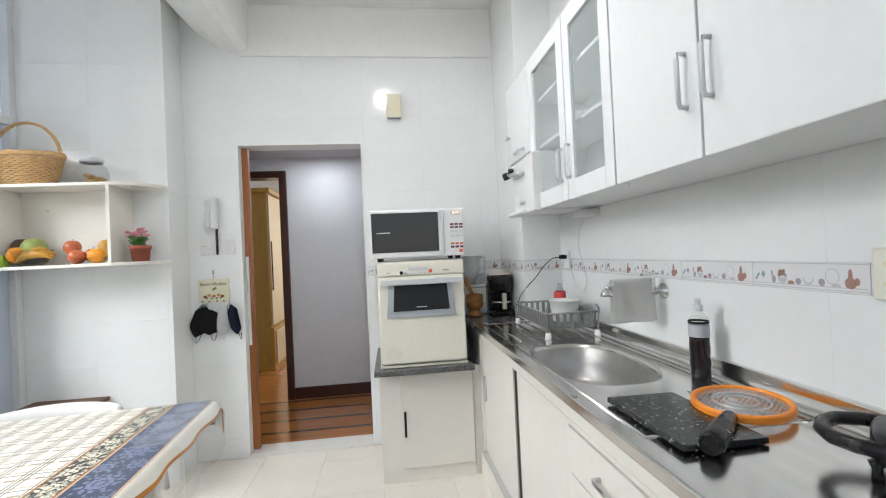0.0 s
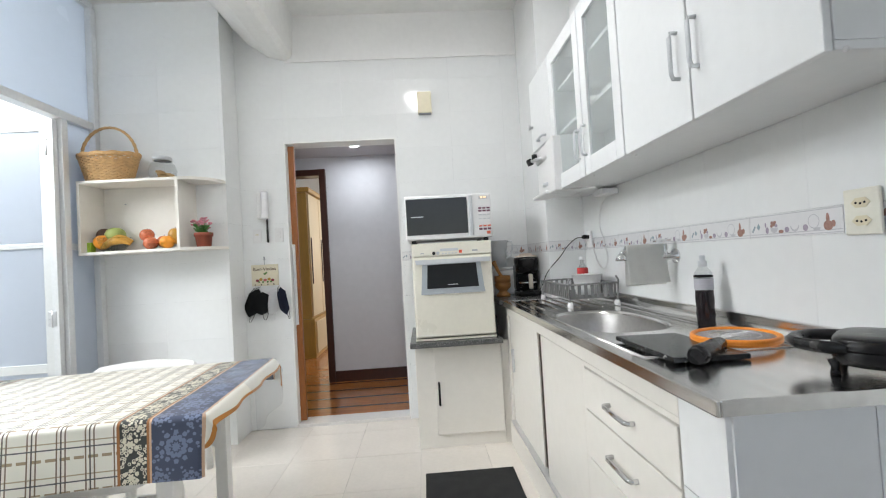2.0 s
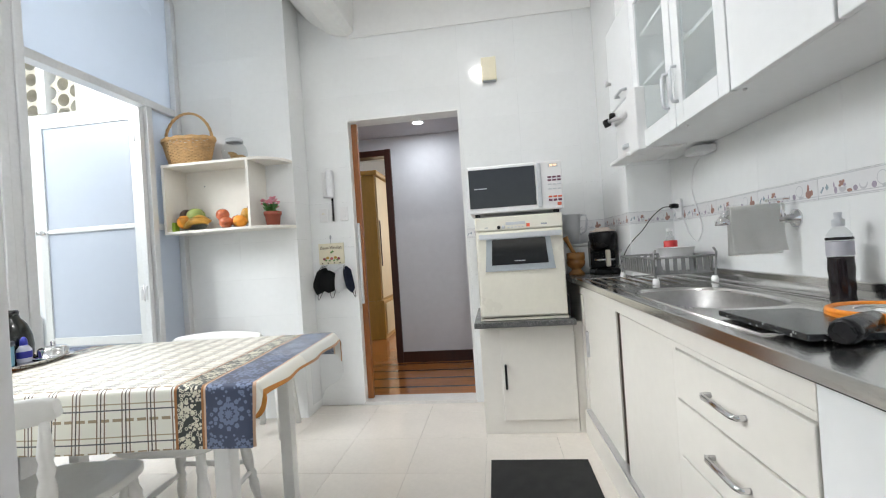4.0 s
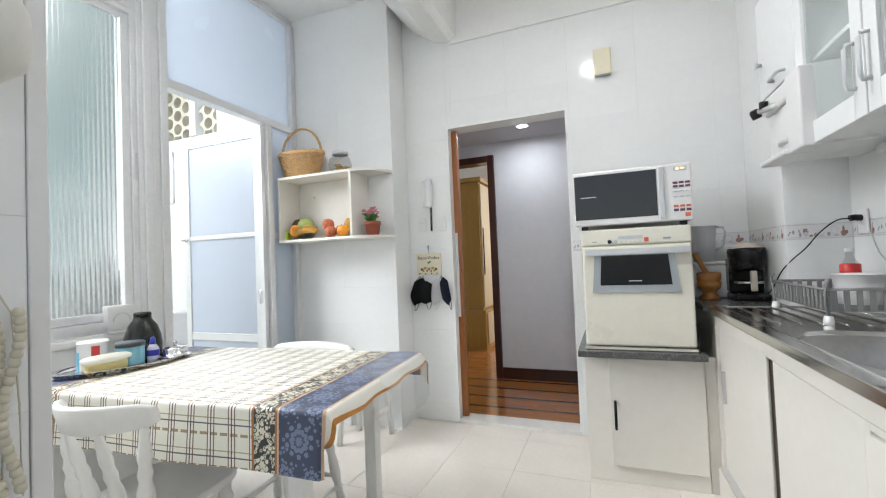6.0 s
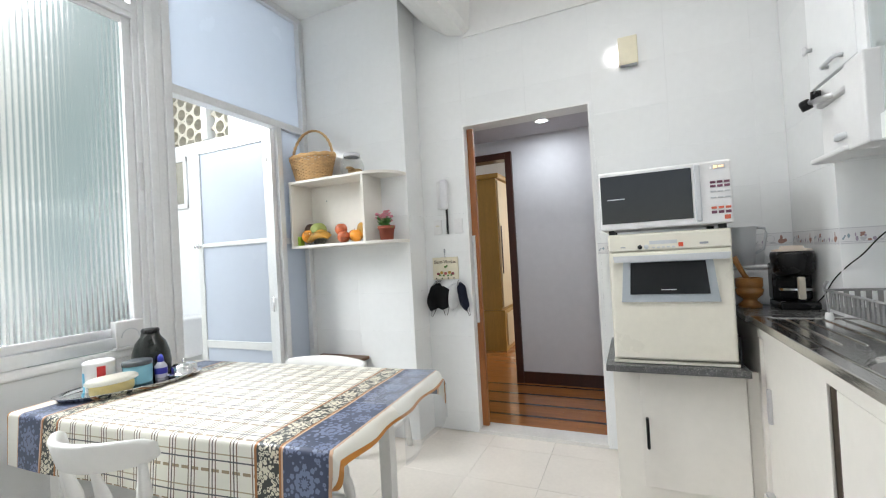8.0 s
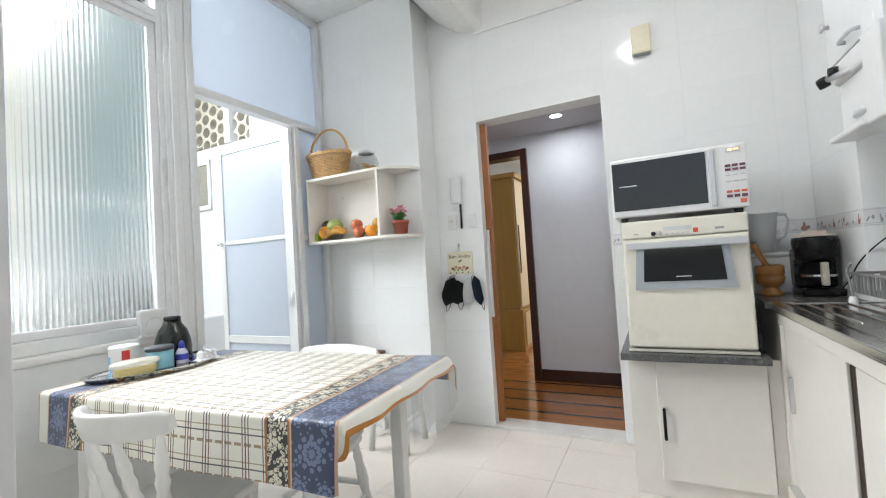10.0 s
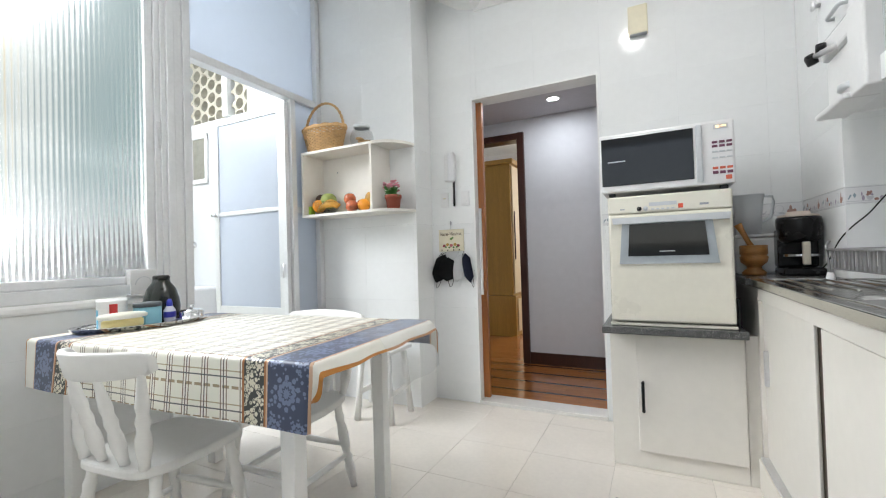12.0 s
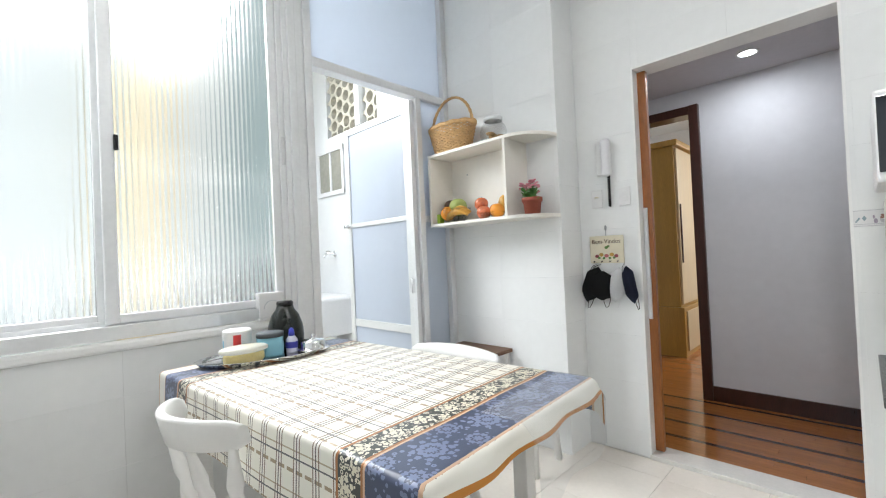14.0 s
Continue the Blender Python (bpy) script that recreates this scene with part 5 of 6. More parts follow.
def drape(u, v, over):
    """Where a point of the cloth lies: u from the right edge, v from the front hem, over: length hanging in front."""
    du = max(u, 0.0)
    dl = max(-(u + TX1 - TX0), 0.0)
    dv = max(over - v, 0.0)
    x, y, z = TX1 + min(u, 0.0) + dl, TY0 + max(v - over, 0.0), TZ + 0.004
    back = max(y - TY1, 0.0)
    y = min(y, TY1)
    side = du if du else dl
    way = 1 if du else -1
    drop = math.hypot(side, dv)
    if du > 0 and dv > 0:
        # the margin turns back round the front corner and tucks in behind it
        s = min(1.0, dv / (0.75 * over))
        m = Vector((0.62, 0.0, -0.78)).lerp(Vector((-0.80, 0.55, -0.10)), s).normalized()
        x, y, z = TX1 + 0.012 + du * m.x, TY0 - 0.014 - 0.03 * dv + du * m.y, z - max(dv - 0.008, 0) + du * m.z
    elif drop > 0:
        bend = 0.014
        ang = math.atan2(side, dv)
        reach = min(drop, bend * 1.57)
        out, down = bend * math.sin(reach / bend), bend * (1 - math.cos(reach / bend)) + max(drop - bend * 1.57, 0)
        slant = 0.62 * math.sin(ang)
        x += way * (out * math.sin(ang) + slant * min(down, 0.06) * math.sin(ang))
        y -= out * math.cos(ang) + 0.03 * down * math.cos(ang)
        y -= dv * 0.06 * (0.5 + 0.5 * math.sin(11 * u + 1.0)) * math.cos(ang)
        x += way * 0.010 * math.sin(26 * y) * (side > 0.02) * min(1, side * 12)
        z -= down * (1 - 0.20 * math.sin(ang))
    if back > 0:
        z -= back
        y += 0.008
    z += 0.0012 * math.sin(14 * u) * math.sin(17 * v) * (drop == 0)
    return x, y, z


def cloth_material():
    m = bpy.data.materials.new("printed_tablecloth")
    m.use_nodes = True
    n, l = m.node_tree.nodes, m.node_tree.links
    p = n["Principled BSDF"]
    p.inputs["Roughness"].default_value, p.inputs["Specular IOR Level"].default_value = 0.34, 0.45
    uv, sep = n.new("ShaderNodeUVMap"), n.new("ShaderNodeSeparateXYZ")
    l.new(uv.outputs[0], sep.inputs[0])
    U, V = sep.outputs[0], sep.outputs[1]

    def mth(op, a, b=None, c=None):
        k = n.new("ShaderNodeMath")
        k.operation = op
        for i, s in enumerate((a, b, c)):
            if s is None:
                continue
            if isinstance(s, (int, float)):
                k.inputs[i].default_value = s
            else:
                l.new(s, k.inputs[i])
        return k.outputs[0]

    def mix(fac, a, b):
        k = n.new("ShaderNodeMix")
        k.data_type = "RGBA"
        l.new(fac, k.inputs[0])
        for s, i in ((a, 6), (b, 7)):
            if isinstance(s, tuple):
                k.inputs[i].default_value = (*s, 1)
            else:
                l.new(s, k.inputs[i])
        return k.outputs[2]

    def wrap(c, period, centre=0.0):
        return mth("MULTIPLY", mth("SUBTRACT", mth("FRACT", mth("ADD", mth("DIVIDE", mth("SUBTRACT", c, centre), period), 0.5)), 0.5), period)

    def stripe(c, period, centre, half):
        return mth("LESS_THAN", mth("ABSOLUTE", wrap(c, period, centre)), half)

    def within(c, lo, hi):
        return mth("MULTIPLY", mth("GREATER_THAN", c, lo), mth("LESS_THAN", c, hi))

    def rosette(cu, period, cv, radius, petals, rate=10.0):
        a, b = mth("SUBTRACT", U, cu), wrap(V, period, cv)
        r = mth("SQRT", mth("ADD", mth("MULTIPLY", a, a), mth("MULTIPLY", b, b)))
        th = mth("ARCTAN2", a, b)
        edge = mth("MULTIPLY", radius, mth("ADD", 0.8, mth("MULTIPLY", 0.2, mth("COSINE", mth("MULTIPLY", th, petals)))))
        body = mth("LESS_THAN", r, edge)
        rings = mth("GREATER_THAN", mth("SINE", mth("ADD", mth("MULTIPLY", r, rate / radius), mth("MULTIPLY", 0.9, mth("COSINE", mth("MULTIPLY", th, petals))))), -0.55)
        return mth("MULTIPLY", body, rings)

    def either(a, b):
        return mth("MAXIMUM", a, b)

    cream, tan, dark, rust = (0.80, 0.78, 0.70), (0.36, 0.28, 0.18), (0.06, 0.065, 0.075), (0.36, 0.15, 0.05)
    col = mix(stripe(V, 0.092, 0.045, 0.0018), cream, (0.45, 0.38, 0.27))
    col = mix(stripe(V, 0.092, 0.0, 0.0042), col, tan)
    col = mix(mth("MULTIPLY", stripe(V, 0.092, 0.0, 0.0050), stripe(U, 0.036, 0.018, 0.005)), col, (0.80, 0.78, 0.70))
    for off in (-0.011, 0.0, 0.011):
        col = mix(stripe(U, 0.074, off, 0.0020), col, (0.10, 0.09, 0.08) if off == 0 else (0.20, 0.155, 0.11))
    col = mix(stripe(V, 0.092, 0.028, 0.0019), col, (0.12, 0.12, 0.125))
    # flowered bands
    vor = n.new("ShaderNodeTexVoronoi")
    vor.inputs["Scale"].default_value = 95
    l.new(uv.outputs[0], vor.inputs["Vector"])
    big = n.new("ShaderNodeTexVoronoi")
    big.inputs["Scale"].default_value = 62
    l.new(uv.outputs[0], big.inputs["Vector"])
    sprig = within(vor.outputs["Distance"], 0.24, 0.46)
    for lo, hi in ((-0.222, -0.142), (-1.116, -1.040)):
        mid = (lo + hi) / 2
        band = mix(either(either(sprig, rosette(mid - 0.008, 0.092, 0.02, 0.026, 6)), rosette(mid + 0.020, 0.092, 0.066, 0.017, 5)), (0.045, 0.05, 0.045), (0.70, 0.67, 0.54))
        col = mix(within(U, lo, hi), col, band)
        for e in (lo, hi):
            col = mix(within(U, e - 0.004, e + 0.004), col, rust)
    for lo, hi in ((-0.134, 0.002), (-1.250, -1.124)):
        mid = (lo + hi) / 2
        leafy = within(big.outputs["Distance"], 0.10, 0.34)
        discs = either(rosette(mid, 0.19, 0.095, 0.052, 10, 17.0), either(rosette(mid - 0.042, 0.19, 0.0, 0.036, 8, 13.0), rosette(mid + 0.042, 0.19, 0.0, 0.036, 8, 13.0)))
        motif = either(discs, mth("MULTIPLY", leafy, mth("GREATER_THAN", mth("ABSOLUTE", wrap(V, 0.19, 0.0)), 0.02)))
        band = mix(motif, (0.058, 0.074, 0.125), (0.175, 0.215, 0.335))
        col = mix(within(U, lo, hi), col, band)
        for e in (lo - 0.002, hi + 0.002):
            col = mix(within(U, e - 0.003, e + 0.003), col, (0.62, 0.42, 0.28))
    col = mix(mth("GREATER_THAN", U, 0.008), col, cream)
    col = mix(mth("LESS_THAN", U, -1.254), col, cream)
    turn_up = mth("MULTIPLY", mth("MAXIMUM", mth("SUBTRACT", 0.34, V), 0.0), 0.06)
    hem = either(mth("GREATER_THAN", mth("ADD", U, turn_up), 0.047), mth("LESS_THAN", U, -1.312))
    col = mix(hem, col, (0.50, 0.20, 0.03))
    tex = n.new("ShaderNodeTexNoise")
    tex.inputs["Scale"].default_value = 500
    l.new(uv.outputs[0], tex.inputs["Vector"])
    bp = n.new("ShaderNodeBump")
    bp.inputs["Strength"].default_value, bp.inputs["Distance"].default_value = 0.15, 0.001
    l.new(tex.outputs[0], bp.inputs["Height"])
    l.new(bp.outputs[0], p.inputs["Normal"])
    l.new(col, p.inputs["Base Color"])
    return m


def sheet(u0, u1, v0, v1, nu, nv, over, lift=0.0):
    bm = bmesh.new()
    uvl = bm.loops.layers.uv.new("UVMap")
    vs, at = [], {}
    for i in range(nu + 1):
        for j in range(nv + 1):
            u, v = u0 + (u1 - u0) * i / nu, v0 + (v1 - v0) * j / nv
            x, y, z = drape(u, v, over)
            vert = bm.verts.new((x + 1.25, y - 1.48, z - TZ + lift))
            at[vert] = (u, v)
            vs.append(vert)
    for i in range(nu):
        for j in range(nv):
            a = i * (nv + 1) + j
            f = bm.faces.new((vs[a], vs[a + nv + 1], vs[a + nv + 2], vs[a + 1]))
            f.smooth = True
            for lp in f.loops:
                lp[uvl].uv = at[lp.vert]
    return bm


cloth = thing("tablecloth", (-1.25, 1.48, TZ), "cream plaid tablecloth with flowered and blue damask borders", "tablecloth")
part("cloth", sheet(-1.322, 0.056, 0.0, 0.185 + TY1 - TY0 + 0.10, 190, 130, 0.185), cloth_material(), cloth)
film = thing("plastic_table_cover", (-1.25, 1.48, TZ), "clear plastic cover hanging off the table end", "table cover")
ob = part("sheet", sheet(-0.10, 0.24, 0.50, 0.19 + TY1 - TY0 + 0.02, 40, 40, 0.19, 0.003), PLASTICFILM, film)
ob.visible_shadow = False

# the table stands a few degrees askew to the walls
ASKEW = Matrix.Translation((-0.57, 1.13, 0)) @ pose(0, 0, 0, 0, 0, 4) @ Matrix.Translation((0.57, -1.13, 0))
for t in (table, cloth, film):
    t.matrix_world = ASKEW @ t.matrix_world


def turned(bm, a, b, radii, seg=14):
    """A turned bar from a to b with radii at even steps."""
    a, b = Vector(a), Vector(b)
    n = len(radii) - 1
    tube(bm, [a.lerp(b, k / n) for k in range(n + 1)], 0.01, seg, taper=list(radii))


LEGR = (0.014, 0.015, 0.017, 0.020, 0.021, 0.017, 0.021, 0.016, 0.020, 0.022, 0.023, 0.022, 0.020, 0.017, 0.021, 0.016, 0.018, 0.018)
SPINR = (0.014, 0.015, 0.019, 0.021, 0.020, 0.015, 0.019, 0.014, 0.018, 0.016, 0.013, 0.011, 0.010)
SZ = 0.415


def chair(m, label, half=0.208, bow=0.075, spread=0.15, wide=0.205):
    t = thing("chair", m, label, "chair", "chairs round the table")
    bm = bmesh.new()
    pts = []
    for k in range(48):
        a = 2 * math.pi * k / 48
        c, s = math.cos(a), math.sin(a)
        e = (abs(c) ** 5 + abs(s) ** 5) ** (-1 / 5)
        wid = wide if s > 0 else wide - 0.025 * min(1, -s * 1.3)
        pts.append((wid * e * c, 0.195 * e * s))
    rings = [[bm.verts.new((x * sc, y * sc, z)) for x, y in pts] for sc, z in ((0.95, SZ - 0.034), (1.0, SZ - 0.024), (1.0, SZ - 0.008), (0.985, SZ - 0.001), (0.93, SZ), (0.6, SZ - 0.004))]
    for a, b in zip(rings, rings[1:]):
        for k in range(48):
            bm.faces.new((a[k], a[(k + 1) % 48], b[(k + 1) % 48], b[k]))
    bm.faces.new(rings[0])
    bm.faces.new(rings[-1])
    part("seat", bm, WHITEWOOD, t)
    feet = {}
    for sx in (-1, 1):
        for sy in (-1, 1):
            top, foot = Vector((sx * 0.14, sy * 0.135, SZ - 0.03)), Vector((sx * 0.185, sy * 0.185, 0.0))
            feet[sx, sy] = (top, foot)
            bm = bmesh.new()
            turned(bm, foot, top, LEGR)
            part("leg", bm, WHITEWOOD, t)
    for sx in (-1, 1):
        a, b = (feet[sx, s][1].lerp(feet[sx, s][0], 0.38) for s in (-1, 1))
        bm = bmesh.new()
        turned(bm, a, b, (0.009, 0.011, 0.013, 0.014, 0.013, 0.011, 0.009), 10)
        part("stretcher", bm, WHITEWOOD, t)
    for sy in (-1, 1):
        a, b = (feet[s, sy][1].lerp(feet[s, sy][0], 0.50) for s in (-1, 1))
        bm = bmesh.new()
        turned(bm, a, b, (0.009, 0.011, 0.013, 0.014, 0.013, 0.011, 0.009), 10)
        part("stretcher", bm, WHITEWOOD, t)
    for k, x in enumerate((-spread, -0.37 * spread, 0.37 * spread, spread)):
        xx = x * 1.16
        ty = -0.262 + bow * (xx / half) ** 2 + 0.006
        bm = bmesh.new()
        turned(bm, (x, -0.165, SZ - 0.002), (xx, ty, 0.70), SPINR if k in (1, 2) else [r * 1.12 for r in SPINR])
        part("spindle", bm, WHITEWOOD, t)
    bm = bmesh.new()
    rows = []
    for k in range(25):
        x = half * (k / 12 - 1)
        y = -0.262 + bow * (x / half) ** 2
        up = 0.775 - 0.012 * (x / 0.2) ** 2
        lo = 0.688 + 0.006 * (x / 0.2) ** 2
        th = 0.013
        e = 0.012 * max(0, abs(x) - half + 0.018) / 0.018
        prof = [(-th, lo + e + 0.006), (-th, up - e - 0.008), (-th * 0.5, up - e), (th * 0.5, up - e), (th, up - e - 0.008), (th, lo + e + 0.006), (th * 0.5, lo + e), (-th * 0.5, lo + e)]
        rows.append([bm.verts.new((x, y + dy - (z - 0.72) * 0.25, z)) for dy, z in prof])
    for a, b in zip(rows, rows[1:]):
        for k in range(8):
            bm.faces.new((a[k], a[(k + 1) % 8], b[(k + 1) % 8], b[k])).smooth = True
    bm.faces.new(rows[0])
    bm.faces.new(rows[-1])
    part("top_rail", bm, WHITEWOOD, t)
    return t


chair_a = chair(pose(-1.315, 1.19, 0, 0, 0, 7), "white lacquered wooden chair with turned spindles", 0.182, 0.095, 0.135, 0.19)
chair_b = chair(pose(-1.205, 1.645, 0, 0, 0, 183), "white lacquered wooden chair with a straighter top rail", 0.222, 0.03)

BROWN = mat("dark_stained_wood", (0.13, 0.060, 0.028), 0.5, vary=0.35, scale=12, stretch=(1, 6, 6))
nook = thing("side_table", (-1.80, 2.70, 0.0), "small side table with a brown wooden top", "side table")
boxpart("tabletop", BROWN, nook, -0.20, 0.205, -0.075, 0.105, 0.525, 0.548, 0.004)
for x in (-0.17, 0.175):
    for y in (-0.05, 0.08):
        boxpart("leg", WHITEWOOD, nook, x - 0.013, x + 0.013, y - 0.013, y + 0.013, 0.0, 0.5245, 0.002)

stool = thing("stool", pose(-1.385, 2.60, 0, 0, 0, 3), "small white wooden stool by the wall", "stool")
boxpart("seat", WHITEWOOD, stool, -0.14, 0.14, -0.14, 0.14, 0.42, 0.447, 0.008)
for sx in (-1, 1):
    for sy in (-1, 1):
        bm = bmesh.new()
        tube(bm, [(sx * 0.125, sy * 0.125, 0), (sx * 0.095, sy * 0.095, 0.419)], 0.02, 4)
        part("leg", bm, WHITEWOOD, stool)
    boxpart("rail", WHITEWOOD, stool, sx * 0.111 - 0.009, sx * 0.111 + 0.009, -0.10, 0.10, 0.16, 0.19, 0.002)

# ---- tray and breakfast things ----
tray = thing("serving_tray", pose(-1.77, 1.365, TZ + 0.006, 0, 0, 74), "oval silver serving tray with a raised rim", "tray")
bm = bmesh.new()
lathe(bm, [(0, 0), (0.9, 0), (0.94, 0.004), (0.99, 0.016), (1.0, 0.018), (0.985, 0.0185), (0.935, 0.007), (0.9, 0.003), (0, 0.003)], seg=48)
for v in bm.verts:
    v.co.x *= 0.245
    v.co.y *= 0.135
part("plate", bm, CHROME, tray)
TT = TZ + 0.0095
flask = thing("thermos_flask", (-1.86, 1.50, TT), "black vacuum flask on the tray", "thermos")
bm = bmesh.new()
lathe(bm, [(0, 0), (0.066, 0), (0.075, 0.02), (0.077, 0.06), (0.072, 0.10), (0.058, 0.145), (0.038, 0.172), (0.035, 0.185), (0, 0.186)], seg=28)
part("body", bm, mat("black_green_glaze", (0.012, 0.016, 0.014), 0.22), flask)
bm = bmesh.new()
lathe(bm, [(0, 0.186), (0.034, 0.186), (0.036, 0.198), (0.031, 0.206), (0, 0.207)], seg=24)
tube(bm, eased([(-0.02, 0.02, 0.19), (-0.055, 0.055, 0.18), (-0.075, 0.07, 0.12), (-0.055, 0.05, 0.06)]), 0.008, 8)
part("stopper", bm, BLACK, flask)
mugd = thing("milk_can", (-1.855, 1.295, TT), "white round tin with blue and red print", "tin")
bm = bmesh.new()
lathe(bm, [(0, 0), (0.052, 0), (0.053, 0.004), (0.053, 0.105), (0.055, 0.108), (0.05, 0.114), (0, 0.114)], seg=32)
part("body", bm, MWHITE, mugd)
bm = bmesh.new()
for a0, a1, z0, z1, mi in ((-118, -86, 0.0, 0.075, 1), (-36, -6, 0.045, 0.098, 0)):
    lp = []
    for k in range(9):
        a = radians(a0 + (a1 - a0) * k / 8)
        lp.append([bm.verts.new((0.0535 * math.cos(a), 0.0535 * math.sin(a), z)) for z in (z0, z1)])
    for a, b in zip(lp, lp[1:]):
        bm.faces.new((a[0], b[0], b[1], a[1])).material_index = mi
part("print", bm, [RED, mat("sky_blue_print", (0.12, 0.45, 0.65), 0.4)], mugd, "red and light blue print patches")
bluejar = thing("blue_jar", (-1.79, 1.40, TT), "pale blue jar with a dark grey lid", "jar")
bm = bmesh.new()
lathe(bm, [(0, 0), (0.05, 0), (0.052, 0.006), (0.052, 0.075), (0, 0.075)], seg=30)
part("body", bm, mat("pale_blue_plastic", (0.22, 0.48, 0.58), 0.3), bluejar)
bm = bmesh.new()
lathe(bm, [(0, 0.075), (0.054, 0.075), (0.054, 0.09), (0.05, 0.093), (0, 0.093)], seg=30)
part("lid", bm, mat("charcoal_lid", (0.07, 0.08, 0.09), 0.35), bluejar, "charcoal lid")
butter = thing("cheese_dish", Matrix.Translation((-1.735, 1.275, TT)) @ Matrix.Diagonal((0.85, 1.2, 1, 1)), "clear round food box holding yellow cheese", "food box")
bm = bmesh.new()
lathe(bm, [(0, 0.002), (0.056, 0.002), (0.062, 0.012), (0.062, 0.034), (0.054, 0.041), (0, 0.043)], seg=32)
part("cheese", bm, mat("butter_yellow", (0.80, 0.66, 0.30), 0.5, vary=0.1), butter)
bm = bmesh.new()
lathe(bm, [(0, 0.0), (0.060, 0.0), (0.067, 0.010), (0.070, 0.050), (0.067, 0.050)], seg=32)
part("box", bm, JARGLASS, butter)
bm = bmesh.new()
lathe(bm, [(0.068, 0.044), (0.074, 0.047), (0.074, 0.056), (0.066, 0.062), (0.03, 0.066), (0, 0.067)], seg=32)
part("lid", bm, translucent("milky_lid", (0.80, 0.80, 0.77), 0.5, 0.3), butter, "milky domed lid")

gel = thing("sanitiser_bottle", (-1.765, 1.48, TT), "small clear bottle with a blue flip cap", "bottle")
bm = bmesh.new()
lathe(bm, [(0, 0), (0.022, 0), (0.024, 0.005), (0.024, 0.05), (0.012, 0.068), (0, 0.068)], seg=20)
part("body", bm, mat("milky_clear_plastic", (0.62, 0.62, 0.72), 0.25), gel)
bm = bmesh.new()
lathe(bm, [(0.0245, 0.018), (0.025, 0.02), (0.025, 0.042), (0.0245, 0.044)], seg=20)
part("label", bm, mat("ultramarine", (0.03, 0.03, 0.32), 0.35), gel)
bm = bmesh.new()
lathe(bm, [(0, 0.068), (0.013, 0.068), (0.011, 0.09), (0.005, 0.10), (0, 0.10)], seg=16)
part("cap", bm, mat("blue_cap", (0.04, 0.05, 0.42), 0.35), gel)
sugar = thing("butter_cloche", pose(-1.715, 1.55, TT, 0, 0, 20), "small silver lidded dish with a knob", "dish")
bm = bmesh.new()
lathe(bm, [(0, 0), (0.055, 0.0), (0.068, 0.008), (0.066, 0.010), (0.05, 0.012), (0.05, 0.035), (0.042, 0.045), (0.012, 0.05), (0.006, 0.055), (0.010, 0.064), (0, 0.07)], seg=32)
part("dish", bm, CHROME, sugar)
napkin = thing("napkin_holder", (XW + 0.02, 1.52, 0.868), "white napkin holder with a round cut-out on the sill", "napkin holder")
bm = bmesh.new()
box(bm, -0.022, 0.022, -0.06, 0.06, 0.0, 0.012, 0.003)
box(bm, 0.014, 0.022, -0.06, 0.06, 0.012, 0.13, 0.004)
box(bm, -0.022, -0.014, -0.06, 0.06, 0.012, 0.13, 0.004)
part("holder", bm, MWHITE, napkin)
bm = bmesh.new()
tube(bm, [(0.023, 0.038 * math.cos(a), 0.055 + 0.038 * math.sin(a)) for a in (math.pi * k / 16 for k in range(17))], 0.002, 6)
part("groove", bm, LGREY, napkin)

# ---- fittings on the doorway wall ----
CREAMPL = mat("cream_plastic", (0.74, 0.68, 0.50), 0.4, vary=0.05)
chime = thing("door_chime", (0.168, YN, 2.268), "cream plastic door chime box on the wall", "door chime")
boxpart("cover", CREAMPL, chime, -0.053, 0.050, -0.045, -0.003, 0.0, 0.162, 0.005)
boxpart("grille", GREYPL, chime, -0.045, 0.045, -0.040, -0.004, -0.004, 0.001, 0.001)
phone = thing("intercom_phone", (-1.065, YN, 1.475), "white wall intercom handset with a curly dark cord", "intercom")
boxpart("cradle", MWHITE, phone, -0.045, 0.040, -0.03, -0.002, 0.07, 0.262, 0.010)
bm = bmesh.new()
box(bm, -0.004, 0.046, -0.062, -0.031, 0.060, 0.268, 0.014, 3)
part("handset", bm, mat("white_handset", (0.78, 0.78, 0.80), 0.3), phone)
bm = bmesh.new()
pts = []
for k in range(120):
    s = k / 119
    a = 2 * math.pi * s * 14
    pts.append((0.025 + 0.006 * math.cos(a), -0.02 + 0.006 * math.sin(a), 0.062 - 0.17 * s))
tube(bm, pts, 0.004, 5)
part("cord", bm, BLACK, phone, "coiled dark cord")
for x in (-1.12, -0.962):
    sw = thing("light_switch", (x, YN, 1.365), "cream light switch plate on the tiles", "switch", "switches by the door")
    boxpart("plate", MWHITE, sw, -0.031, 0.031, -0.010, -0.002, 0.0, 0.102, 0.003)
    if x < -1:
        bm = bmesh.new()
        tube(bm, [(-0.012, -0.011, 0.06), (0, -0.013, 0.063), (0.012, -0.011, 0.06)], 0.003, 6)
        part("cover", bm, CREAMPL, sw)
    else:
        boxpart("rocker", MWHITE, sw, -0.012, 0.012, -0.014, -0.0105, 0.055, 0.08, 0.002)
        boxpart("rocker", MWHITE, sw, -0.012, 0.012, -0.014, -0.0105, 0.022, 0.047, 0.002)

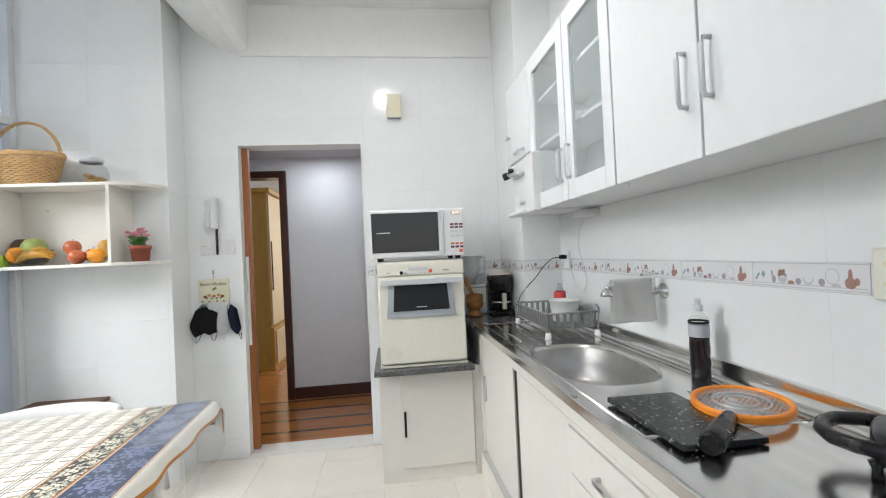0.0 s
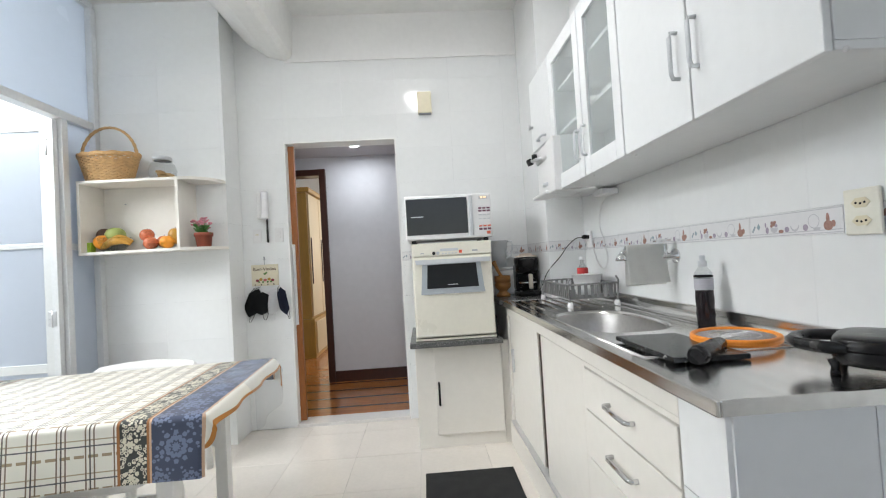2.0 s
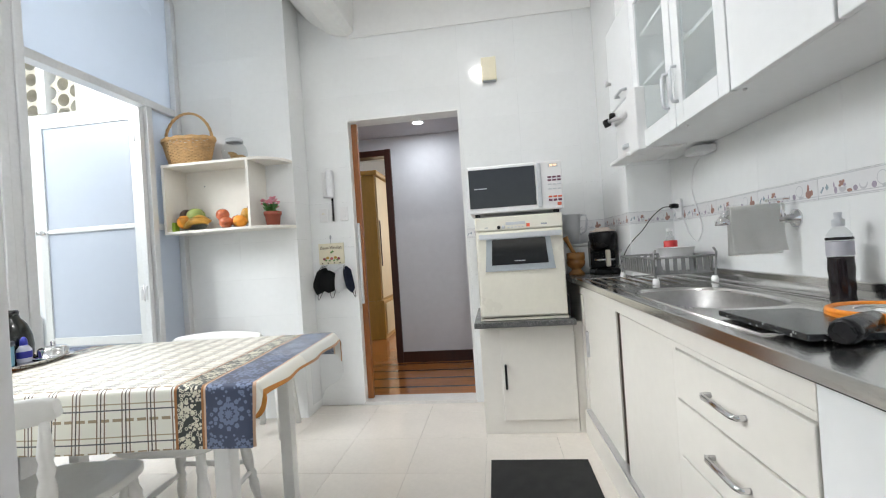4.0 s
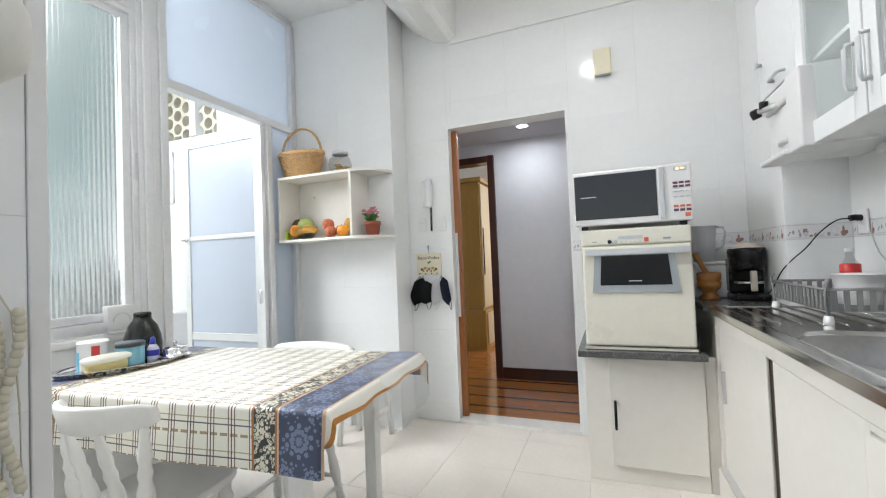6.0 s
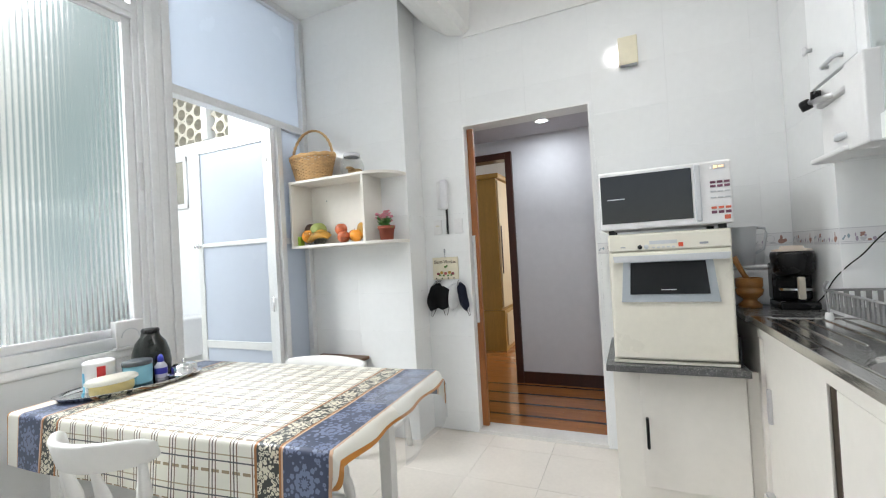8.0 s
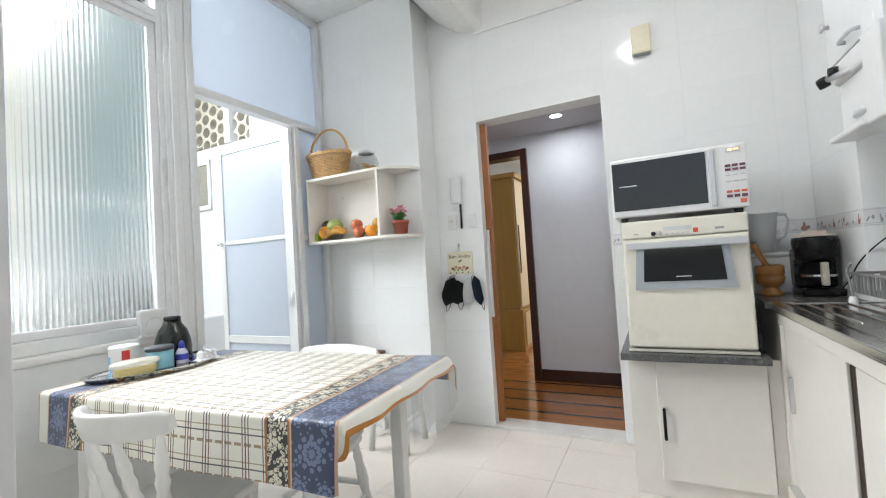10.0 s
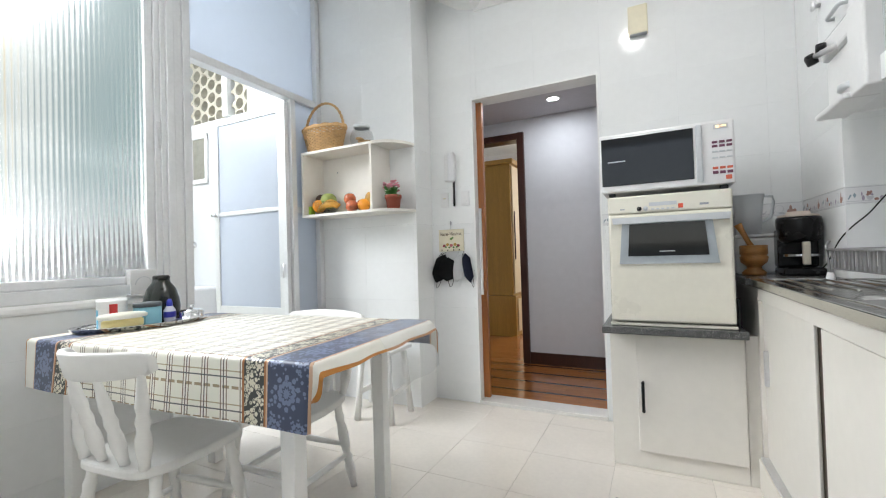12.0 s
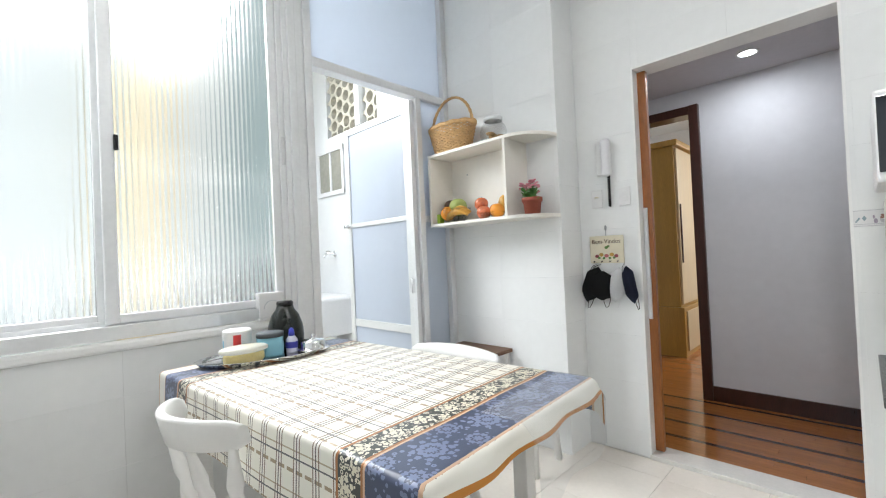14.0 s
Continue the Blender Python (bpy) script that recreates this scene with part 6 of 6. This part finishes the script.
sign = thing("welcome_sign", (-1.077, YN, 1.05), "cream wooden welcome plaque with painted flowers", "sign")
PLAQUE = mat("cream_painted_wood", (0.74, 0.69, 0.54), 0.6, vary=0.06, scale=20)
boxpart("plaque", PLAQUE, sign, -0.097, 0.097, -0.014, -0.003, 0.0, 0.155, 0.003)
bm = bmesh.new()
tube(bm, [(0.004 * math.cos(a) - 0.0, -0.012, 0.20 + 0.012 * math.sin(a)) for a in (2 * math.pi * k / 16 for k in range(16))], 0.003, 6, closed=True)
tube(bm, [(0, -0.010, 0.155), (0, -0.012, 0.19)], 0.002, 6)
part("hanger", bm, GREYPL, sign)
txt = bpy.data.curves.new("words", "FONT")
txt.body, txt.size, txt.align_x, txt.extrude = "Bem-Vindos", 0.034, "CENTER", 0.0008
INK = mat("brown_ink", (0.10, 0.06, 0.03), 0.6)
tob = bpy.data.objects.new("words_curve", txt)
scene.collection.objects.link(tob)
bpy.context.view_layer.update()
tme = bpy.data.meshes.new_from_object(tob.evaluated_get(bpy.context.evaluated_depsgraph_get()))
bpy.data.objects.remove(tob)
tme.materials.clear()
tme.materials.append(INK)
words = new("words", tme)
words.parent, words.matrix_local = sign, pose(0, -0.0148, 0.112, 90, 0, 0)
GARLAND = [mat("plum_paint", (0.25, 0.05, 0.06), 0.6), mat("ochre_paint", (0.50, 0.30, 0.06), 0.6), mat("rose_paint", (0.55, 0.16, 0.16), 0.6), mat("leaf_paint", (0.10, 0.22, 0.05), 0.6)]
for k, (x, z, r, mi) in enumerate([(-0.055, 0.04, 0.012, 0), (-0.03, 0.048, 0.013, 1), (0, 0.042, 0.013, 2), (0.03, 0.048, 0.013, 1), (0.055, 0.04, 0.012, 0),
                                   (-0.043, 0.03, 0.008, 3), (-0.015, 0.028, 0.008, 3), (0.018, 0.028, 0.008, 3), (0.043, 0.03, 0.008, 3), (0.0, 0.088, 0.010, 3), (0.012, 0.095, 0.008, 3)]):
    bm = bmesh.new()
    ball(bm, (x, -0.0145, z), r, 0.0015, r * 0.8, 10)
    part("painted_leaf" if mi == 3 else "painted_flower", bm, GARLAND[mi], sign)
for x in (-0.07, -0.025, 0.022, 0.065):
    bm = bmesh.new()
    tube(bm, [(x, -0.012, 0.012), (x, -0.024, 0.006), (x, -0.026, 0.013)], 0.0025, 6)
    part("peg", bm, BLACK, sign)


def face_mask(at, turn, material, label, w=0.075, h=0.095):
    t = thing("face_mask", Matrix.Translation(at) @ turn, label, "face mask", "masks on the pegs")
    bm = bmesh.new()
    rows = []
    for i in range(9):
        u = i / 8 * 2 - 1
        col = []
        for j in range(9):
            v = j / 8 * 2 - 1
            hh = h * (0.55 + 0.45 * (1 - abs(u - 0.25) / 1.25))
            col.append(bm.verts.new((w * u, -0.012 - 0.028 * (1 - u * u) * (1 - 0.5 * v * v), -0.12 + hh * v * (1 - 0.12 * u * u))))
        rows.append(col)
    for i in range(8):
        for j in range(8):
            bm.faces.new((rows[i][j], rows[i + 1][j], rows[i + 1][j + 1], rows[i][j + 1])).smooth = True
    bmesh.ops.solidify(bm, geom=bm.faces[:], thickness=0.003)
    part("fabric", bm, material, t)
    for sx in (-1, 1):
        bm = bmesh.new()
        low = -0.12 - h * 0.95
        if sx < 0:
            tube(bm, [(-w * 0.9, -0.014, -0.075), (-w * 0.5, -0.016, -0.02), (0, -0.016, 0.0), (-w * 0.3, -0.014, -0.03), (-w * 0.92, -0.013, -0.16)], 0.002, 5)
        else:
            tube(bm, [(w * 0.30, -0.014, low + 0.035), (w * 0.36, -0.015, low - 0.012), (w * 0.52, -0.015, low - 0.040), (w * 0.70, -0.015, low - 0.035), (w * 0.80, -0.014, low), (w * 0.86, -0.013, low + 0.06)], 0.002, 5)
        part("ear_loop", bm, BLACK if material is not MASKW else material, t)
    return t


MASKB = mat("black_cotton", (0.012, 0.013, 0.015), 0.9, vary=0.2, scale=40)
MASKW = mat("white_cotton", (0.85, 0.85, 0.86), 0.9, vary=0.05, scale=40)
MASKN = mat("navy_cotton", (0.016, 0.022, 0.05), 0.9, vary=0.2, scale=40)
face_mask((-1.105, YN - 0.014, 1.045), pose(0, 0, 0, 0, 6, 0), MASKB, "black cloth face mask hanging from a peg", 0.080, 0.085)
face_mask((-1.125, YN - 0.005, 1.045), pose(0, 0, 0, 0, 22, 0), MASKB, "black cloth face mask hanging from a peg", 0.05, 0.11)
face_mask((-1.008, YN - 0.006, 1.05), pose(0, 0, 0, 0, 10, 0), MASKW, "white cloth face mask hanging from a peg", 0.048, 0.10)
face_mask((-0.972, YN - 0.016, 1.05), pose(0, 0, 0, 0, -10, 0), MASKN, "navy cloth face mask hanging from a peg", 0.034, 0.105)

# ---- fittings on the sink wall ----
outlet = thing("wall_socket", (XE, 0.776, 1.166), "cream double wall socket on the border tiles", "socket")
boxpart("plate", mat("ivory_plate", (0.80, 0.78, 0.69), 0.4), outlet, -0.012, -0.003, -0.041, 0.041, 0.0, 0.108, 0.003)
for z in (0.033, 0.075):
    bm = bmesh.new()
    prism(bm, [(0.020 * math.cos(a) * 1.1, 0.011 * math.sin(a) * 1.2) for a in (2 * math.pi * k / 6 for k in range(6))], 0.0, 0.002,
          Matrix(((0, 0, -1, -0.012), (1, 0, 0, 0), (0, 1, 0, z), (0, 0, 0, 1))))
    s = part("socket_face", bm, CREAMPL, outlet)
    for k in (-1, 0, 1):
        bm = bmesh.new()
        ball(bm, (-0.0142, k * 0.010, z - 0.002 * (k == 0)), 0.0007, 0.0028, 0.0028, 8)
        part("hole", bm, BLACK, s)
socket2 = thing("corner_socket", (XE, 2.40, 1.235), "white corner socket with a plug", "socket")
boxpart("plate", MWHITE, socket2, -0.012, -0.003, -0.035, 0.035, -0.05, 0.05, 0.003)
bm = bmesh.new()
tube(bm, [(-0.012, 0, 0.015), (-0.035, 0, 0.018), (-0.05, 0.0, 0.015)], 0.013, 10)
part("plug", bm, BLACK, socket2, "black plug")
bm = bmesh.new()
tube(bm, eased([(1.07, 2.40, 1.25), (1.03, 2.41, 1.245), (0.985, 2.44, 1.20), (0.945, 2.475, 1.135), (0.90, 2.495, 1.085), (0.872, 2.54, 1.03), (0.866, 2.64, 0.95), (0.86, 2.74, 0.90)]), 0.0026, 8)
solid("coffee_maker_cable", bm, BLACK, "black power cable from the socket to the coffee maker", "cable")
junction = thing("junction_box", (1.06, 2.05, 1.455), "small white cable box under the wall cabinet", "junction box")
boxpart("box", MWHITE, junction, -0.03, 0.058, -0.06, 0.05, 0.0, 0.03, 0.004)
bm = bmesh.new()
tube(bm, eased([(1.112, 2.12, 1.46), (1.113, 2.2, 1.42), (1.113, 2.24, 1.32), (1.113, 2.20, 1.22), (1.113, 2.16, 1.12), (1.113, 2.22, 1.06), (1.113, 2.30, 1.10), (1.113, 2.37, 1.2), (1.10, 2.43, 1.235)]), 0.0025, 6)
solid("white_cable", bm, MWHITE, "thin white cable looping down the tiles", "cable")

# ---- things hung on the partition end ----
PALEBEAD = mat("pale_beads", (0.62, 0.58, 0.46), 0.6)
bm = bmesh.new()
lathe(bm, [(0, -0.07), (0.03, -0.066), (0.055, -0.045), (0.062, -0.01), (0.06, 0.03), (0.045, 0.06), (0.012, 0.075), (0, 0.076)], seg=28)
for v in bm.verts:
    v.co.x *= 0.62
solid("hanging_pot", bm, mat("glazed_white_ceramic", (0.72, 0.71, 0.66), 0.35), "rounded white pot hung on the partition end", "pot", (-0.556, 0.447, 1.462))
beads = thing("bead_string", (-0.588, 0.475, 1.10), "string of pale beads hung on the partition end", "beads")
bm = bmesh.new()
tube(bm, [(0.0, 0.0, 0.05), (0, 0.002, 0), (0, 0.012, -0.12), (0.002, 0.012, -0.243), (0.006, 0.03, -0.243), (0.006, 0.028, -0.12), (0.004, 0.022, 0), (0, 0.0, 0.05)], 0.0012, 5)
part("cord", bm, PALEBEAD, beads)
bm = bmesh.new()
ball(bm, (0, 0, 0), 0.0075, seg=8)
bead = part("bead", bm, PALEBEAD, beads)
for s in range(44):
    k = s // 2
    at = (0.004 * math.sin(k), 0.012 * math.sin(k * 0.35), -0.011 * k) if s % 2 == 0 else (0.006, 0.02 + 0.010 * math.sin(k * 0.3 + 1), -0.011 * k)
    ob = bead if s == 0 else new("bead", bead.data)
    if s:
        ob.parent = beads
    ob.location = at
bm = bmesh.new()
box(bm, -0.602, -0.585, 0.30, 0.487, 0.55, 0.88, 0.004)
solid("wooden_board", bm, mat("tan_board", (0.42, 0.27, 0.12), 0.5, vary=0.2, scale=8, stretch=(4, 4, 1)), "tan wooden board hung on the partition end", "board")

# ---- kitchen ceiling lamp ----
lampf = thing("ceiling_lamp", (0.10, 1.58, ZC), "round white ceiling lamp, lit", "ceiling light")
bm = bmesh.new()
lathe(bm, [(0.17, 0.0), (0.175, -0.02), (0.165, -0.03)], seg=36)
part("rim", bm, MWHITE, lampf)
bm = bmesh.new()
lathe(bm, [(0.165, -0.03), (0.14, -0.055), (0.08, -0.072), (0, -0.078)], seg=36)
part("diffuser", bm, LAMPGLOW, lampf, "glowing milk-glass diffuser")

# ---- tiles, planks and border pieces ----
PIECES = {}


def piece_mesh(w, h, material, thick=G, edge=0.0003):
    key = (round(w, 3), round(h, 3), material.name)
    if key not in PIECES:
        a, b = w / 2, h / 2
        c, d = a - edge, b - edge
        vs = [(-a, -b, 0), (a, -b, 0), (a, b, 0), (-a, b, 0), (-a, -b, thick - edge), (a, -b, thick - edge), (a, b, thick - edge), (-a, b, thick - edge),
              (-c, -d, thick), (c, -d, thick), (c, d, thick), (-c, d, thick)]
        fs = [(0, 1, 5, 4), (1, 2, 6, 5), (2, 3, 7, 6), (3, 0, 4, 7), (4, 5, 9, 8), (5, 6, 10, 9), (6, 7, 11, 10), (7, 4, 8, 11), (8, 9, 10, 11)]
        me = bpy.data.meshes.new("tile")
        me.from_pydata(vs, [], fs)
        me.materials.append(material)
        PIECES[key] = me
    return PIECES[key]


def cut(rect, holes):
    """What is left of a rectangle (a0, a1, b0, b1) outside the holes, as rectangles."""
    left = [rect]
    for h0, h1, k0, k1 in holes:
        nxt = []
        for a0, a1, b0, b1 in left:
            if h1 <= a0 or h0 >= a1 or k1 <= b0 or k0 >= b1:
                nxt.append((a0, a1, b0, b1))
                continue
            if b0 < k0:
                nxt.append((a0, a1, b0, k0))
            if k1 < b1:
                nxt.append((a0, a1, k1, b1))
            m0, m1 = max(b0, k0), min(b1, k1)
            if a0 < h0:
                nxt.append((a0, h0, m0, m1))
            if h1 < a1:
                nxt.append((h1, a1, m0, m1))
        left = nxt
    return [r for r in left if r[1] - r[0] > 0.012 and r[3] - r[2] > 0.012]


def lay(parent, frame_m, us, vs, material, holes=(), name="tile", gap=0.0003, jitter=0.0):
    """Pieces on a plane: frame_m maps (u, v, out) into the world."""
    for a0, a1 in zip(us, us[1:]):
        for b0, b1 in zip(vs, vs[1:]):
            for r in cut((a0, a1, b0, b1), holes):
                w, h = r[1] - r[0] - gap, r[3] - r[2] - gap
                ob = new(name, piece_mesh(w, h, material))
                ob.parent = parent
                tilt = pose(0, 0, 0, random.gauss(0, jitter), random.gauss(0, jitter), 0)
                ob.matrix_world = frame_m @ Matrix.Translation(((r[0] + r[1]) / 2, (r[2] + r[3]) / 2, 0)) @ tilt


def cuts(lo, hi, start, pitch):
    k0 = math.ceil((lo - start) / pitch - 1e-6)
    inner = [start + k * pitch for k in range(k0, k0 + 60) if lo + 0.01 < start + k * pitch < hi - 0.01]
    return [lo] + inner + [hi]


BZ0, BZ1 = 1.172, 1.242
ROWS_LOW = cuts(0.0, BZ0, BZ0, 0.26)
ROWS_HIGH = cuts(BZ1, ZC, BZ1, 0.26)
FACE_S = Matrix(((1, 0, 0, 0), (0, 0, -1, YN + G), (0, 1, 0, 0), (0, 0, 0, 1)))            # faces -y
FACE_P = Matrix(((1, 0, 0, 0), (0, 0, -1, 2.81 + G), (0, 1, 0, 0), (0, 0, 0, 1)))
FACE_C = Matrix(((1, 0, 0, 0), (0, 0, -1, 2.5 + G), (0, 1, 0, 0), (0, 0, 0, 1)))
FACE_E = Matrix(((0, 0, -1, XE + G), (-1, 0, 0, 0), (0, 1, 0, 0), (0, 0, 0, 1)))           # faces -x, u = -y
FACE_CW = Matrix(((0, 0, -1, 0.885 + G), (-1, 0, 0, 0), (0, 1, 0, 0), (0, 0, 0, 1)))
FACE_R = Matrix(((0, 0, 1, -1.23 - G), (1, 0, 0, 0), (0, 1, 0, 0), (0, 0, 0, 1)))          # faces +x, u = y
FACE_Q = Matrix(((0, 0, 1, -0.604), (1, 0, 0, 0), (0, 1, 0, 0), (0, 0, 0, 1)))
door_hole = [(DX0, DX1, -0.1, DZ)]
# left of the door the tiles run without a border
lay(wall_north, FACE_S, cuts(-1.23, DX0, -0.05, 0.405), ROWS_LOW + ROWS_HIGH, TILE, door_hole, jitter=0.003)
lay(wall_north, FACE_S, cuts(DX0, 0.885, -0.05, 0.405), ROWS_LOW, TILE, door_hole, jitter=0.003)
lay(wall_north, FACE_S, cuts(DX0, 0.885, -0.05, 0.405), ROWS_HIGH, TILE, door_hole, jitter=0.003)
lay(wall_pier, FACE_P, cuts(XW, -1.23, -1.66, 0.405), cuts(0.0, ZC, 2.282, 0.26), TILE, jitter=0.003)
lay(wall_pier, FACE_R, [2.81 + G, YN], cuts(0.0, ZC, 2.282, 0.26), TILE, jitter=0.003)
lay(wall_east, FACE_E, cuts(-2.5, 0.9, -1.32, 0.40), ROWS_LOW, TILE, jitter=0.003)
lay(wall_east, FACE_E, cuts(-2.5, 0.9, -1.32, 0.40), ROWS_HIGH, TILE, jitter=0.003)
lay(column, FACE_C, [0.885, XE], ROWS_LOW, TILE, jitter=0.003)
lay(column, FACE_C, [0.885, XE], ROWS_HIGH, TILE, jitter=0.003)
lay(column, FACE_CW, [-YN, -2.5 - G], ROWS_LOW, TILE, jitter=0.003)
lay(column, FACE_CW, [-YN, -2.5 - G], ROWS_HIGH, TILE, jitter=0.003)
lay(wall_partition, FACE_Q, cuts(0.22, 0.521, 0.20, 0.405), cuts(0, ZC, 0.962, 0.27), TILE, jitter=0.003)
lay(wall_west, Matrix(((0, 0, 1, XW), (1, 0, 0, 0), (0, 1, 0, 0), (0, 0, 0, 1))), cuts(0.55, 1.655, 0.95, 0.405), cuts(0.0, 0.826, 0.13, 0.26), TILE, jitter=0.003)

# border tiles with a small still-life print
BORDER = mat("border_tile_glaze", (0.78, 0.78, 0.79), 0.16, vary=0.03, scale=6)
PRINT_LILAC = mat("lilac_print", (0.42, 0.37, 0.45), 0.25, vary=0.3, scale=120)
PRINT_RUST = mat("rust_print", (0.42, 0.25, 0.21), 0.25, vary=0.4, scale=120)
PRINT_GREY = mat("grey_print", (0.60, 0.60, 0.63), 0.25, vary=0.2, scale=120)
PRINT_BLUE = mat("blue_grey_print", (0.33, 0.42, 0.46), 0.25, vary=0.3, scale=120)


def disc(bm, x, y, rx, ry, mi, z=0.0003, seg=12, a0=0.0, a1=360.0):
    ring_v = [bm.verts.new((x + rx * math.cos(radians(a0 + (a1 - a0) * k / seg)), y + ry * math.sin(radians(a0 + (a1 - a0) * k / seg)), z)) for k in range(seg + (a1 - a0 < 360))]
    bm.faces.new(ring_v).material_index = mi


def motif_mesh():
    bm = bmesh.new()
    for y in (-0.030, 0.031):
        vs = [bm.verts.new((x, y + d, 0.0002)) for x, d in ((-0.148, -0.0011), (0.148, -0.0011), (0.148, 0.0011), (-0.148, 0.0011))]
        bm.faces.new(vs).material_index = 2
    vs = [bm.verts.new((x, -0.023 + d, 0.0002)) for x, d in ((-0.148, -0.0012), (0.148, -0.0012), (0.148, 0.0012), (-0.148, 0.0012))]
    bm.faces.new(vs).material_index = 2
    # jug with a spout
    disc(bm, 0.11, -0.012, 0.013, 0.013, 1)
    disc(bm, 0.11, 0.006, 0.005, 0.014, 1, 0.0004)
    disc(bm, 0.124, -0.008, 0.006, 0.009, 1, 0.0005)
    # plate and cup
    disc(bm, 0.07, 0.002, 0.017, 0.019, 2)
    disc(bm, 0.07, 0.002, 0.015, 0.017, 4, 0.0005)
    disc(bm, 0.078, -0.015, 0.011, 0.010, 2, 0.0007, a0=180)
    disc(bm, 0.045, -0.013, 0.008, 0.009, 0, 0.0004)
    # bowl
    disc(bm, 0.012, -0.004, 0.014, 0.018, 2, 0.0004, a0=180)
    disc(bm, 0.012, -0.004, 0.011, 0.012, 4, 0.0006, a0=180)
    disc(bm, -0.014, -0.014, 0.008, 0.008, 0, 0.0004)
    disc(bm, -0.034, -0.018, 0.009, 0.005, 1, 0.0004)
    # fruit basket
    disc(bm, -0.058, -0.006, 0.014, 0.015, 2, 0.0004, a0=180)
    for x, y in ((-0.066, 0.0), (-0.058, 0.003), (-0.050, 0.0), (-0.054, 0.010), (-0.064, 0.009)):
        disc(bm, x, y, 0.0055, 0.005, 1 if x < -0.051 else 0, 0.0006, 8)
    disc(bm, -0.083, -0.012, 0.006, 0.010, 0, 0.0004)
    disc(bm, -0.088, 0.004, 0.003, 0.008, 0, 0.0005)
    # diamond
    disc(bm, -0.115, 0.0, 0.007, 0.011, 3, 0.0004, 4)
    for k in range(3):
        disc(bm, -0.138 + 0.004 * k, -0.012 + 0.006 * k, 0.004, 0.004, 3, 0.0004, 6)
    return mesh_of("print", bm, PRINT_LILAC, PRINT_RUST, PRINT_GREY, PRINT_BLUE, BORDER)


MOTIF = motif_mesh()


def lay_border(parent, frame_m, us):
    mid = (BZ0 + BZ1) / 2
    for a0, a1 in zip(us, us[1:]):
        w = a1 - a0 - 0.0018
        ob = new("border_tile", piece_mesh(w, BZ1 - BZ0 - 0.0018, BORDER))
        ob.parent = parent
        ob.matrix_world = frame_m @ Matrix.Translation(((a0 + a1) / 2, mid, 0))
        pr = new("print", MOTIF)
        pr.parent = ob
        pr.matrix_world = frame_m @ Matrix.Translation(((a0 + a1) / 2, mid, G)) @ Matrix.Diagonal((w / 0.30, 1, 1, 1))


lay_border(wall_east, FACE_E, cuts(-2.5, 0.9, -0.83, 0.30))
lay_border(column, FACE_C, [0.885, XE])
lay_border(column, FACE_CW, [-YN, -2.77, -2.5 - G])
lay_border(wall_north, FACE_S, [-0.07, 0.23, 0.53, 0.885])

# floor tiles
lay(floor, Matrix.Translation((0, 0, -G)), cuts(XW, XE, 0.01, 0.395), cuts(YS, YN - 0.011, 2.47, 0.395), FLOORTILE, name="tile", gap=0.0018, jitter=0.02)

# parquet planks with dark bands, laid across the hall
hall_floor = bpy.data.objects["floor_hall"]
y, row = YN + 0.141, 0
while y < 5.9:
    dark = row % 4 == 3 and y < HY
    w = 0.034 if dark else 0.068
    x = -1.75 - 0.13 * (row % 3)
    while x < (0.76 if y < HY else -0.4):
        ob = new("plank", piece_mesh(0.4 - 0.0005, w - 0.0004, PLANKDARK if dark else PLANK))
        ob.parent = hall_floor
        ob.matrix_world = Matrix.Translation((x + 0.2, y + w / 2, 0.001))
        x += 0.4
    y += w
    row += 1
